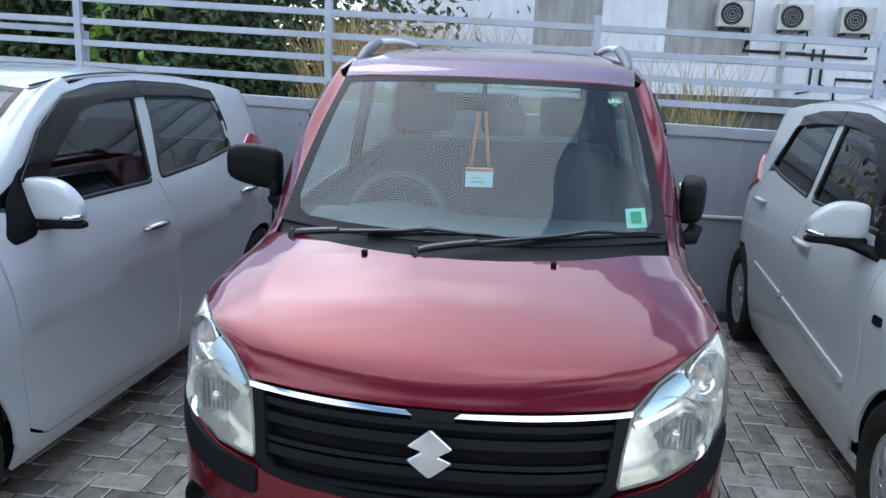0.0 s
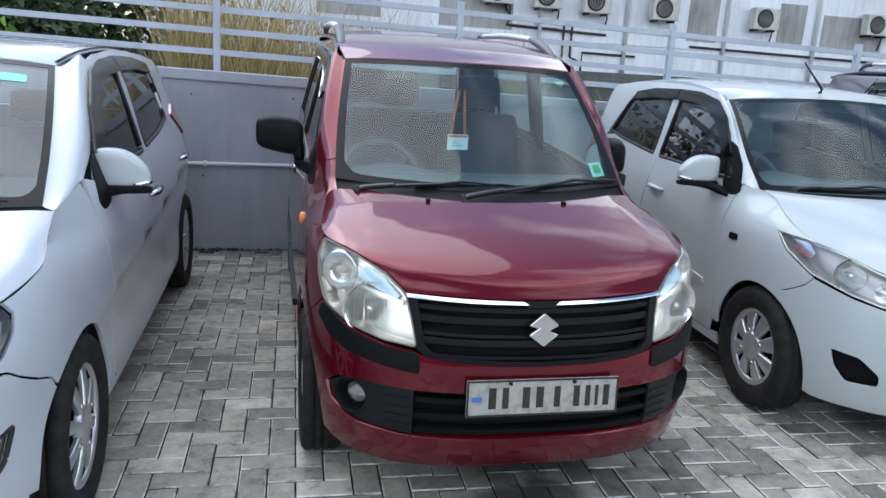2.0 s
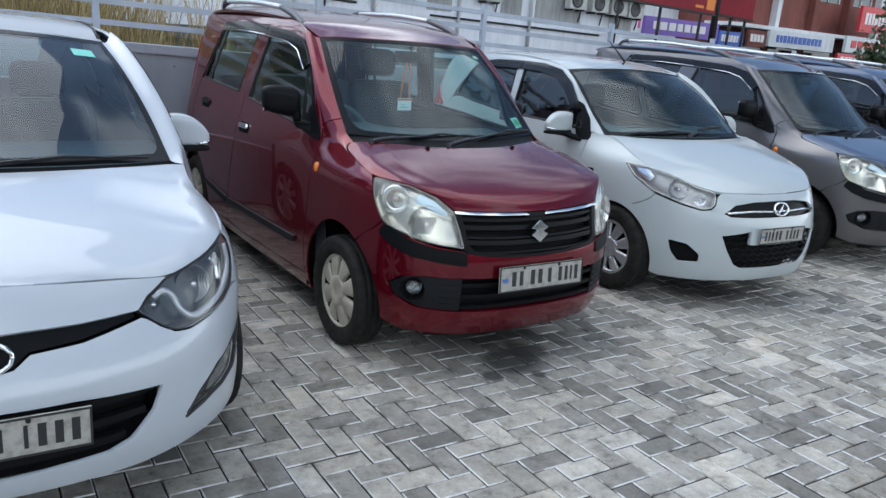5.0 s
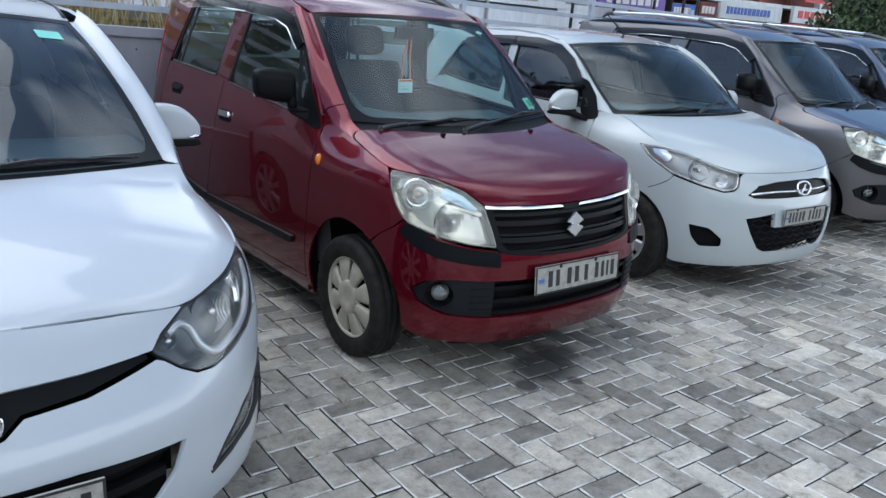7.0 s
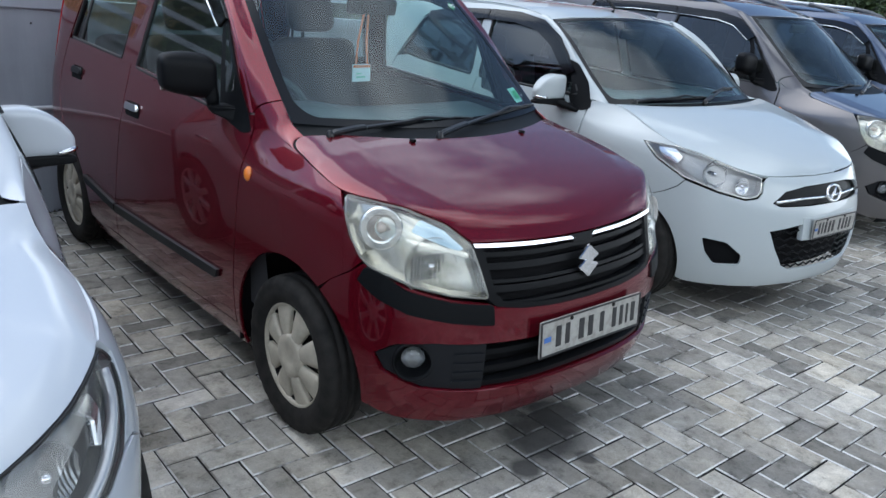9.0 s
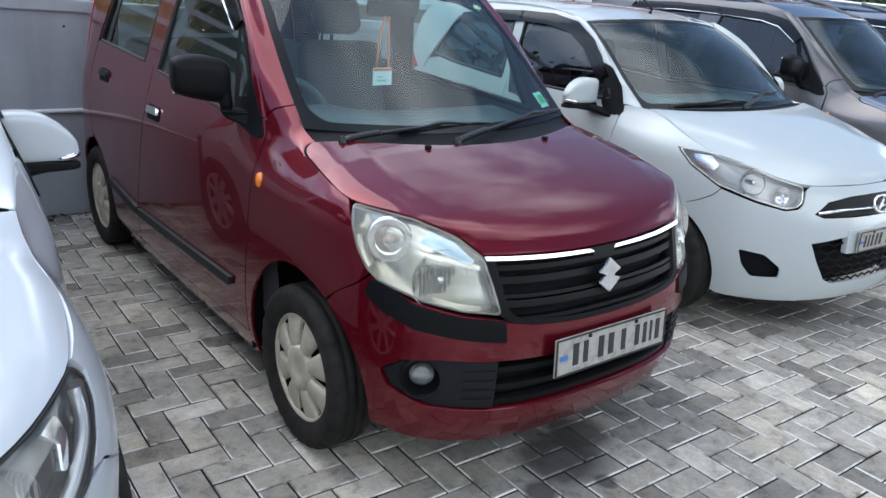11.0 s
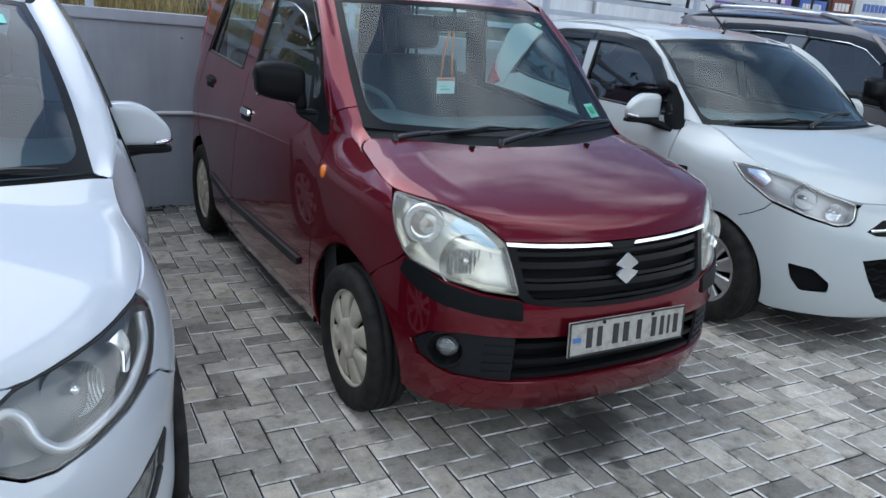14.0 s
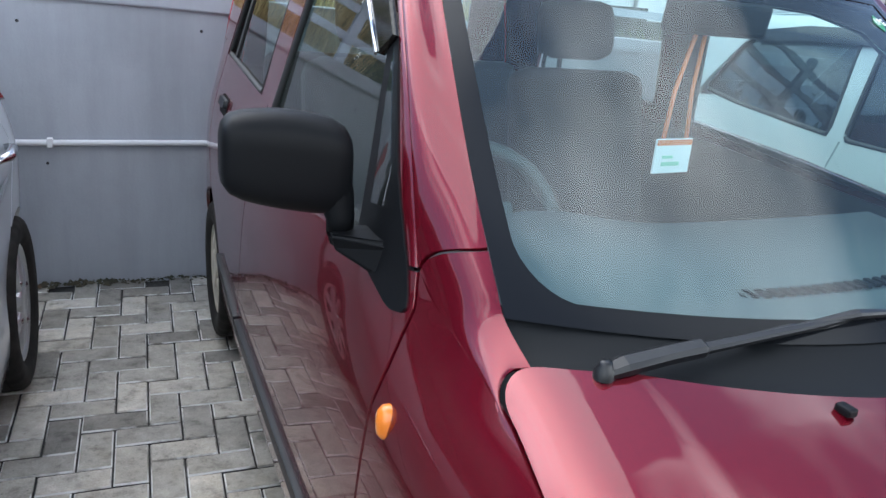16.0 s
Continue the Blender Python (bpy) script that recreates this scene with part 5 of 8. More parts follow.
    cant = P((1.46, 1.502), (1.62, 1.545), (2.0, 1.575), (2.4, 1.588), (2.80, 1.585), (2.84, 1.512), (2.5, 1.516), (2.0, 1.502), (1.6, 1.475), (1.42, 1.445))
    mirrored(sh, "roof_rail_panel", cant, body, car)
    bp = P((2.085, 1.078), (2.255, 1.088), (2.15, 1.50), (1.965, 1.492))
    mirrored(sh, "door_pillar", bp, body, car)
    # glass and seals
    fg = soften(P((1.16, 1.006), (2.078, 1.072), (1.958, 1.488), (1.6, 1.470), (1.42, 1.438), (1.30, 1.36)), 0.02)
    rg = soften(P((2.262, 1.092), (3.05, 1.122), (2.93, 1.33), (2.815, 1.505), (2.5, 1.512), (2.158, 1.500)), 0.03)
    for poly, own in ((fg, doors), (rg, rdoors)):
        for d, l in zip(own, (True, False)):
            g = skin("door_glass", [sh.sheet(poly, 0.12, -0.012, l)], film, d, "", 0.0)
            rim = [sh.at(-p[0] if l else p[0], p[1], -0.006) for p in poly]
            part("window_seal", tube(rim, 0.009, 6, closed=True), RUBBER, d)
    bars = P((2.90, 1.118), (2.93, 1.118), (2.775, 1.503), (2.75, 1.503))
    for d, l in zip(rdoors, (True, False)):
        skin("window_bar", [sh.sheet(bars, 0.2, -0.006, l)], RUBBER, d, "", 0.006)
    sail = soften(P((1.003, 0.975), (1.045, 0.965), (1.14, 0.992), (1.215, 1.028), (1.335, 1.378), (1.285, 1.340), (1.138, 1.150), (1.045, 1.040)), 0.02)
    sails = mirrored(sh, "mirror_sail", sail, BLACK, car, depth=0.004)
    ql = P((1.145, 1.090), (1.190, 1.085), (1.282, 1.315), (1.155, 1.150))
    for s, l in zip(sails, (True, False)):
        skin("quarter_light", [sh.sheet(ql, 0.1, 0.006, l)], film, s, "", 0.003)
    vis = P((1.275, 1.335), (1.43, 1.452), (1.6, 1.487), (1.985, 1.512), (1.995, 1.455), (1.62, 1.430), (1.47, 1.395), (1.325, 1.30))
    vis2 = P((2.0, 1.513), (2.4, 1.528), (2.80, 1.520), (2.825, 1.46), (2.4, 1.470), (2.0, 1.457))
    for v, own in ((vis, doors), (vis2, rdoors)):
        for d, l in zip(own, (True, False)):
            skin("rain_visor", [sh.sheet(v, 0.08, 0.016, l)], VISOR, d, "smoked rain visor", 0.015)
            lip = v[len(v) // 2:]
            part("visor_trim", tube([sh.at(-p[0] if l else p[0], p[1], 0.017) for p in lip], 0.004, 6), CHROME, d)
    # side mouldings, handles, repeaters, flaps
    for pts, own in (([(1.155, 0.435), (1.17, 0.398), (2.285, 0.372), (2.272, 0.412)], doors), ([(2.285, 0.412), (2.298, 0.372), (2.73, 0.418), (2.75, 0.456)], rdoors)):
        for d, l in zip(own, (True, False)):
            skin("side_moulding", [sh.sheet(soften(P(*pts), 0.008), 0.1, 0.014, l)], SATIN, d, "grey rubbing strip", 0.016)
    for y, z, own in ((2.03, 0.897, doors), (2.86, 0.962, rdoors)):
        for d, l in zip(own, (True, False)):
            pad = soften(P((y - 0.085, z - 0.028), (y + 0.075, z - 0.028), (y + 0.075, z + 0.034), (y - 0.085, z + 0.034)), 0.02)
            hd = skin("door_handle", [sh.sheet(pad, 0.04, 0.003, l)], DARK, d, "flap handle", 0.004)
            fl = soften(P((y - 0.075, z + 0.0), (y + 0.065, z + 0.0), (y + 0.06, z + 0.03), (y - 0.07, z + 0.03)), 0.012)
            skin("flap", [sh.sheet(fl, 0.03, 0.016, l)], CHROME if y < 2.5 else SATIN, hd, "", 0.02)
    for l in (-1, 1):
        q = sh.S(0.942, 0.845)[0] * l
        rp = part("side_repeater", lathe([(0.008, 0.0235), (-0.003, 0.0225), (-0.009, 0.016), (-0.011, 0.0)], 24, "y"), AMBER, car, "amber oval side lamp")
        rp.matrix_local = set_on(sh, q, 0.845, 0.0, 0.0) @ Matrix.Diagonal((0.8, 1, 1.1, 1))
        fl = part("mud_flap", boxes((-0.08, 0.085, -0.006, 0.006, -0.13, 0.16), bev=0.003), BLACK, car)
        fl.matrix_local = pose(l * (W - 0.105), AF[0] + AF[2] + 0.012, 0.32, 4, 0, 0)
    # glasshouse
    WE = path3([(0.598, 0.865, 1.022), (0.585, 1.02, 1.155), (0.560, 1.20, 1.312), (0.525, 1.395, 1.470)])
    WC = path3([(0, 0.72, 1.004), (0, 0.90, 1.145), (0, 1.10, 1.312), (0, 1.30, 1.482)])
    scr = spread(WE, WC)
    screen = skin("windscreen", [(grid2(20, 14, -0.95, 0.95, 0.045, 0.965), scr)], GLASS, car, "clear raked windscreen", 0.0)
    rimp = []
    for u0, u1, t0, t1, nu, nv in ((-1, 1, 0, 0.05, 20, 2), (-1, 1, 0.962, 1, 20, 2), (-1, -0.945, 0.05, 0.962, 3, 12), (0.945, 1, 0.05, 0.962, 3, 12)):
        rimp.append((grid2(nu, nv, u0, u1, t0, t1), (lambda w, t: scr(w, t) + np.array((0, -0.001, 0.001)))))
    for e in (-1, 1):
        fillet = [(e * 0.946, 0.048)] + [(e * (0.946 - 0.12 * (1 - math.sin(a))), 0.048 + 0.14 * (1 - math.cos(a))) for a in [math.pi / 2 * k / 8 for k in range(9)]]
        rimp.append((tess(fillet, 0.06), (lambda w, t: scr(w, t) + np.array((0, -0.001, 0.001)))))
    skin("screen_border", rimp, FRIT, screen, "black printed border", 0.0)
    # pillars between screen and doors
    PA = path3([sh.at(*p) for p in P((1.020, 1.037), (1.095, 1.150), (1.235, 1.308), (1.37, 1.425), (1.47, 1.498))])
    PB = path3([V(WE(t)) for t in (0.15, 0.32, 0.55, 0.8, 1.0)])
    for l in (1, -1):
        flip = np.array((l, 1, 1))
        skin("screen_pillar", [(grid2(10, 16), (lambda u, t, f=flip: rolled(PB, PA, ((-0.93, -0.30, 0.2), (-0.9, -0.25, 0.35)), ((-0.25, -0.05, 0.97), (-0.35, -0.05, 0.94)))(u, t) * f))], body, car, thick=0.01, outward=(0, 1.9, 1.0))
        rear_l = path3([sh.at(*p) for p in P((1.042, 1.034), (1.130, 1.138), (1.275, 1.322), (1.40, 1.430), (1.47, 1.475))])
        skin("door_frame", [(grid2(3, 12), (lambda u, t, f=flip: between(PA, rear_l, 0.004, (1, 0, 0))(u, t) * f))], body, car, thick=0.01, outward=(0, 1.9, 1.0))
        low_arc = lambda u: np.array(hood(0.930 + 0.0745 * math.cos(math.pi / 2 * (1 - u)), 0.905 + 0.101 * math.sin(math.pi / 2 * (1 - u)))) - np.array((0, 0, 0.0015))
        corner = path3([V(low_arc(0.0)), V(WE(0.0)), V(WE(0.07)), V(WE(0.142))])
        inner = path3([V(low_arc(1.0)), V(sh.at(*sh.S(0.84, 0.9705))), V(sh.at(*sh.S(0.93, 0.9935))), V(sh.at(*sh.S(1.012, 1.034)))])
        crown = rolled(corner, inner, ((-0.85, 0.05, 0.30), (-0.93, -0.30, 0.2)), ((-0.55, 0.20, 0.80), (-0.23, 0.0, 0.97)))
        skin("wing_corner", [(grid2(14, 18), (lambda u, t, f=flip: (crown(u, t) + (low_arc(u) - crown(u, 0.0)) * (1 - t) ** 3) * f))], body, car, thick=0.006, outward=(0, 1.9, 0.8))
    # cowl
    cb = path3([hood(w, 1.0) for w in (-0.95, -0.72, -0.48, -0.24, 0, 0.24, 0.48, 0.72, 0.95)])
    ct = path3([scr(w, 0.03) + np.array((0, 0.004, -0.003)) for w in (-1, -0.75, -0.5, -0.25, 0, 0.25, 0.5, 0.75, 1)])
    skin("cowl", [(grid2(4, 24), between(lambda t: cb(t) - np.array((0, 0, 0.012)), lambda t: ct(t), -0.010))], COWL, car, thick=0.0, outward=(0, 1, 0))
    wiper(car, (-0.135, 0.640, 0.990), (0.36, 0.800, 1.030), (0.58, 0.868, 1.040))
    wiper(car, (-0.525, 0.742, 0.998), (-0.12, 0.755, 1.018), (0.12, 0.752, 1.022))
    for x in (-0.275, 0.255):
        jet = part("washer_jet", boxes((-0.008, 0.008, -0.010, 0.012, -0.004, 0.007), bev=0.003), BLACK, car)
        jet.location = (x, 0.600 + 0.2 * x * x, hood(x / 0.64, 0.96)[2] + 0.002)
    # roof, rails
    RE = path3([(0.525, 1.398, 1.474), (0.545, 1.62, 1.540), (0.558, 2.0, 1.578), (0.562, 2.6, 1.594), (0.552, 3.1, 1.585), (0.52, 3.40, 1.540)])
    RC = path3([(0, 1.303, 1.487), (0, 1.58, 1.562), (0, 2.0, 1.608), (0, 2.6, 1.640), (0, 3.1, 1.640), (0, 3.47, 1.590)])
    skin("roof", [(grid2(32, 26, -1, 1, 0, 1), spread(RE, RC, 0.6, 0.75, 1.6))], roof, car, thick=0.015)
    rib = lambda x: tube([(x, 1.75 + 0.2 * i, spread(RE, RC, 0.6, 0.75, 1.6)(x / 0.555, (0.35 + 0.2 * i) / 2.1)[2] - 0.006) for i in range(8)], 0.022, 8, 0.55)
    for x in (-0.3, -0.1, 0.1, 0.3):
        part("roof_rib", rib(x), roof, car)
    for s in (-1, 1):
        rail = [(s * 0.530, 1.58, 1.520), (s * 0.522, 1.74, 1.578), (s * 0.517, 1.95, 1.622), (s * 0.515, 2.4, 1.648), (s * 0.512, 2.94, 1.652), (s * 0.508, 3.02, 1.644), (s * 0.505, 3.09, 1.605)]
        rr = part("roof_rail", tube(curved(rail[2:5], 8), 0.021, 10, 0.75), RAILSILVER, car, "silver roof rail on grey feet")
        part("rail_foot", tube(curved(rail[:3], 6), [0.010, 0.016, 0.021, 0.024, 0.025, 0.024, 0.022], 10, 0.8), RAILFOOT, rr)
        part("rail_foot", tube(curved(rail[4:], 5), [0.022, 0.026, 0.026, 0.022, 0.016, 0.012], 10, 0.8), RAILFOOT, rr)
    # tail
    TE = path3([sh.at(*p) * np.array((1, 1, 1)) for p in P((3.47, 0.60), (3.465, 1.0), (3.40, 1.38), (3.35, 1.54))])
    tc = path3([(0, 3.52, 0.60), (0, 3.51, 1.0), (0, 3.47, 1.40), (0, 3.44, 1.565)])
    skin("tailgate", [(grid2(12, 8, -1, 1, 0.0, 0.46), spread(TE, tc)), (grid2(3, 6, -1, -0.84, 0.46, 0.92), spread(TE, tc)), (grid2(3, 6, 0.84, 1, 0.46, 0.92), spread(TE, tc)), (grid2(12, 3, -1, 1, 0.92, 1), spread(TE, tc))], body, car)
    skin("rear_window", [(grid2(8, 5, -0.84, 0.84, 0.46, 0.92), spread(TE, tc))], GLASS, car, "", 0.0)
    bump_r = P((3.40, 0.22), (3.40, 0.58))
    rb = [(q, z) for z, q in ((0.22, bump_r[0][0]), (0.58, bump_r[1][0]))]
    top = sh.q[-1]
    skin("rear_bumper", [sh.sheet([(rb[0][0], 0.22), (top, 0.22), (top, 0.60), (rb[1][0], 0.60)], 0.08), sh.sheet([(rb[0][0], 0.22), (top, 0.22), (top, 0.60), (rb[1][0], 0.60)], 0.08, left=True)], lower, car)
    tl = P((3.39, 0.98), (3.46, 0.98), (3.42, 1.38), (3.33, 1.40))
    mirrored(sh, "tail_lamp", tl, TAIL, car, depth=0.006)
    # mirrors
    for s in (-1, 1):
        if s > 0:
            foot = part("door_mirror", tube([(0.668, 1.115, 0.985), (0.715, 1.12, 0.990), (0.735, 1.15, 1.02)], [0.03, 0.034, 0.026], 10, 0.75), BLACK, car, "black plastic door mirror, folded back")
            folded = stalk_mirror(foot, (0.738, 1.25, 1.105), (0.205, 0.085, 0.150), s, BLACK)
            folded.rotation_euler = (0, 0, radians(76))
            continue
        arm = bmesh.new()
        wedge = [arm.verts.new(p) for p in ((-0.755, 1.158, 1.045), (-0.748, 1.208, 1.045), (-0.650, 1.185, 1.050), (-0.650, 1.085, 1.044), (-0.745, 1.166, 1.018), (-0.740, 1.200, 1.018), (-0.650, 1.170, 0.972), (-0.650, 1.070, 0.968))]
        for f in ((0, 1, 2, 3), (7, 6, 5, 4), (0, 4, 5, 1), (1, 5, 6, 2), (2, 6, 7, 3), (3, 7, 4, 0)):
            arm.faces.new([wedge[k] for k in f])
        bmesh.ops.recalc_face_normals(arm, faces=arm.faces)
        bmesh.ops.bevel(arm, geom=arm.edges[:], offset=0.007, segments=3, affect="EDGES")
        neck = tube([(-0.728, 1.186, 1.040), (-0.727, 1.190, 1.062), (-0.733, 1.197, 1.095), (-0.745, 1.203, 1.125)], [0.021, 0.023, 0.029, 0.032], 14)
        piece = bpy.data.meshes.new("neck")
        neck.to_mesh(piece)
        neck.free()
        arm.from_mesh(piece)
        foot = part("door_mirror", arm, BLACK, car, "black plastic door mirror")
        stalk_mirror(foot, (s * 0.808, 1.205, 1.145), (0.196, 0.085, 0.152), s, BLACK)
    # cabin
    cabin(car, sh, 0.86, 3.38, 0.965, 1.05, 0.66, -0.34, CLOTH, RE, RC, 0.46, 1.62, 0.66)
    part("rear_view_mirror", boxes((-0.12, 0.12, -0.012, 0.012, -0.032, 0.032), m=pose(0.0, 1.27, 1.40, 8, 0, 0), bev=0.01), BLACK, car)
    part("mirror_stem", tube([(0, 1.285, 1.40), (0, 1.30, 1.465)], 0.008), BLACK, car)
    if ornaments:
        cardm = part("hanging_card", boxes((-0.05, 0.05, -0.002, 0.002, -0.035, 0.035)), CARD, car, "small white card on an orange ribbon")
        cardm.matrix_local = pose(-0.008, 1.318, 1.13, 0, 0, 8)
        part("card_stripe", boxes((-0.048, 0.048, -0.0035, -0.0022, 0.022, 0.033)), ORANGE, cardm)
        part("card_print", boxes((-0.03, 0.02, -0.0035, -0.0022, -0.02, -0.012), (-0.03, 0.0, -0.0035, -0.0022, -0.005, 0.001)), PALEST, cardm)
        for s in (-1, 1):
            rb2 = [(s * 0.032, 0, 0.036), (s * 0.024, 0, 0.13), (s * 0.010, -0.02, 0.26)]
            part("ribbon", tube(rb2, 0.006, 6, 0.4), ORANGE, cardm)
        # stickers on the glass
        st = lambda w, t: scr(w, t) + np.array((0, 0.004, -0.003))
        skin("windscreen_sticker", [(grid2(2, 2, 0.80, 0.905, 0.09, 0.20), st)], PALEST, screen, "green and white square sticker", 0.0)
        skin("sticker_mark", [(grid2(2, 2, 0.825, 0.88, 0.115, 0.175), lambda w, t: scr(w, t) + np.array((0, -0.001, 0.001)))], GREENST, screen, "", 0.0)
        lpg = ([(0.79, 0.875), (0.835, 0.91), (0.88, 0.875), (0.835, 0.84)], [[0, 1, 2, 3]], [])
        skin("windscreen_sticker", [(lpg, lambda w, t: scr(w, t) + np.array((0, -0.001, 0.001)))], GREENST, screen, "dark green lozenge sticker reading LPG", 0.0)
        txt = bpy.data.curves.new("sticker_text", "FONT")
        txt.body, txt.size, txt.align_x, txt.align_y, txt.extrude = "LPG", 0.026, "CENTER", "CENTER", 0.0005
        txt.materials.append(CARD)
        to = new("sticker_text", txt)
        to.parent = screen
        p = scr(0.835, 0.875)
        nrm = np.cross(scr(0.85, 0.875) - scr(0.82, 0.875), scr(0.835, 0.89) - scr(0.835, 0.86))
        zax = V(nrm).normalized()
        if zax.y > 0:
            zax = -zax
        xax = (V(scr(0.86, 0.875)) - V(scr(0.81, 0.875))).normalized()
        yax = zax.cross(xax).normalized()
        to.matrix_local = Matrix.Translation(V(p) + zax * 0.004) @ Matrix((xax, yax, zax)).transposed().to_4x4()
    chassis(car, W, L, AF, AR, 0.165, sh)
    for y in (AF[0], AR[0]):
        for s in (-1, 1):
            wheel(car, s * (W - 0.085), y, 0.276, 0.188, 0.150, (8, 0.34, 0.93, 0.118, 0.290, cover), s)
    return car


def hatchback(at, s, body, label, group):
    """A rounded five-door hatchback from a table of its lines."""
    car = thing("car", at, label, "car", group)
    W, L = s["W"], s["L"]
    sh = Shell(W, L, *s["plan"], s["front"], s["side"], s["rear"], s.get("barrel", 0.02), s["shoulder"], s.get("swage"))
    P = lambda *p: S_(sh, *p)
    AF, AR = s["AF"], s["AR"]
    af = lambda a0, a1: arc(*AF, a0, a1, 14)
    ar = lambda a0, a1: arc(*AR, a0, a1, 14)
    # bonnet
    HE = path3([sh.at(*p) for p in P(*s["bonnet_edge"])])
    HC = path3(s["bonnet_mid"])
    bon = pressed(HE, HC, *s["press"]) if s.get("press") else spread(HE, HC, 0.6, 0.55, 1.7)
    skin("bonnet", [(grid2(64, 30, -0.997, 0.997, 0.002, 0.998), bon)], body, car, thick=0.02)
    # bumper
    half = P(*s["bumper_low"], *af(*s["arch_bumper"]), *s["bumper_up"])
    fog = P(*s["fog"])
    hole = [soften(fog, 0.015)]
    skin("front_bumper", [sh.sheet(half, 0.04, holes=hole), sh.sheet(half, 0.04, left=True, holes=hole)], body, car, thick=0.014)
    if s.get("nose"):
        nose = P(*s["nose"])
        skin("nose_panel", [sh.sheet([(-q, z) for q, z in nose[::-1]] + nose, 0.05)], body, car, thick=0.02)
    low = P(*s["mouth"])
    mouth = [(-q, z) for q, z in low[::-1]] + low
    lg = skin("lower_grille", [sh.sheet([(q * 1.03, z) for q, z in mouth], 0.06, -0.07)], DARK, car, "black lower air intake", 0.0)
    zlo, zhi = min(p[1] for p in low), max(p[1] for p in low)
    edge = sorted((p[1], p[0]) for p in low[1:-1])
    reach = lambda z: float(np.interp(z, [e[0] for e in edge], [e[1] for e in edge]))
    if s["mesh_grille"]:
        n = 7
        for k in range(n):
            z0 = zlo + (zhi - zlo) * (k + 0.5) / n
            r = reach(z0) * 0.99
            m = 20
            zig = [(-r + 2 * r * i / m, z0 + 0.008 * (1 if (i + k) % 2 else -1)) for i in range(m + 1)]
            part("grille_wire", tube([sh.at(q, z, -0.02) for q, z in zig], 0.005, 5), BLACK, lg)
    else:
        for k in range(3):
            z0 = zlo + (zhi - zlo) * (k + 0.45) / 3.2
            r = reach(z0) * 0.985
            skin("slat", [sh.sheet([(-r, z0), (r, z0), (r, z0 + 0.022), (-r, z0 + 0.022)], 0.06, -0.022)], BLACK, lg, "", 0.03)
    slot = P(*s["slot"])
    both = [(-q, z) for q, z in slot[::-1]] + slot
    ug = skin("grille", [sh.sheet(both, 0.06, -0.03)], BLACK, car, "narrow black upper grille", 0.0)
    for pts in s.get("slot_bars", ()):
        bar = [(-q, z) for q, z in P(*pts)[::-1]] + P(*pts)
        part("grille_bar", tube([sh.at(q, z, -0.002) for q, z in bar], 0.007, 8), s["bar_mat"], ug)
    # plain oval badge
    bz, bw, bh = s["badge"]
    ring = [(bw * math.cos(a), 0, bh * math.sin(a)) for a in [k * math.tau / 30 for k in range(30)]]
    bd = part("badge", tube(ring, 0.0065, 8, closed=True), CHROME, ug, "plain chrome oval badge")
    bd.matrix_local = pose(0, sh.at(0, bz)[1] - 0.012, bz, -18, 0, 0)
    part("badge_bar", tube([(-bw * 0.45, 0, -bh * 0.75), (0, -0.003, 0), (bw * 0.45, 0, bh * 0.75)], 0.0065, 8), CHROME, bd)
    number_plate(car, s["plate"][0], s["plate"][1], s["plate"][2], s["plate"][3], s["plate"][4], chars=s["chars"])
    if s.get("plinth"):
        x, z0, z1 = s["plinth"]
        skin("plate_plinth", [sh.sheet(P(("x", -x, z0), ("x", x, z0), ("x", x, z1), ("x", -x, z1)), 0.06, 0.004)], body, car, "", 0.03)
    # fog recess
    for l in (-1, 1):
        rec = skin("fog_recess", [sh.sheet([(q, z) for q, z in fog], 0.05, -0.032, l < 0)], DARK, car, "black fog lamp recess", 0.0)
        if s.get("fog_lamp"):
            fl = skin("fog_lamp", [sh.sheet(soften(P(*s["fog_lamp"]), 0.012), 0.03, -0.016, l < 0)], FLUTE, rec, "long clear fog lamp", 0.0)
            part("lamp_rim", tube([sh.at(q * l, z, -0.003) for q, z in soften(fog, 0.015)], 0.0075, 6, closed=True), RUBBER, fl)
            skin("fog_lens", [sh.sheet(soften(fog, 0.015), 0.05, -0.004, l < 0)], LENS, rec, "", 0.0)
    # headlamps
    hl = soften(P(*s["headlamp"]), 0.014)
    for l in (-1, 1):
        ep = [(q * l, z) for q, z in hl]
        lamp = skin("headlamp", [(tess(ep, 0.04), lambda q, z: sh.at(q, z, -0.06))], s["lamp_mat"], car, s["lamp_label"], 0.0)
        wall = bmesh.new()
        a = [wall.verts.new(sh.at(q, z, -0.003)) for q, z in ep]
        b = [wall.verts.new(sh.at(q, z, -0.062)) for q, z in ep]
        for i in range(len(a)):
            wall.faces.new((a[i - 1], a[i], b[i], b[i - 1]))
        part("lamp_wall", wall, s["lamp_mat"], lamp)
        skin("lamp_lens", [(tess(ep, 0.035), lambda q, z: sh.at(q, z, 0.001))], s.get("lens_mat", LENS), lamp, "", 0.004)
        part("lamp_rim", tube([sh.at(q, z, -0.004) for q, z in ep], 0.0036, 6, closed=True), s.get("rim_mat", RUBBER), lamp)
        for kind, a0, z, r, m2 in s["bowls"]:
            q = sh.F(a0, z)[0] if kind == "x" else sh.S(a0, z)[0]
            bl = part("reflector", lamp_bowl(r, r * 0.8), m2, lamp)
            bl.matrix_local = set_on(sh, q * l, z, s.get("bowl_depth", -0.024), 0.6)
            part("bulb", lathe([(r * 0.7, 0.012), (0.0, 0.012), (-0.008, 0.009), (-0.012, 0)], 12, "y"), CHROME, bl)
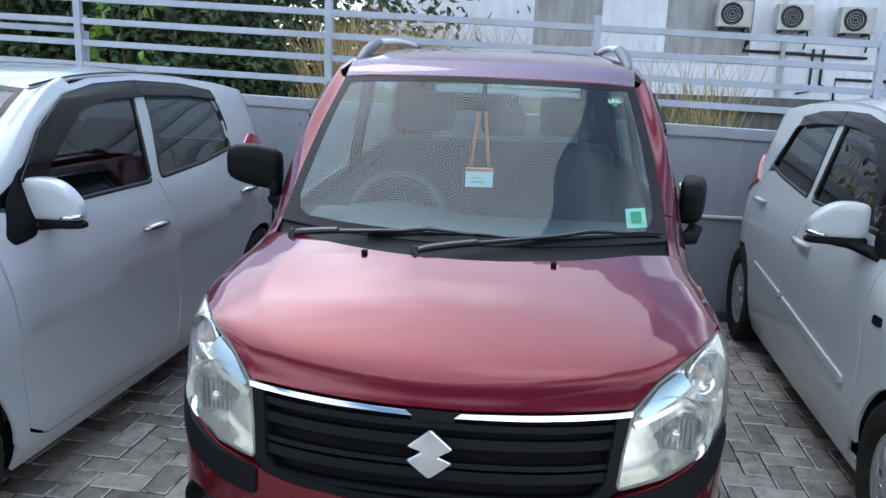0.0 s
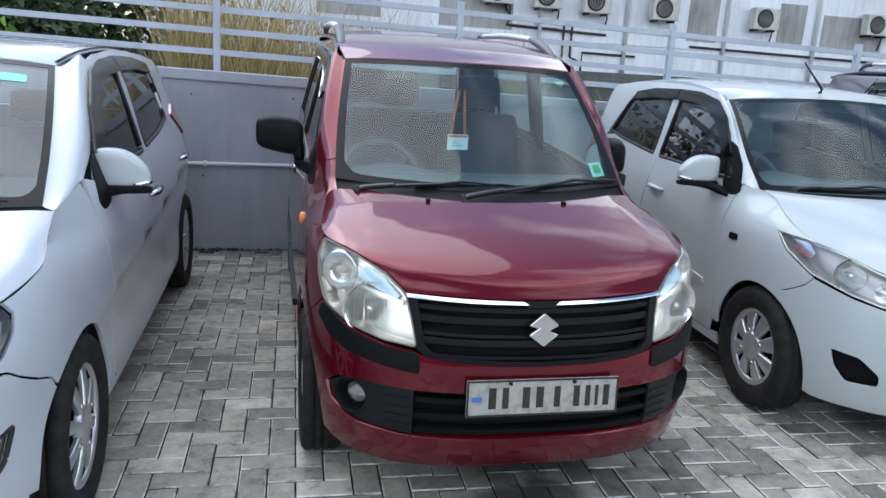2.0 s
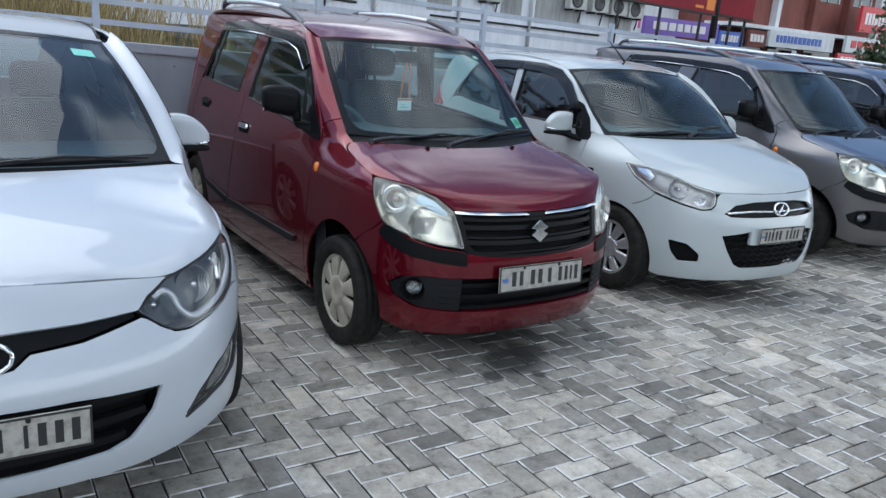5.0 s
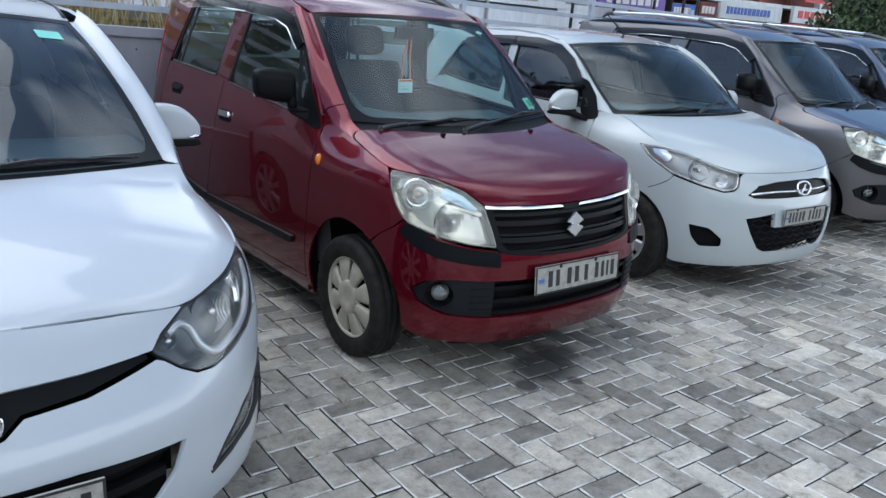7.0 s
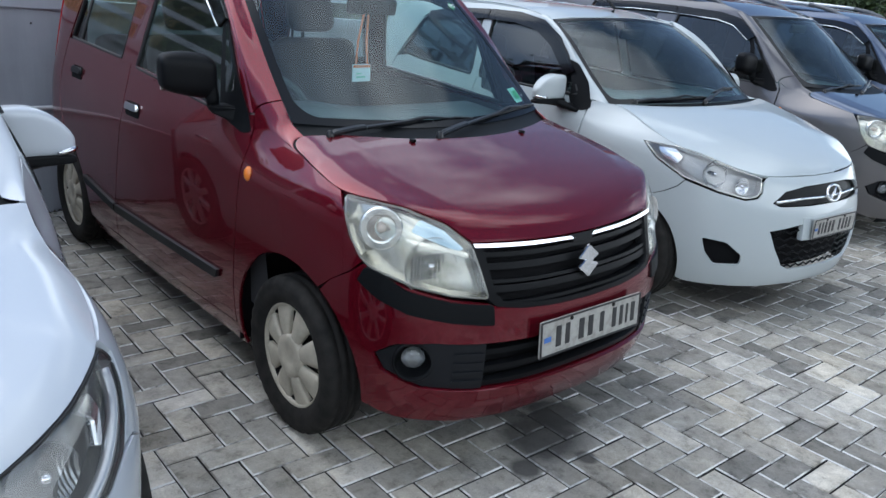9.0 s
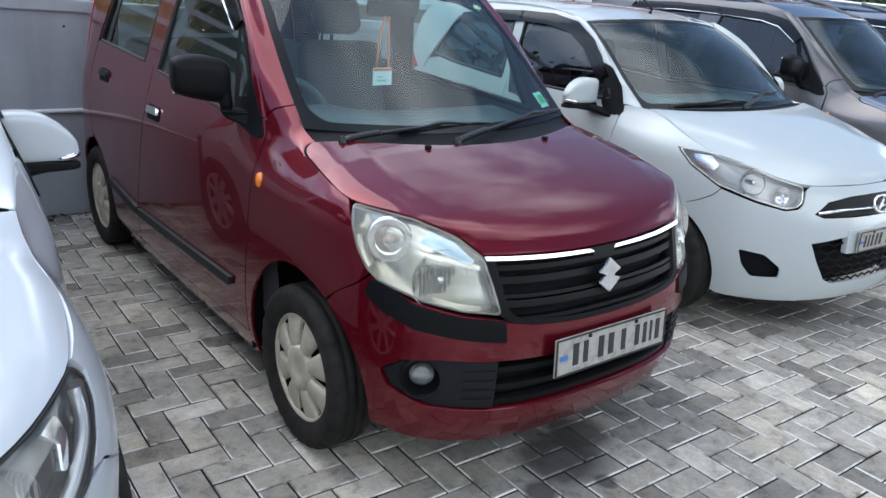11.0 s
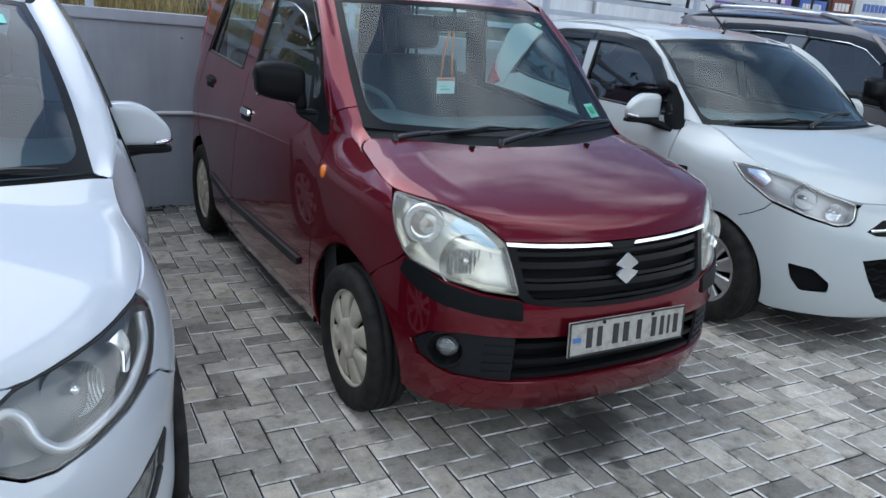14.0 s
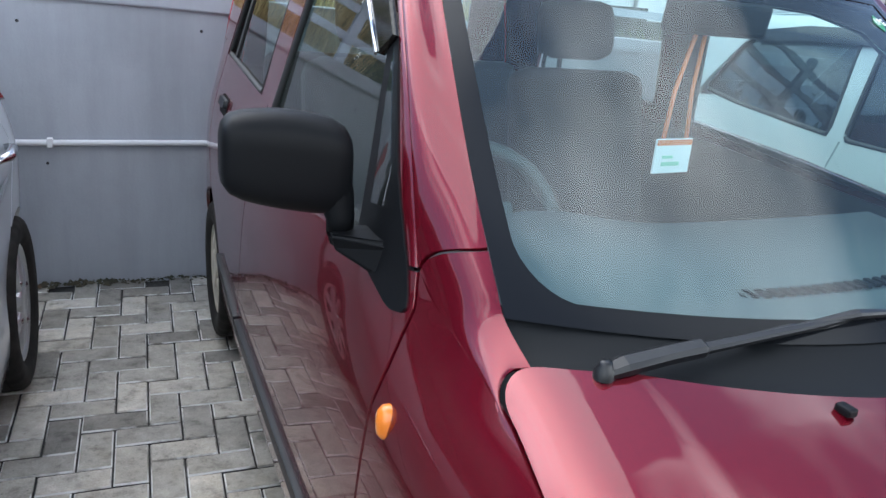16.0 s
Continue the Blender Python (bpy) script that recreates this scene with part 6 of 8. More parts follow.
        if s.get("lamp_side"):
            skin("side_reflector", [sh.sheet(soften(P(*s["lamp_side"]), 0.01), 0.03, -0.022, l < 0)], s.get("side_mat", REFLECT), lamp, "bright side reflector", 0.02)
        if s.get("lamp_strip"):
            part("lamp_strip", tube([sh.at(q * l, z, -0.014) for q, z in curved(P(*s["lamp_strip"]), 36)], 0.012, 8), s["strip_mat"], lamp, "bright lamp trim")
    # flanks
    fender = P(*s["fender_top"], *s["door_front"], *s.get("fender_low", ()), *af(*s["arch_fender"]), *s["fender_front"])
    mirrored(sh, "front_wing", fender, body, car)
    df = [(y + 0.008, z) for y, z in s["door_front"]]
    fdoor = P(*df, *s["fdoor_rest"])
    doors = mirrored(sh, "front_door", fdoor, body, car)
    rdoors = mirrored(sh, "rear_door", P(*s["rdoor_a"], *ar(*s["arch_rdoor"]), *s["rdoor_b"]), body, car)
    mirrored(sh, "rear_quarter", P(*s["quarter_a"], *ar(*s["arch_quarter"]), *s["quarter_b"]), body, car)
    mirrored(sh, "sill", P(*s["sill"]), body, car, depth=-0.003)
    mirrored(sh, "roof_side", P(*s["cant"]), body, car)
    mirrored(sh, "door_pillar", P(*s["b_pillar"]), s.get("pillar_mat", body), car)
    for poly, own in ((soften(P(*s["fglass"]), 0.025), doors), (soften(P(*s["rglass"]), 0.03), rdoors)):
        for d, l in zip(own, (True, False)):
            skin("door_glass", [sh.sheet(poly, 0.12, -0.010, l)], DEEP, d, "dark tinted glass", 0.0)
            part("window_seal", tube([sh.at(-p[0] if l else p[0], p[1], -0.004) for p in poly], 0.010, 6, closed=True), RUBBER, d)
    for v, own in ((s["fvisor"], doors), (s["rvisor"], rdoors)):
        for d, l in zip(own, (True, False)):
            skin("rain_visor", [sh.sheet(P(*v), 0.08, 0.016, l)], VISOR, d, "smoked rain visor", 0.015)
    for d, l in zip(doors, (True, False)):
        skin("mirror_sail", [sh.sheet(soften(P(*s["sail"]), 0.015), 0.06, 0.004, l)], BLACK, d, "", 0.006)
    for (y, z), own in ((s["handles"][0], doors), (s["handles"][1], rdoors)):
        for d, l in zip(own, (True, False)):
            cup = [(y + 0.055 * math.cos(a), z + 0.036 * math.sin(a)) for a in [k * math.tau / 14 for k in range(14)]]
            skin("handle_cup", [sh.sheet(P(*cup), 0.04, -0.001, l)], body, d, "", 0.0)
            q = [sh.S(y + e, z + 0.004)[0] * (-1 if l else 1) for e in (-0.095, -0.05, 0.05, 0.095)]
            part("door_handle", tube([sh.at(q[0], z, 0.002), sh.at(q[1], z + 0.006, 0.03), sh.at(q[2], z + 0.008, 0.03), sh.at(q[3], z + 0.004, 0.002)], [0.011, 0.016, 0.016, 0.011], 8, 0.9), s["handle_mat"], d)
    if s.get("moulding"):
        for (y0, y1, z0, z1), own in zip(s["moulding"], (doors, rdoors)):
            for d, l in zip(own, (True, False)):
                skin("side_moulding", [sh.sheet(soften(P((y0, z0 - 0.016), (y1, z1 - 0.016), (y1, z1 + 0.016), (y0, z0 + 0.016)), 0.01), 0.1, 0.010, l)], body, d, "", 0.014)
    if s.get("repeater"):
        y, z = s["repeater"]
        for l in (True, False):
            skin("side_repeater", [sh.sheet(soften(P((y - 0.035, z - 0.014), (y + 0.035, z - 0.018), (y + 0.035, z + 0.014), (y - 0.03, z + 0.016)), 0.01), 0.05, 0.006, l)], BLACK, car, "small dark side lamp", 0.008)
    # glasshouse
    WE, WC = path3(s["screen_edge"]), path3(s["screen_mid"])
    scr = spread(WE, WC)
    screen = skin("windscreen", [(grid2(20, 14, -0.966, 0.966, 0.05, 0.965), scr)], s["screen_mat"], car, "raked windscreen", 0.0)
    rimp = [(grid2(nu, nv, u0, u1, t0, t1), (lambda w, t: scr(w, t) + np.array((0, -0.001, 0.001)))) for u0, u1, t0, t1, nu, nv in
            ((-1, 1, 0, 0.05, 20, 2), (-1, 1, 0.962, 1, 20, 2), (-1, -0.964, 0.05, 0.962, 3, 12), (0.964, 1, 0.05, 0.962, 3, 12))]
    for e in (-1, 1):
        fillet = [(e * 0.967, 0.048)] + [(e * (0.967 - 0.07 * (1 - math.sin(a))), 0.048 + 0.10 * (1 - math.cos(a))) for a in [math.pi / 2 * k / 8 for k in range(9)]]
        rimp.append((tess(fillet, 0.06), (lambda w, t: scr(w, t) + np.array((0, -0.001, 0.001)))))
    skin("screen_border", rimp, FRIT, screen, "black printed border", 0.0)
    PA = path3([sh.at(*p) for p in P(*s["pillar_rear"])])
    PB = path3([V(WE(t)) for t in (0.14, 0.3, 0.5, 0.8, 1.0)])
    foot = path3([sh.at(*p) for p in P(*s["pillar_foot"])])
    footb = path3([V(HE(1.0)), V(WE(0.0)), V(WE(0.07)), V(WE(0.14))])
    PD = path3([sh.at(*p) for p in P(*s["door_frame"])])
    for l in (1, -1):
        fl = np.array((l, 1, 1))
        skin("screen_pillar", [(grid2(10, 18), (lambda u, t, f=fl: rolled(PB, PA, ((-0.9, -0.25, 0.3), (-0.85, -0.2, 0.45)), ((-0.4, -0.1, 0.9), (-0.45, -0.05, 0.88)))(u, t) * f))], body, car, thick=0.01, outward=(0, 1.9, 0.9))
        skin("door_frame", [(grid2(3, 14), (lambda u, t, f=fl: between(PA, PD, 0.003, (1, 0, 0))(u, t) * f))], body, car, thick=0.01, outward=(0, 1.9, 0.9))
        skin("wing_corner", [(grid2(8, 10), (lambda u, t, f=fl: rolled(footb, foot, ((-0.9, -0.1, 0.3), (-0.9, -0.25, 0.3)), ((-0.6, 0.1, 0.8), (-0.4, -0.1, 0.9)))(u, t) * f))], body, car, thick=0.0, outward=(0, 1.9, 0.7))
    cb = path3([HE(1.0) * np.array((-1, 1, 1)), bon(-0.5, 1.0), HC(1.0), bon(0.5, 1.0), HE(1.0)])
    ct = path3([WE(0.0) * np.array((-1, 1, 1)), scr(-0.5, 0.0), WC(0.0), scr(0.5, 0.0), WE(0.0)])
    skin("cowl", [(grid2(4, 24), between(lambda t: cb(t) - np.array((0, 0, 0.012)), lambda t: ct(t) - np.array((0, 0, 0.003)), -0.006))], COWL, car, thick=0.0, outward=(0, 1, 0))
    for w in s["wipers"]:
        wiper(car, *w)
    RE, RC = path3(s["roof_edge"]), path3(s["roof_mid"])
    skin("roof", [(grid2(32, 26, -1, 1, 0, 1), spread(RE, RC, 0.7, 0.7, 1.8))], body, car, thick=0.012)
    for sg in (-1, 1):
        ditch = [V(RE(0.02 + 0.9 * i / 14)) + V((0, 0, 0.004)) for i in range(15)]
        part("roof_ditch", tube([V((p.x * sg * 0.985, p.y, p.z)) for p in ditch], 0.007, 6, 0.5), s["ditch"], car)
    # tail
    TE = path3([sh.at(*p) for p in P(*s["tail_edge"])])
    TC = path3(s["tail_mid"])
    tg = spread(TE, TC)
    skin("tailgate", [(grid2(12, 8, -1, 1, 0, 0.52), tg), (grid2(3, 5, -1, -0.8, 0.52, 0.93), tg), (grid2(3, 5, 0.8, 1, 0.52, 0.93), tg), (grid2(12, 2, -1, 1, 0.93, 1), tg)], body, car)
    skin("rear_window", [(grid2(8, 5, -0.8, 0.8, 0.52, 0.93), tg)], GLASS, car, "", 0.0)
    qb, top = sh.S(s["rear_bumper"], 0.4)[0], sh.q[-1]
    rb = [(qb, 0.22), (top, 0.22), (top, 0.62), (qb, 0.62)]
    skin("rear_bumper", [sh.sheet(rb, 0.08), sh.sheet(rb, 0.08, left=True)], body, car)
    mirrored(sh, "tail_lamp", soften(P(*s["tail_lamp"]), 0.02), TAIL, car, "red tail lamp", depth=0.012)
    for sg in (-1, 1):
        mx, my, mz = s["mirror"]
        w, d, h = s["mirror_size"]
        ft = part("door_mirror", tube([(sg * (mx - 0.115), my - 0.125, mz - 0.115), (sg * (mx - 0.105), my - 0.07, mz - 0.10), (sg * (mx - 0.05), my - 0.02, mz - h * 0.60), (sg * (mx + 0.05), my + 0.0, mz - h * 0.55)], [0.014, 0.030, 0.030, 0.02], 12, 0.7), BLACK, car, "white door mirror on a black foot")
        cap_mirror(ft, (sg * mx, my, mz), s["mirror_size"], sg, body, s.get("mirror_lamp"))
    cabin(car, sh, s["cabin"][0], s["cabin"][1], s["cabin"][2], s["cabin"][3], W - 0.08, -0.36, CLOTH, RE, RC, 0.34, s["cabin"][4], 0.60)
    part("rear_view_mirror", boxes((-0.11, 0.11, -0.012, 0.012, -0.03, 0.03), m=pose(0, s["screen_mid"][-1][1] - 0.03, s["screen_mid"][-1][2] - 0.09, 8, 0, 0), bev=0.01), BLACK, car)
    chassis(car, W, L, AF, AR, 0.155, sh)
    for y in (AF[0], AR[0]):
        for sg in (-1, 1):
            wheel(car, sg * (W - 0.095), y, s["tyre"][0], s["tyre"][1], 0.17, s["rim"], sg)
    for sg in (-1, 1):
        fl = part("mud_flap", boxes((-0.08, 0.08, -0.006, 0.006, -0.12, 0.12), bev=0.003), BLACK, car)
        fl.matrix_local = pose(sg * (W - 0.15), AF[0] + AF[2] + 0.01, 0.30, 4, 0, 0)
    return car, sh, scr, screen


SMALL = dict(
    ditch=WHITE,
    W=0.79, L=3.52, plan=(0.80, 2.5, 0.5, 3.0), shoulder=(0.07, 0.80, 0.2, 0.8, 0.5),
    front=[(0.15, 0.08), (0.22, 0.03), (0.3, 0.01), (0.4, 0), (0.5, 0.004), (0.6, 0.025), (0.7, 0.07), (0.74, 0.10), (0.8, 0.18), (0.9, 0.36), (1.0, 0.5)],
    side=[(0.15, 0.05), (0.25, 0.02), (0.4, 0.0), (0.7, 0.0), (0.85, 0.015), (0.95, 0.04), (1.05, 0.07), (1.2, 0.115), (1.38, 0.175), (1.45, 0.22)],
    rear=[(0.2, 0.03), (0.6, 0), (0.9, 0.04), (1.4, 0.2)],
    AF=(0.70, 0.285, 0.308), AR=(3.06, 0.285, 0.32),
    bonnet_edge=[("x", 0.10, 0.741), ("x", 0.42, 0.747), ("x", 0.55, 0.776), ("x", 0.65, 0.826), (0.50, 0.852), (0.66, 0.905), (0.84, 0.965), (0.93, 0.985)],
    bonnet_mid=[(0, 0.10, 0.740), (0, 0.125, 0.765), (0, 0.17, 0.795), (0, 0.24, 0.830), (0, 0.36, 0.872), (0, 0.52, 0.918), (0, 0.70, 0.958), (0, 0.80, 0.975)],
    bumper_low=[("x", 0, 0.205), ("x", 0.3, 0.205), ("x", 0.5, 0.195), ("x", 0.65, 0.188), (0.375, 0.190)],
    arch_bumper=(196, 122),
    bumper_up=[(0.56, 0.600), (0.50, 0.625), (0.44, 0.662), (0.415, 0.695), ("x", 0.635, 0.655), ("x", 0.545, 0.632), ("x", 0.492, 0.644), ("x", 0.470, 0.668), ("x", 0.448, 0.722), ("x", 0.42, 0.742), ("x", 0.10, 0.737), ("x", 0, 0.737),
               ("x", 0, 0.700), ("x", 0.2, 0.698), ("x", 0.35, 0.678), ("x", 0.43, 0.625), ("x", 0.39, 0.608), ("x", 0.2, 0.606), ("x", 0, 0.606),
               ("x", 0, 0.535), ("x", 0.25, 0.525), ("x", 0.44, 0.492), ("x", 0.40, 0.40), ("x", 0.34, 0.315), ("x", 0.28, 0.288), ("x", 0, 0.284)],
    fog=[("x", 0.670, 0.435), ("x", 0.60, 0.425), ("x", 0.54, 0.365), ("x", 0.535, 0.315), ("x", 0.62, 0.305), ("x", 0.655, 0.36)],
    mouth=[("x", 0, 0.284), ("x", 0.28, 0.288), ("x", 0.34, 0.315), ("x", 0.40, 0.40), ("x", 0.44, 0.492), ("x", 0.25, 0.525), ("x", 0, 0.535)],
    mesh_grille=True,
    slot=[("x", 0, 0.602), ("x", 0.2, 0.602), ("x", 0.39, 0.606), ("x", 0.435, 0.625), ("x", 0.35, 0.682), ("x", 0.2, 0.702), ("x", 0, 0.704)],
    slot_bars=[[("x", 0.08, 0.640), ("x", 0.25, 0.642), ("x", 0.41, 0.628)]], bar_mat=CHROME,
    badge=(0.655, 0.066, 0.040), plate=(-0.004, 0.497, 0.42, 0.10, 0), plinth=(0.255, 0.442, 0.552),
    chars=[(-0.40, -0.34), (-0.32, -0.27), (-0.25, -0.19), (-0.16, -0.10), (-0.08, -0.01), (0.08, 0.14), (0.17, 0.23), (0.25, 0.31), (0.33, 0.39)],
    headlamp=[(0.655, 0.847), (0.50, 0.846), ("x", 0.640, 0.814), ("x", 0.555, 0.767), ("x", 0.456, 0.735), ("x", 0.478, 0.672), ("x", 0.50, 0.652), ("x", 0.545, 0.642), ("x", 0.635, 0.668), (0.43, 0.714), (0.57, 0.785)],
    lamp_mat=GREYLAMP, lamp_label="swept-back clear headlamp", rim_mat=LAMPBODY, lens_mat=CLEARLENS, bowls=[("x", 0.640, 0.738, 0.068, FLUTE), ("x", 0.548, 0.692, 0.042, REFLECT)], lamp_side=[(0.50, 0.832), (0.585, 0.83), (0.545, 0.79), (0.475, 0.765), (0.455, 0.795)],
    fender_top=[(0.505, 0.852), (0.66, 0.900), (0.84, 0.958), (0.935, 0.98), (1.07, 0.985)],
    door_front=[(1.075, 0.92), (1.075, 0.75), (1.05, 0.50), (1.055, 0.30)], arch_fender=(2, 122),
    fender_front=[(0.56, 0.604), (0.502, 0.629), (0.443, 0.666), (0.419, 0.698), (0.575, 0.778), (0.668, 0.850), (0.505, 0.847)],
    fdoor_rest=[(1.10, 0.225), (2.05, 0.215), (2.10, 0.40), (2.02, 0.80), (2.00, 0.998), (1.6, 0.998), (1.12, 0.985)],
    rdoor_a=[(2.008, 0.998), (2.028, 0.80), (2.108, 0.40), (2.06, 0.215), (2.70, 0.215)], arch_rdoor=(190, 108),
    rdoor_b=[(2.98, 0.63), (3.0, 0.85), (2.92, 1.04), (2.78, 1.058), (2.3, 1.015)],
    quarter_a=[(2.99, 0.63)], arch_quarter=(100, -6),
    quarter_b=[(3.38, 0.22), (3.46, 0.30), (3.47, 0.65), (3.42, 0.95), (3.28, 1.20), (3.10, 1.385), (2.75, 1.425), (2.55, 1.43), (2.72, 1.33), (2.86, 1.15), (2.93, 1.045), (3.01, 0.85)],
    sill=[(1.03, 0.225), (1.03, 0.165), (2.72, 0.165), (2.74, 0.215), (2.06, 0.208), (1.10, 0.218)],
    cant=[(1.56, 1.385), (1.75, 1.415), (2.1, 1.432), (2.56, 1.432), (2.73, 1.335), (2.4, 1.385), (2.0, 1.392), (1.7, 1.372), (1.5, 1.335)],
    b_pillar=[(1.985, 0.995), (2.07, 1.0), (2.12, 1.388), (2.02, 1.392)],
    fglass=[(1.16, 1.0), (1.99, 1.004), (2.02, 1.385), (1.75, 1.37), (1.52, 1.325), (1.32, 1.21)],
    rglass=[(2.07, 1.008), (2.62, 1.045), (2.86, 1.075), (2.74, 1.29), (2.62, 1.355), (2.12, 1.384)],
    fvisor=[(1.22, 1.12), (1.40, 1.29), (1.56, 1.37), (1.78, 1.402), (2.05, 1.405), (2.05, 1.345), (1.80, 1.340), (1.60, 1.310), (1.45, 1.235), (1.28, 1.09)],
    rvisor=[(2.06, 1.405), (2.4, 1.395), (2.66, 1.36), (2.66, 1.31), (2.4, 1.335), (2.06, 1.345)],
    sail=[(1.06, 0.950), (1.10, 0.928), (1.175, 0.932), (1.215, 0.985), (1.215, 1.04), (1.285, 1.18), (1.215, 1.16), (1.125, 1.075)],
    handles=((1.87, 0.83), (2.765, 0.895)), handle_mat=WHITE, moulding=((1.17, 2.04, 0.462, 0.525), (2.10, 2.65, 0.530, 0.56)), repeater=(0.955, 0.752),
    screen_edge=[(0.665, 0.985, 0.975), (0.652, 1.18, 1.123), (0.612, 1.38, 1.271), (0.572, 1.565, 1.373)],
    screen_mid=[(0, 0.86, 0.985), (0, 1.06, 1.140), (0, 1.27, 1.295), (0, 1.47, 1.405)], screen_mat=GLASS,
    pillar_rear=[(1.07, 0.990), (1.20, 1.13), (1.38, 1.29), (1.55, 1.380), (1.62, 1.40)],
    pillar_foot=[(0.94, 0.978), (1.0, 0.98), (1.07, 0.99)],
    door_frame=[(1.10, 0.985), (1.24, 1.10), (1.43, 1.285), (1.56, 1.355), (1.62, 1.37)],
    wipers=[((-0.02, 0.84, 0.985), (0.30, 0.955, 1.030), (0.50, 1.0, 1.040)), ((-0.52, 0.93, 0.985), (-0.16, 0.885, 1.005), (0.06, 0.88, 1.005))],
    roof_edge=[(0.572, 1.568, 1.375), (0.580, 1.80, 1.420), (0.565, 2.2, 1.442), (0.558, 2.7, 1.425), (0.53, 3.05, 1.385)],
    roof_mid=[(0, 1.472, 1.408), (0, 1.75, 1.455), (0, 2.2, 1.478), (0, 2.7, 1.470), (0, 3.18, 1.42)],
    tail_edge=[(3.46, 0.62), (3.42, 0.95), (3.28, 1.20), (3.09, 1.38)], tail_mid=[(0, 3.50, 0.62), (0, 3.47, 0.95), (0, 3.36, 1.22), (0, 3.20, 1.41)],
    rear_bumper=3.40, tail_lamp=[(3.02, 0.98), (3.30, 0.86), (3.40, 0.92), (3.22, 1.12)],
    mirror=(0.855, 1.255, 1.035), mirror_size=(0.20, 0.085, 0.135), mirror_lamp=True, cabin=(0.98, 3.0, 0.95, 1.0, 1.68), tyre=(0.285, 0.185), rim=(8, 0.30, 0.86, 0.11, 0.23, SILVER))

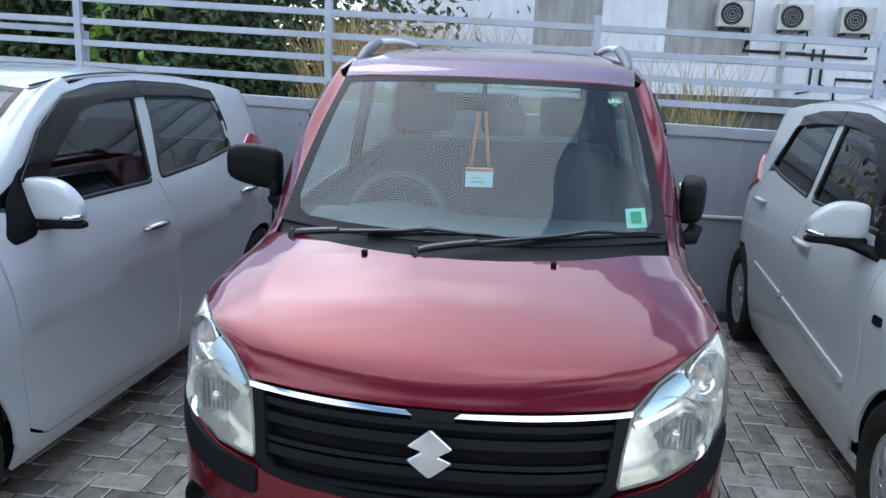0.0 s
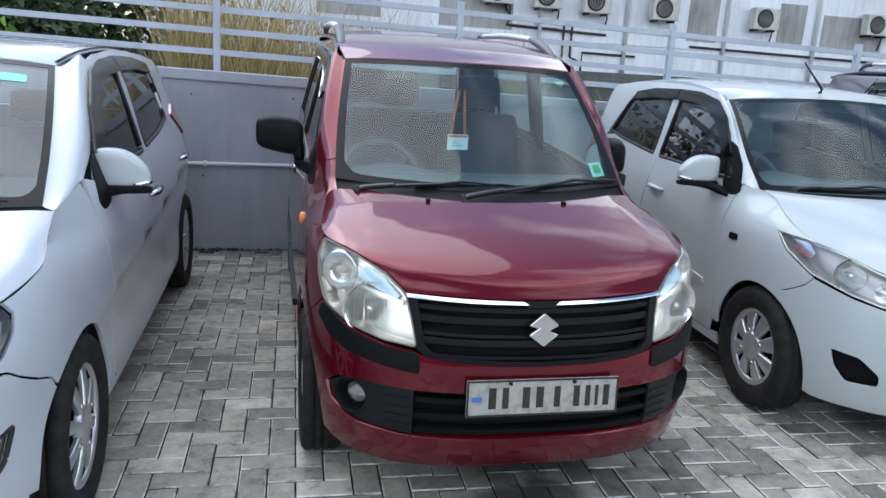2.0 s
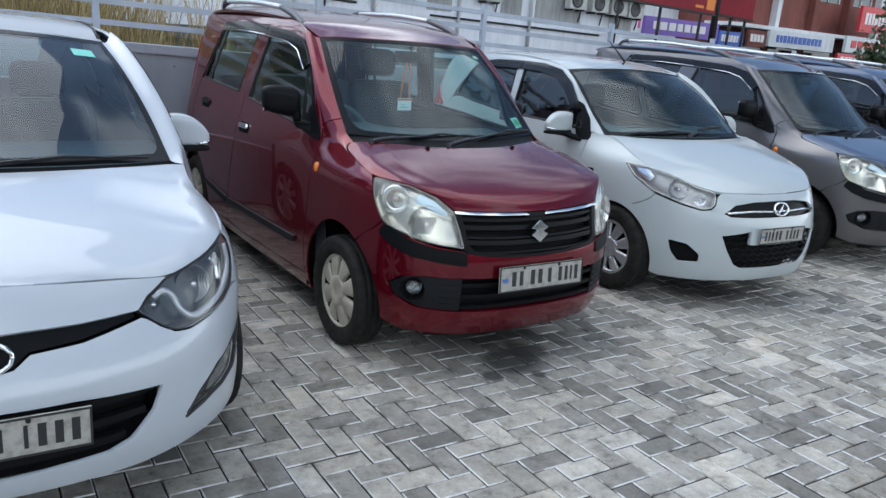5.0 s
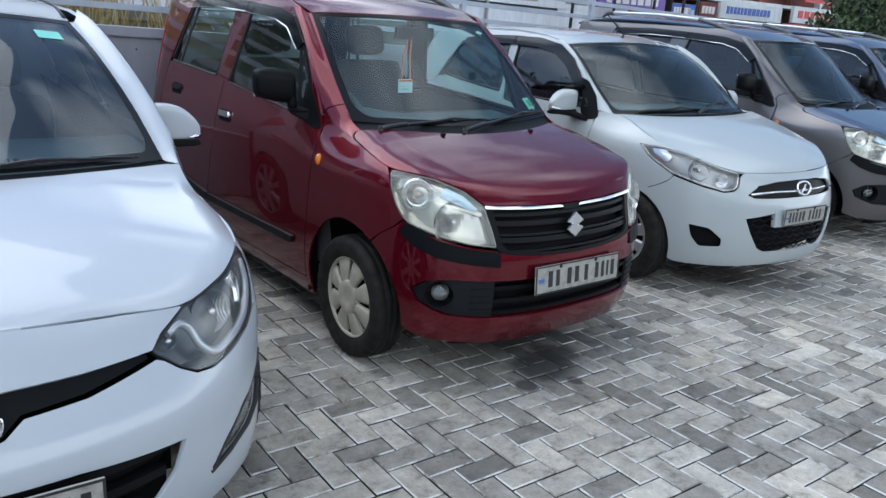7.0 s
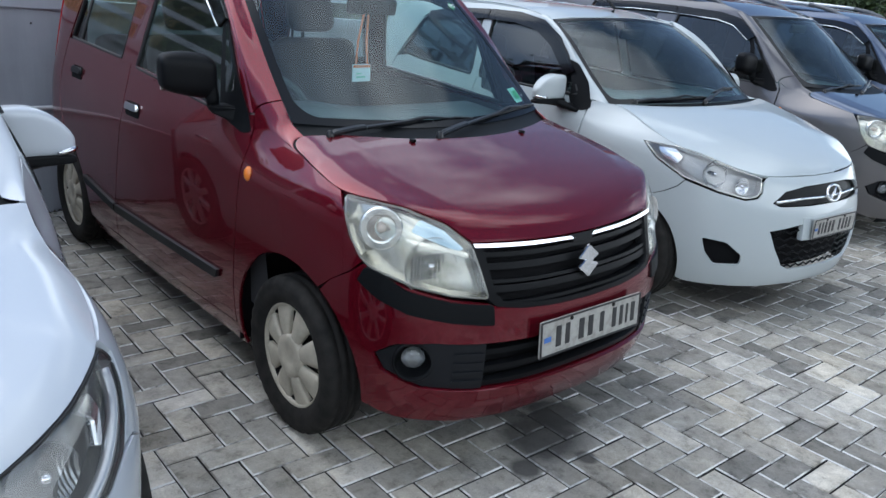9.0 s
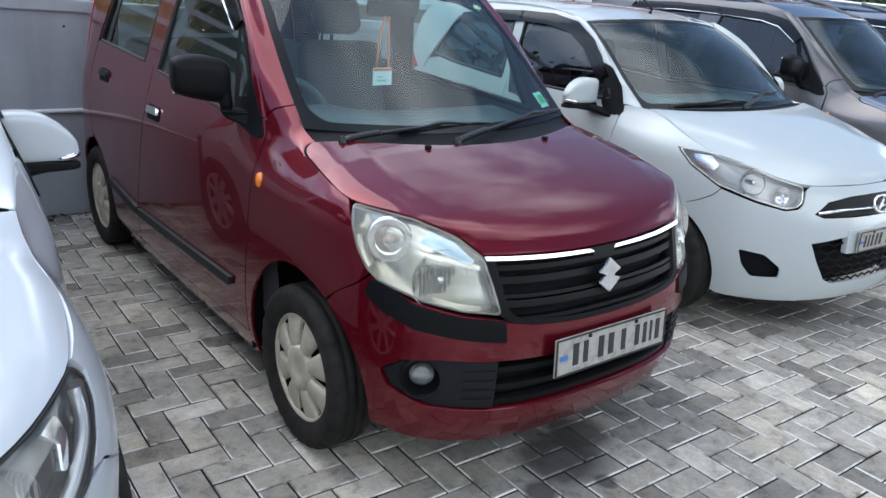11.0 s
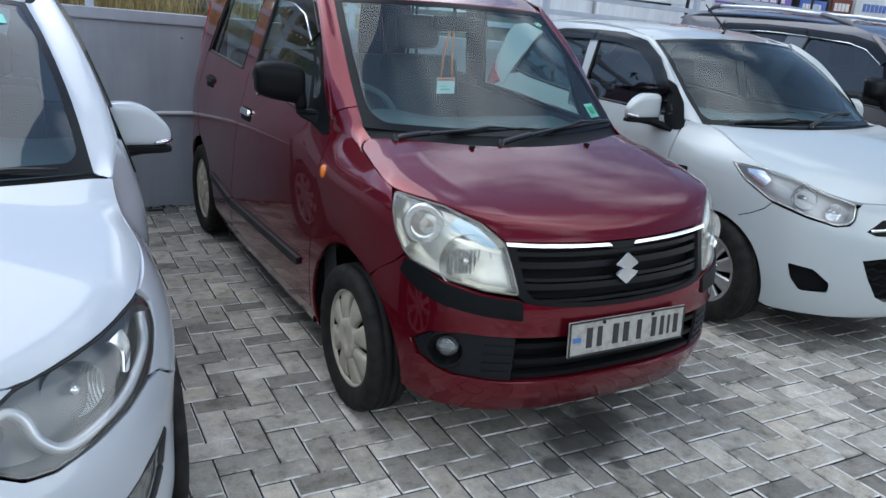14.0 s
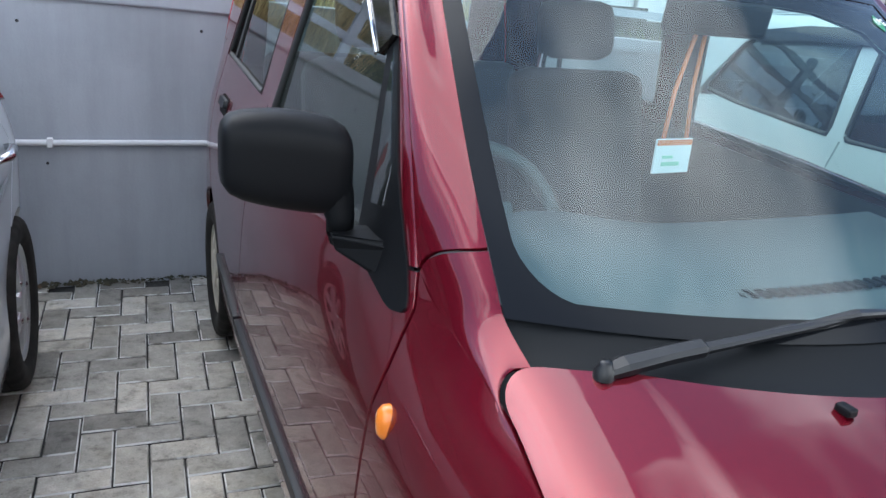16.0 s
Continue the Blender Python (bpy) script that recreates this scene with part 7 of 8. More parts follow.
LARGE = dict(
    press=(0.62, 0.22, 0.12, 1.25, 0.16), ditch=RUBBER, swage=(1.15, 0.62, 3.2, 0.80, 0.009),
    W=0.868, L=3.94, plan=(0.85, 2.4, 0.55, 3.0), shoulder=(0.085, 0.62, 0.27, 0.95, 0.4, 1.5),
    front=[(0.15, 0.12), (0.22, 0.075), (0.3, 0.045), (0.42, 0.03), (0.5, 0.03), (0.57, 0.048), (0.62, 0.08), (0.69, 0.13), (0.76, 0.175), (0.81, 0.225), (0.9, 0.36), (1.0, 0.52)],
    side=[(0.15, 0.06), (0.25, 0.02), (0.34, 0.012), (0.45, 0.016), (0.62, 0.006), (0.78, 0.0), (0.86, 0.012), (0.95, 0.035), (1.05, 0.07), (1.2, 0.12), (1.36, 0.18), (1.45, 0.24)],
    rear=[(0.2, 0.03), (0.6, 0), (0.9, 0.04), (1.4, 0.2)],
    AF=(0.885, 0.275, 0.345), AR=(3.38, 0.28, 0.34),
    bonnet_edge=[("x", 0.10, 0.793), ("x", 0.36, 0.779), ("x", 0.504, 0.764), ("x", 0.60, 0.781), ("x", 0.66, 0.794), ("x", 0.715, 0.81), ("x", 0.748, 0.82), (0.78, 0.851), (0.905, 0.890), (0.985, 0.930), (1.035, 0.961)],
    bonnet_mid=[(0, 0.212, 0.793), (0, 0.235, 0.813), (0, 0.275, 0.833), (0, 0.35, 0.858), (0, 0.47, 0.891), (0, 0.62, 0.924), (0, 0.78, 0.951), (0, 0.90, 0.966)],
    bumper_low=[("x", 0, 0.25), ("x", 0.267, 0.241), ("x", 0.4, 0.236), ("x", 0.56, 0.24), ("x", 0.69, 0.245), ("x", 0.79, 0.252), (0.50, 0.285)],
    arch_bumper=(180, 132),
    bumper_up=[(0.62, 0.572), (0.56, 0.594), (0.50, 0.626), (0.464, 0.653), ("x", 0.742, 0.656), ("x", 0.70, 0.634), ("x", 0.63, 0.616), ("x", 0.56, 0.606), ("x", 0.508, 0.614), ("x", 0.463, 0.639), ("x", 0.43, 0.664), ("x", 0.412, 0.672), ("x", 0.25, 0.642), ("x", 0.12, 0.635), ("x", 0.08, 0.607), ("x", 0, 0.595),
               ("x", 0, 0.51), ("x", 0.207, 0.506), ("x", 0.458, 0.481), ("x", 0.43, 0.41), ("x", 0.363, 0.339), ("x", 0.3, 0.318), ("x", 0, 0.31)],
    fog=[("x", 0.783, 0.513), ("x", 0.767, 0.424), ("x", 0.742, 0.385), ("x", 0.682, 0.369), ("x", 0.601, 0.354), ("x", 0.528, 0.336), ("x", 0.585, 0.399), ("x", 0.657, 0.449), ("x", 0.736, 0.486)],
    mouth=[("x", 0, 0.31), ("x", 0.3, 0.318), ("x", 0.363, 0.339), ("x", 0.43, 0.41), ("x", 0.458, 0.481), ("x", 0.207, 0.506), ("x", 0, 0.51)],
    mesh_grille=False, fog_lamp=[("x", 0.779, 0.5), ("x", 0.763, 0.429), ("x", 0.738, 0.391), ("x", 0.682, 0.375), ("x", 0.624, 0.371), ("x", 0.664, 0.441), ("x", 0.735, 0.48)], nose=[("x", 0, 0.685), ("x", 0.113, 0.688), ("x", 0.25, 0.688), ("x", 0.406, 0.693), ("x", 0.434, 0.723), ("x", 0.5, 0.762), ("x", 0.36, 0.776), ("x", 0.104, 0.790), ("x", 0, 0.793)],
    slot=[("x", 0, 0.592), ("x", 0.08, 0.602), ("x", 0.12, 0.632), ("x", 0.25, 0.64), ("x", 0.412, 0.668), ("x", 0.405, 0.689), ("x", 0.25, 0.686), ("x", 0.114, 0.686), ("x", 0, 0.683)],
    slot_bars=[], bar_mat=CHROME,
    badge=(0.640, 0.078, 0.044), plate=(0.012, 0.447, 0.50, 0.112, 0),
    chars=[(-0.37, -0.31), (-0.29, -0.23), (-0.15, -0.09), (-0.07, -0.01), (0.03, 0.09), (0.17, 0.20), (0.23, 0.29), (0.31, 0.37), (0.39, 0.45)],
    headlamp=[("x", 0.404, 0.691), ("x", 0.43, 0.672), ("x", 0.465, 0.645), ("x", 0.508, 0.62), ("x", 0.56, 0.612), ("x", 0.63, 0.622), ("x", 0.70, 0.64), ("x", 0.742, 0.662), ("x", 0.765, 0.70), ("x", 0.775, 0.745), ("x", 0.769, 0.785), ("x", 0.747, 0.813), ("x", 0.715, 0.804), ("x", 0.66, 0.788), ("x", 0.60, 0.775), ("x", 0.504, 0.758)],
    bowl_depth=-0.042, lamp_mat=SMOKE, lamp_label="large smoked headlamp with a bright inner trim", bowls=[("x", 0.632, 0.704, 0.060, FLUTE), ("x", 0.479, 0.684, 0.026, SMOKE)], lamp_side=[("x", 0.692, 0.764), ("x", 0.722, 0.772), ("x", 0.738, 0.735), ("x", 0.729, 0.689), ("x", 0.719, 0.691), ("x", 0.722, 0.734)], side_mat=REFLECT,
    lamp_strip=[("x", 0.458, 0.71), ("x", 0.496, 0.723), ("x", 0.523, 0.702), ("x", 0.544, 0.66), ("x", 0.579, 0.633), ("x", 0.63, 0.635), ("x", 0.699, 0.657), ("x", 0.739, 0.69), ("x", 0.76, 0.73), ("x", 0.758, 0.777)], strip_mat=SILVER,
    fender_top=[("x", 0.752, 0.819), (0.78, 0.849), (0.905, 0.888), (0.985, 0.928), (1.037, 0.959), (1.12, 0.985), (1.22, 1.02)],
    door_front=[(1.235, 0.95), (1.238, 0.84), (1.265, 0.66), (1.29, 0.42)], fender_low=[(1.292, 0.30), (1.298, 0.262), (1.25, 0.248)], arch_fender=(0, 130),
    fender_front=[(0.624, 0.578), (0.563, 0.600), (0.503, 0.632), (0.468, 0.659), ("x", 0.750, 0.668), ("x", 0.771, 0.70), ("x", 0.781, 0.745), ("x", 0.775, 0.788)],
    fdoor_rest=[(1.30, 0.30), (1.38, 0.25), (2.30, 0.235), (2.36, 0.45), (2.33, 0.80), (2.26, 1.008), (1.8, 1.0), (1.38, 0.995), (1.25, 1.03)],
    rdoor_a=[(2.268, 1.008), (2.338, 0.80), (2.368, 0.45), (2.308, 0.235), (3.02, 0.235)], arch_rdoor=(188, 118),
    rdoor_b=[(3.26, 0.64), (3.36, 0.85), (3.30, 0.99), (3.115, 1.07), (2.8, 1.04)],
    quarter_a=[(3.27, 0.64)], arch_quarter=(110, -6),
    quarter_b=[(3.74, 0.24), (3.86, 0.35), (3.88, 0.65), (3.85, 0.95), (3.72, 1.18), (3.55, 1.37), (3.2, 1.415), (2.87, 1.434), (3.05, 1.366), (3.14, 1.25), (3.12, 1.075), (3.31, 0.99), (3.37, 0.85)],
    sill=[(1.24, 0.26), (1.24, 0.175), (3.04, 0.175), (3.04, 0.235), (2.30, 0.228), (1.38, 0.242), (1.30, 0.285)],
    cant=[(1.86, 1.395), (2.05, 1.425), (2.5, 1.445), (2.88, 1.436), (3.06, 1.368), (2.8, 1.392), (2.4, 1.398), (2.05, 1.378), (1.80, 1.345)],
    b_pillar=[(2.21, 1.0), (2.30, 1.005), (2.42, 1.39), (2.32, 1.395)],
    fglass=[(1.42, 1.0), (2.215, 1.004), (2.325, 1.39), (2.06, 1.372), (1.82, 1.325), (1.60, 1.205)],
    rglass=[(2.30, 1.010), (2.75, 1.035), (3.11, 1.074), (3.15, 1.20), (3.12, 1.325), (2.42, 1.388)],
    fvisor=[(1.42, 1.10), (1.60, 1.255), (1.82, 1.372), (2.05, 1.408), (2.36, 1.422), (2.36, 1.355), (2.08, 1.345), (1.88, 1.305), (1.70, 1.205), (1.50, 1.07)],
    rvisor=[(2.37, 1.422), (2.8, 1.410), (3.09, 1.375), (3.11, 1.328), (2.8, 1.352), (2.37, 1.358)],
    sail=[(1.285, 0.94), (1.31, 0.912), (1.41, 0.925), (1.465, 0.985), (1.535, 1.15), (1.44, 1.135), (1.335, 1.043)],
    handles=((2.13, 0.83), (3.16, 0.85)), handle_mat=DULLCHROME,
    screen_edge=[(0.708, 1.07, 0.970), (0.678, 1.30, 1.125), (0.630, 1.55, 1.278), (0.582, 1.765, 1.383)],
    screen_mid=[(0, 0.93, 0.978), (0, 1.15, 1.133), (0, 1.39, 1.293), (0, 1.65, 1.413)], screen_mat=SKYGLASS,
    pillar_rear=[(1.22, 1.025), (1.385, 1.14), (1.59, 1.285), (1.78, 1.385), (1.90, 1.415)],
    pillar_foot=[(1.037, 0.959), (1.12, 0.985), (1.22, 1.025)],
    door_frame=[(1.25, 1.03), (1.43, 1.115), (1.64, 1.272), (1.84, 1.362), (1.92, 1.38)],
    wipers=[((-0.03, 0.915, 0.968), (0.32, 0.975, 0.988), (0.62, 1.035, 0.986)), ((-0.58, 1.02, 0.968), (-0.2, 0.95, 0.985), (0.04, 0.94, 0.985))],
    roof_edge=[(0.582, 1.768, 1.385), (0.597, 2.05, 1.430), (0.602, 2.5, 1.450), (0.590, 3.0, 1.432), (0.56, 3.52, 1.375)],
    roof_mid=[(0, 1.652, 1.416), (0, 2.0, 1.460), (0, 2.5, 1.482), (0, 3.0, 1.470), (0, 3.62, 1.41)],
    tail_edge=[(3.86, 0.62), (3.84, 0.95), (3.70, 1.20), (3.54, 1.37)], tail_mid=[(0, 3.92, 0.62), (0, 3.90, 0.95), (0, 3.78, 1.22), (0, 3.64, 1.405)],
    rear_bumper=3.76, tail_lamp=[(3.29, 1.085), (3.54, 0.95), (3.80, 0.88), (3.80, 1.0), (3.42, 1.14)],
    mirror=(0.869, 1.470, 1.038), mirror_size=(0.206, 0.082, 0.142), mirror_lamp=True, cabin=(1.10, 3.5, 0.95, 1.0, 1.95), tyre=(0.295, 0.205), rim=(8, 0.26, 0.93, 0.085, 0.125, SILVER))

GROUP = "cars parked in the row"
tall_wagon(pose(0, 0, 0), RED, "wine-red tall hatchback with silver roof rails, parked", GROUP, film=CLEAR)
small_car, small_sh, small_scr, small_screen = hatchback(pose(2.07, 0.11, 0, 0, 0, -3.0), SMALL, WHITE, "white rounded hatchback with silver wheel covers, parked", GROUP)
large_car, large_sh, large_scr, large_screen = hatchback(pose(-2.278, -0.57, 0, 0, 0, -1.1), LARGE, PEARL, "pearl-white large hatchback with dark film windows, parked", GROUP)
# bonnet and roof take the slate colour, all other panels the grey-brown
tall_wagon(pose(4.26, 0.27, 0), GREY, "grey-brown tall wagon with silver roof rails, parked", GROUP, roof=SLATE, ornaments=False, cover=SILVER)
tall_wagon(pose(6.40, 0.30, 0), SLATE, "dark slate tall wagon at the end of the row", GROUP, ornaments=False, cover=SILVER)
ant = part("aerial", tube([(0, 1.62, 1.425), (0.0, 1.60, 1.455), (0.0, 1.80, 1.60)], [0.018, 0.008, 0.004], 8), BLACK, small_car, "short black roof aerial")
skin("windscreen_sticker", [(grid2(2, 2, 0.72, 0.86, 0.80, 0.87), lambda w, t: large_scr(w, t) + np.array((0, -0.002, 0.002)))], TEALST, large_screen, "pale teal rectangular sticker", 0.0)

# ---- behind the wall ----
bank = bmesh.new()
put_box(bank, -60, 60, 3.95, 120, -0.3, 0.35)
tagged(part("bank", bank, SOIL, None), "dark soil bank behind the wall", "soil", kind="structure")

# white house with air conditioners
HY = 15.5
house = thing("house", pose(0, 0, 0), "white plastered building with bare grey patches", "building")
part("wall", boxes((-3.6, 16.9, HY, HY + 7, 0.2, 8.5)), HOUSE, house)
part("plinth", boxes((-3.6, 16.9, HY - 0.9, HY - 0.002, 0.2, 1.12), (-3.7, 9.5, HY - 1.1, HY - 0.002, 1.121, 1.40)), LEDGE, house, "dark mossy ledge along the foot")
for x0, x1, z0, z1 in ((0.05, 1.46, 2.30, 3.4), (2.78, 4.5, 2.22, 3.5), (8.9, 9.7, 2.25, 3.6), (11.35, 12.1, 2.3, 3.3), (12.6, 14.4, 2.2, 3.1), (15.6, 16.6, 2.2, 2.7)):
    part("bare_patch", boxes((x0, x1, HY - 0.006, HY + 0.01, z0, z1)), PATCH, house)
part("skirting_line", boxes((-3.6, 16.9, HY - 0.03, HY + 0.01, 2.06, 2.12)), HOUSE, house)
for x in (5.15, 7.3, 9.9, 12.4):
    part("downpipe", tube([(x, HY - 0.06, 1.3), (x, HY - 0.06, 8.0)], 0.05, 10), PIPE if x > 6 else HOUSE, house)
for pts in ([(4.5, HY - 0.05, 2.32), (6.8, HY - 0.05, 2.25)], [(5.75, HY - 0.05, 2.4), (5.75, HY - 0.05, 1.55), (5.5, HY - 0.07, 1.5)], [(5.95, HY - 0.05, 2.4), (5.95, HY - 0.05, 1.7), (6.15, HY - 0.05, 1.62)],
            [(6.25, HY - 0.05, 1.35), (6.25, HY - 0.05, 1.82), (7.6, HY - 0.05, 1.80)], [(4.3, HY - 0.05, 2.75), (4.45, HY - 0.05, 2.5), (4.35, HY - 0.05, 2.33), (5.6, HY - 0.05, 2.30)], [(9.0, HY - 0.05, 2.12), (15.2, HY - 0.05, 2.02)]):
    part("drain_pipe", tube(pts, 0.028, 8), IRON, house)


def air_conditioner(x, z, w=0.66, h=0.50):
    ac = thing("air_conditioner", pose(x, HY - 0.36, z), "ageing white air conditioner unit on wall brackets", "air conditioner", "air conditioners on the white building")
    part("casing", boxes((-w / 2, w / 2, 0, 0.26, -h / 2, h / 2), bev=0.015), ACWHITE, ac)
    g = lathe([(-0.004, h * 0.44), (-0.014, h * 0.42), (-0.004, h * 0.39), (-0.003, 0.0)], 28, "y")
    bmesh.ops.transform(g, matrix=Matrix.Translation((-w * 0.10, 0, 0)), verts=g.verts)
    fan = part("fan_grille", g, IRON, ac)
    for r in (0.30, 0.20, 0.10):
        ring = [(-w * 0.10 + h * r * math.cos(a), -0.012, h * r * math.sin(a)) for a in [k * math.tau / 20 for k in range(20)]]
        part("grille_ring", tube(ring, 0.004, 5, closed=True), SILVER, fan)
    for s in (-1, 1):
        part("bracket", boxes((s * w * 0.33 - 0.015, s * w * 0.33 + 0.015, 0.0, 0.36, -h / 2 - 0.05, -h / 2 - 0.002)), IRON, ac)
    part("pipe_tail", tube([(w * 0.45, 0.2, -h * 0.3), (w * 0.55, 0.3, -h * 0.7), (w * 0.5, 0.33, -h * 1.2)], 0.018, 6), IRON, ac)


for x, z in ((4.06, 3.02), (5.22, 2.99), (6.42, 2.96), (8.13, 2.92), (10.8, 2.88), (13.95, 2.94), (14.85, 2.92), (15.65, 2.90), (16.4, 2.88)):
    air_conditioner(x, z)

# red signboards on posts
def bars_text(parent, m, items, material):
    for x0, x1, z0, z1 in items:
        b = part("letter_bar", boxes((x0, x1, -0.03, -0.012, z0, z1)), material, parent)
        b.matrix_local = m


def signboard(at, w, h, label, rows, tail):
    s = thing("signboard", at, label, "signboard", "dark red signboards")
    part("panel", boxes((0, w, -0.01, 0.12, 0, h), bev=0.01), SIGNRED, s)
    part("edge", boxes((-0.05, w + 0.05, -0.02, 0.13, -0.06, -0.002)), IRON, s)
    part("edge", boxes((-0.05, w + 0.05, -0.02, 0.13, h + 0.002, h + 0.06)), IRON, s)
    bars_text(s, pose(0, 0, 0), rows, SIGNLET)
    for x0, x1, z0, z1 in tail:
        f = part("emblem", boxes((x0, x1, -0.03, -0.012, z0, z1)), SIGNGOLD, s)
    for x in (w * 0.12, w * 0.5, w * 0.9):
        part("support", tube([(x, 0.16, -3.1), (x, 0.16, h)], 0.05, 8), IRON, s)
    return s


def letters(x, z, n, w, h, gap, seed):
    r = random.Random(seed)
    out = []
    for k in range(n):
        ww = w * r.uniform(0.7, 1.2)
        out.append((x, x + ww, z, z + h))
        x += ww + gap
    return out


signboard(pose(15.0, 15.0, 3.18, 0, 1.6, 0), 4.95, 1.6, "dark red signboard with white writing as bars", letters(0.9, 0.62, 8, 0.17, 0.30, 0.05, 1) + letters(2.6, 0.58, 7, 0.20, 0.34, 0.05, 2), [(0.1, 0.55, 0.1, 0.7), (4.45, 4.85, 0.1, 1.2), (3.9, 4.3, 0.12, 0.2)])
signboard(pose(20.3, 15.2, 3.10, 0, 2.0, 0), 2.0, 1.6, "small dark red signboard with white writing as bars", letters(0.2, 0.75, 6, 0.09, 0.16, 0.03, 3) + letters(1.05, 0.72, 5, 0.11, 0.18, 0.03, 4), [])
lp = thing("street_pole", pose(20.12, 15.1, 0), "dark steel street pole beside the signboards", "pole")
part("shaft", tube([(0, 0, 0.2), (0, 0, 9)], [0.13, 0.09], 12), IRON, lp)

# far shops
shops = thing("shop_row", pose(0, 0, 0), "red-brown shop building with coloured sign bands", "building")
part("wall", boxes((31, 80, 24.3, 34, 0.2, 12)), BRICKRED, shops)
part("wall", boxes((20, 31, 26, 34, 0.2, 4.6)), SHOPWHITE, shops)
part("canopy", boxes((31, 70, 22.6, 24.29, 3.32, 3.5)), SHOPWHITE, shops)
for k in range(9):
    x = 33.5 + 3.4 * k
    for z0 in (5.3, 8.2):
        wn = part("window", boxes((x, x + 2.3, 24.26, 24.32, z0, z0 + 1.8)), PANEGLASS, shops)
        for m in range(3):
            part("mullion", boxes((x + m * 1.12, x + m * 1.12 + 0.06, 24.2, 24.262, z0, z0 + 1.8)), SHOPWHITE, wn)
    part("column", boxes((x - 0.55, x - 0.2, 23.9, 24.29, 3.3, 12)), SHOPWHITE if k % 3 == 1 else BRICKRED, shops)
    part("shop_front", boxes((x - 0.3, x + 2.4, 24.25, 24.31, 0.5, 2.6)), PANEGLASS, shops)
for x0, x1, z0, z1, m, n, ink, sd in ((24.7, 29.8, 2.5, 3.26, SHOPPURPLE, 7, SIGNLET, 1), (22.3, 24.4, 2.7, 3.5, SHOPPINK, 4, SIGNLET, 2), (29.9, 31.8, 2.3, 3.0, SHOPBLUE, 6, SIGNLET, 3), (33.9, 39.8, 2.5, 3.3, SHOPWHITE, 12, SHOPBLUE, 4),
                                      (32.2, 33.6, 2.4, 3.2, BRICKRED, 4, SIGNLET, 5), (41.0, 46.0, 2.6, 3.5, SHOPWHITE, 6, SHOPRED, 6), (40.4, 43.6, 1.9, 2.5, SHOPRED, 5, SIGNLET, 7), (40.4, 43.6, 1.3, 1.85, SHOPYELLOW, 6, SHOPBLUE, 8), (42.0, 46.0, 3.8, 5.2, SHOPRED, 8, SIGNLET, 9)):
    sg = part("shop_sign", boxes((x0, x1, 22.4, 22.58, z0, z1)), m, shops)
    w = (x1 - x0) * 0.8 / n
    for a, b, c, d in letters(x0 + (x1 - x0) * 0.1, z0 + (z1 - z0) * 0.3, n, w * 0.7, (z1 - z0) * 0.45, w * 0.25, sd):
        part("letter_bar", boxes((a, b, 22.37, 22.398, c, d)), ink, sg)


# ---- plants ----
def leaf_mat(name, dark, mid, light):
    m = mat(name, mid, 0.6)
    g = add(m, "ShaderNodeNewGeometry")
    join(m, ramp(m, g.outputs["Random Per Island"], [(0.0, dark), (0.55, mid), (1.0, light)]), bsdf(m).inputs["Base Color"])
    bsdf(m).inputs["Subsurface Weight"].default_value = 0.0
    return m


LEAF = leaf_mat("dark_green_leaf", (0.012, 0.025, 0.010), (0.035, 0.065, 0.022), (0.085, 0.13, 0.045))
FRESH = leaf_mat("yellow_green_leaf", (0.10, 0.20, 0.02), (0.22, 0.36, 0.04), (0.42, 0.46, 0.06))
STRAW = leaf_mat("dry_grass_blade", (0.16, 0.12, 0.05), (0.36, 0.27, 0.11), (0.58, 0.46, 0.24))
BARK = mat("bark", (0.07, 0.05, 0.035), 0.9)
GREENGRASS = leaf_mat("green_grass_blade", (0.04, 0.07, 0.015), (0.10, 0.14, 0.04), (0.20, 0.22, 0.08))


def leaves(rng, centre, size, n, leaf, drop=0.4):
    """Verts and faces of folded leaves scattered over clumps in an ellipsoid."""
    verts, faces = [], []
    clumps = []
    for _ in range(max(6, n // 90)):
        while True:
            p = rng.uniform(-1, 1, 3)
            if p @ p < 1:
                break
        clumps.append(np.array(centre) + p * np.array(size))
    for k in range(n):
        c = clumps[k % len(clumps)] + rng.normal(0, 1, 3) * np.array(size) * 0.17
        d = rng.normal(0, 1, 3)
        d[2] -= drop
        d /= np.linalg.norm(d)
        s = np.cross(d, rng.normal(0, 1, 3))
        s /= np.linalg.norm(s)
        up = np.cross(s, d)
        l, w = leaf * rng.uniform(0.6, 1.3), leaf * rng.uniform(0.22, 0.4)
        b = len(verts)
        verts += [tuple(c), tuple(c + d * l * 0.5 + s * w + up * w * 0.35), tuple(c + d * l), tuple(c + d * l * 0.5 - s * w + up * w * 0.35)]
        faces += [(b, b + 1, b + 2), (b, b + 2, b + 3)]
    return verts, faces


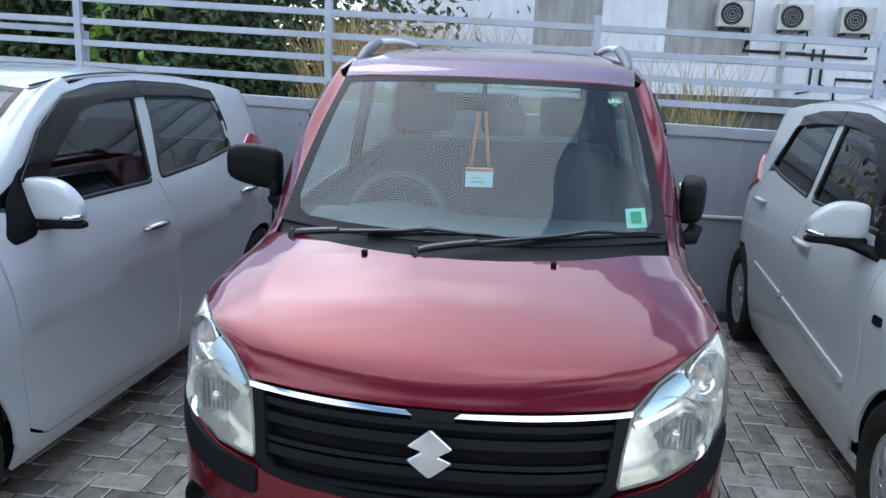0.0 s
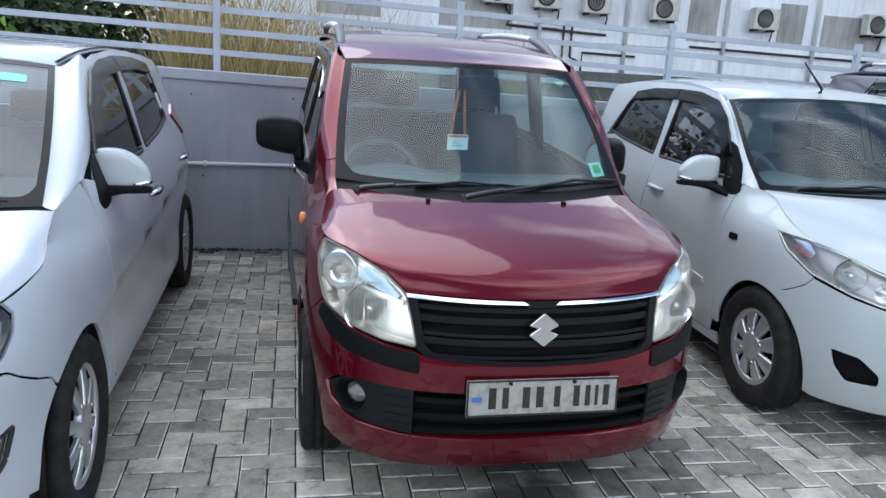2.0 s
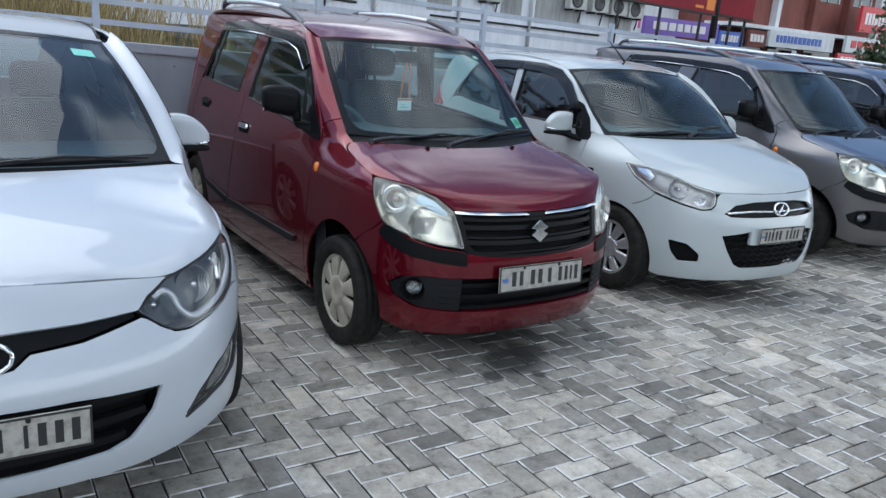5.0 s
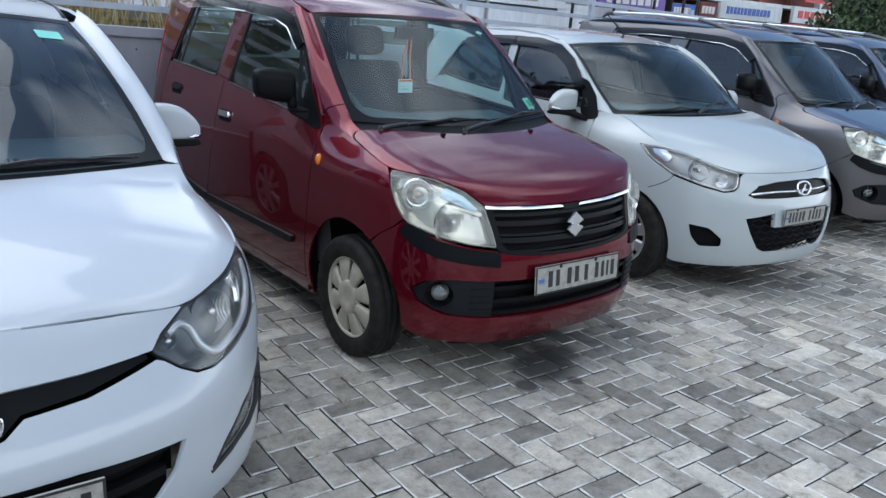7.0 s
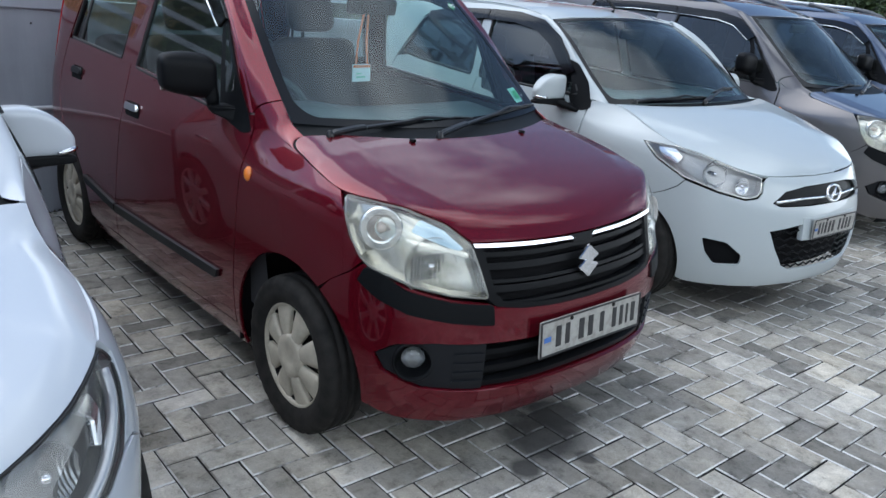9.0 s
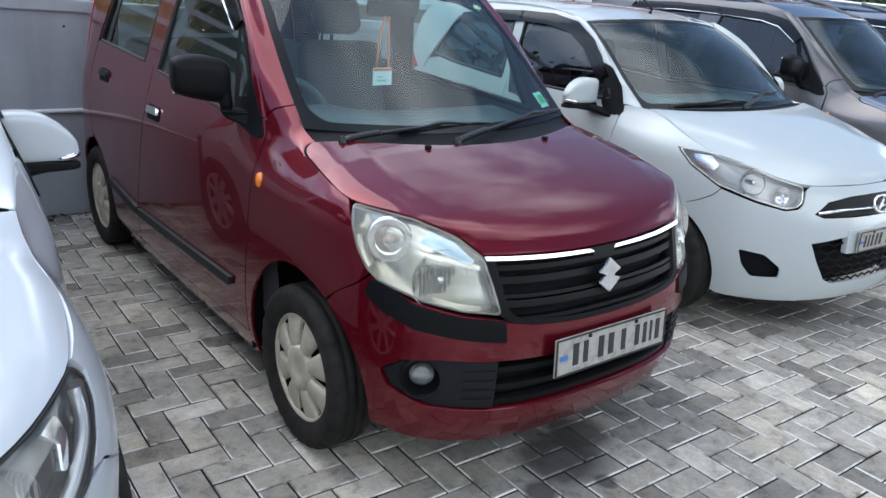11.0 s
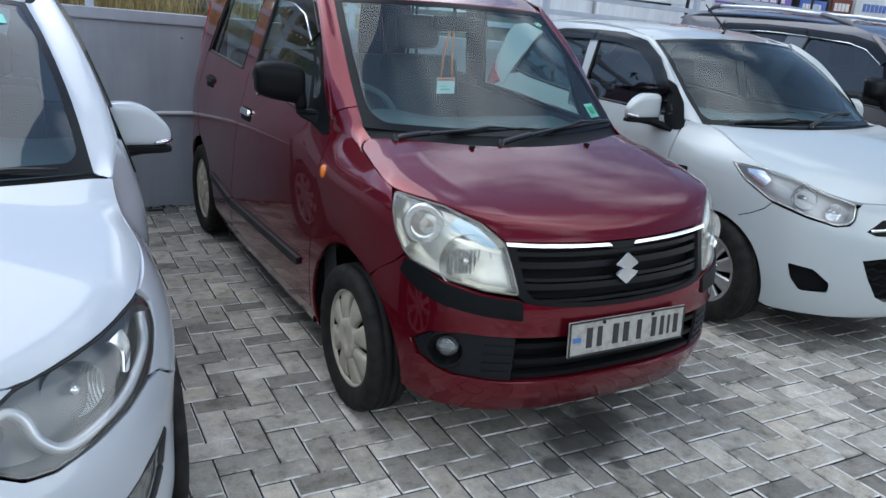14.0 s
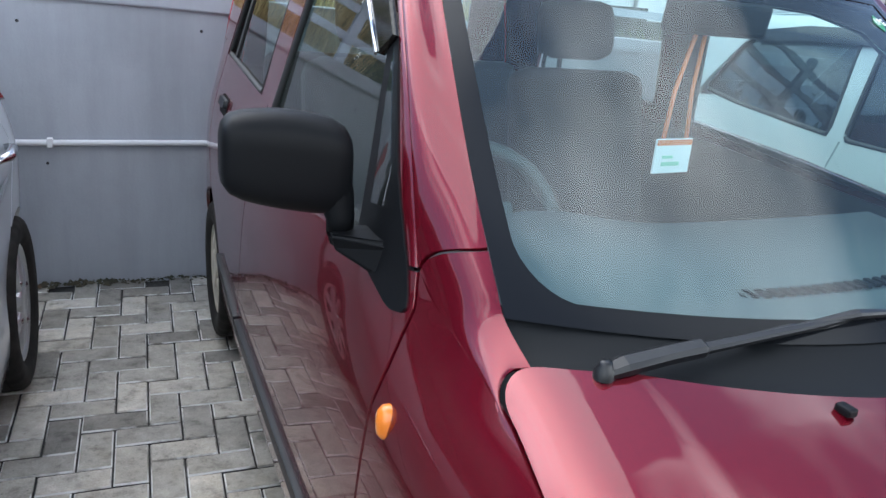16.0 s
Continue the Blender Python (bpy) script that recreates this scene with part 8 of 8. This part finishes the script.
def tree(at, trunk_h, crowns, n, leaf, label, seed, m=LEAF):
    rng = np.random.default_rng(seed)
    t = thing("tree", at, label, "tree", "trees behind the wall")
    pts = [(0, 0, -0.2), (0.06, 0.03, trunk_h * 0.4), (-0.04, 0.08, trunk_h * 0.75), (0.05, 0.0, trunk_h)]
    part("trunk", tube(pts, [0.14, 0.11, 0.09, 0.06], 10), BARK, t)
    for c, s in crowns:
        part("limb", tube([(0, 0, trunk_h * 0.6), tuple(V(c) * 0.6 + V((0, 0, trunk_h * 0.3))), c], [0.06, 0.04, 0.015], 7), BARK, t)
    vs, fs = [], []
    for c, s in crowns:
        v, f = leaves(rng, c, s, n // len(crowns), leaf)
        fs += [tuple(i + len(vs) for i in q) for q in f]
        vs += v
    me = bpy.data.meshes.new("crown")
    me.from_pydata(vs, [], fs)
    finish(me, "crown", m, t)
    return t


tree(pose(-7.6, 9.5, 0.35), 2.4, [((0, 0, 2.4), (1.7, 1.2, 1.5)), ((-1.5, 0.5, 1.2), (1.5, 1.0, 1.3)), ((1.6, 0.3, 1.3), (1.4, 1.0, 1.2)), ((0.4, -0.6, 0.7), (1.6, 0.8, 0.8))], 16000, 0.16, "dense dark green tree behind the railing", 1)
tree(pose(-4.9, 9.0, 0.35), 2.2, [((0, 0, 2.2), (1.3, 1.1, 1.4)), ((0.9, 0.2, 1.2), (0.9, 0.9, 1.1)), ((-1.2, 0.3, 1.0), (1.2, 0.9, 1.0)), ((0.2, -0.5, 0.5), (1.3, 0.8, 0.7))], 16000, 0.14, "dense dark green bushy tree beside the white building", 2)
tree(pose(-11.5, 9.0, 0.35), 2.8, [((0, 0, 2.6), (2.0, 1.2, 1.6)), ((1.5, 0.5, 1.3), (1.6, 1.0, 1.3)), ((-1.5, 0, 1.2), (1.6, 1.0, 1.2))], 7000, 0.16, "dense dark green tree at the wall's far end", 3)
tree(pose(28.5, 12.0, 0.2), 2.6, [((0, 0, 3.0), (2.4, 1.6, 1.5)), ((1.6, 0.4, 1.8), (2.0, 1.4, 1.3)), ((-1.6, 0.2, 1.6), (1.8, 1.3, 1.2))], 6000, 0.22, "leafy green roadside tree beyond the railing", 4)
tree(pose(35.0, 13.5, 0.2), 3.0, [((0, 0, 3.2), (2.8, 1.8, 1.8)), ((2, 0.4, 2.0), (2.2, 1.5, 1.5)), ((-2, 0.2, 1.8), (2.0, 1.4, 1.4))], 6000, 0.24, "leafy green roadside tree by the shops", 5)
hv, hf = leaves(np.random.default_rng(9), (-7.6, 10.6, 1.7), (5.6, 0.7, 2.3), 30000, 0.17)
me = bpy.data.meshes.new("hedge")
me.from_pydata(hv, [], hf)
tagged(finish(me, "hedge", LEAF), "dark green undergrowth below the trees", "undergrowth", kind="stuff")
rn = np.random.default_rng(12)
sap = thing("sapling", pose(-2.86, wall_y(-2.86) + 0.35, 0.35), "young plant with yellow-green leaves behind the railing", "plant")
part("stem", tube([(0, 0, -0.1), (0.04, 0.02, 0.8), (0.0, 0, 1.5), (0.06, 0.0, 2.0)], [0.015, 0.012, 0.009, 0.005], 6), BARK, sap)
lv, lf = leaves(rn, (0.04, 0, 1.4), (0.24, 0.14, 0.55), 130, 0.10, 0.8)
me = bpy.data.meshes.new("crown")
me.from_pydata(lv, [], lf)
tagged(finish(me, "crown", FRESH, sap), kind="stuff")


def grass(name, boxes_, n, h, m, label, seed, lean=0.35):
    """Tapering bent blades, gathered in tufts."""
    r = random.Random(seed)
    v, f = [], []
    for x0, x1, y0, y1, z0, share in boxes_:
        tufts = [(r.uniform(x0, x1), r.uniform(y0, y1)) for _ in range(int(14 * share) + 3)]
        for k in range(int(n * share)):
            tx, ty = tufts[k % len(tufts)]
            x, y = tx + r.gauss(0, 0.10), ty + r.gauss(0, 0.08)
            a, hh, w = r.uniform(0, math.tau), h * r.uniform(0.5, 1.15), r.uniform(0.003, 0.007)
            lx, ly = math.cos(a) * lean * hh * r.uniform(0.3, 1.2), math.sin(a) * lean * hh * r.uniform(0.3, 1.0)
            b = len(v)
            for t in (0, 0.4, 0.75):
                c = (x + lx * t * t, y + ly * t * t, z0 + hh * t)
                ww = w * (1 - t * 0.6)
                v += [(c[0] - ww, c[1], c[2]), (c[0] + ww, c[1], c[2])]
            v.append((x + lx, y + ly, z0 + hh * (1 - 0.25 * lean)))
            f += [(b, b + 1, b + 3, b + 2), (b + 2, b + 3, b + 5, b + 4), (b + 4, b + 5, b + 6)]
    me = bpy.data.meshes.new(name)
    me.from_pydata(v, [], f)
    tagged(finish(me, name, m), label, "grass", kind="stuff")


grass("dry_grass", [(-1.75, -0.85, 5.2, 6.2, 0.35, 0.5), (-0.85, 0.3, 5.2, 6.6, 0.35, 0.22), (0.8, 3.6, 6.0, 7.5, 0.20, 0.08)], 2600, 1.75, STRAW, "tall dry straw-coloured grass behind the wall", 4, 0.30)
grass("short_grass", [(-3.0, 9.0, 4.1, 5.2, 0.35, 2.0)], 2600, 0.98, GREENGRASS, "short green and dry grass along the wall top", 6, 0.4)

# tree line and a plain building far behind the camera, to close the place
far = thing("far_building", pose(0, 0, 0), "plain pale building across the yard", "building")
part("wall", boxes((-30, 26, -34, -28, 0, 5.5)), HOUSE, far)
fv, ff = leaves(np.random.default_rng(21), (0, -26, 1.8), (34, 2.0, 2.6), 9000, 0.5)
me = bpy.data.meshes.new("far_woods")
me.from_pydata(fv, [], ff)
tagged(finish(me, "far_woods", LEAF), "far line of dark green trees across the yard", "woods", kind="stuff")

# the nearest pavers, each a piece of its own
for n, (x, y, k, lift) in enumerate(near):
    ob = new("paver", (one_h if k == 0 else one_v)[n % 5])
    ob.parent = paving
    ob.matrix_world = pose(x, y, lift, 0, 0, -1.5)
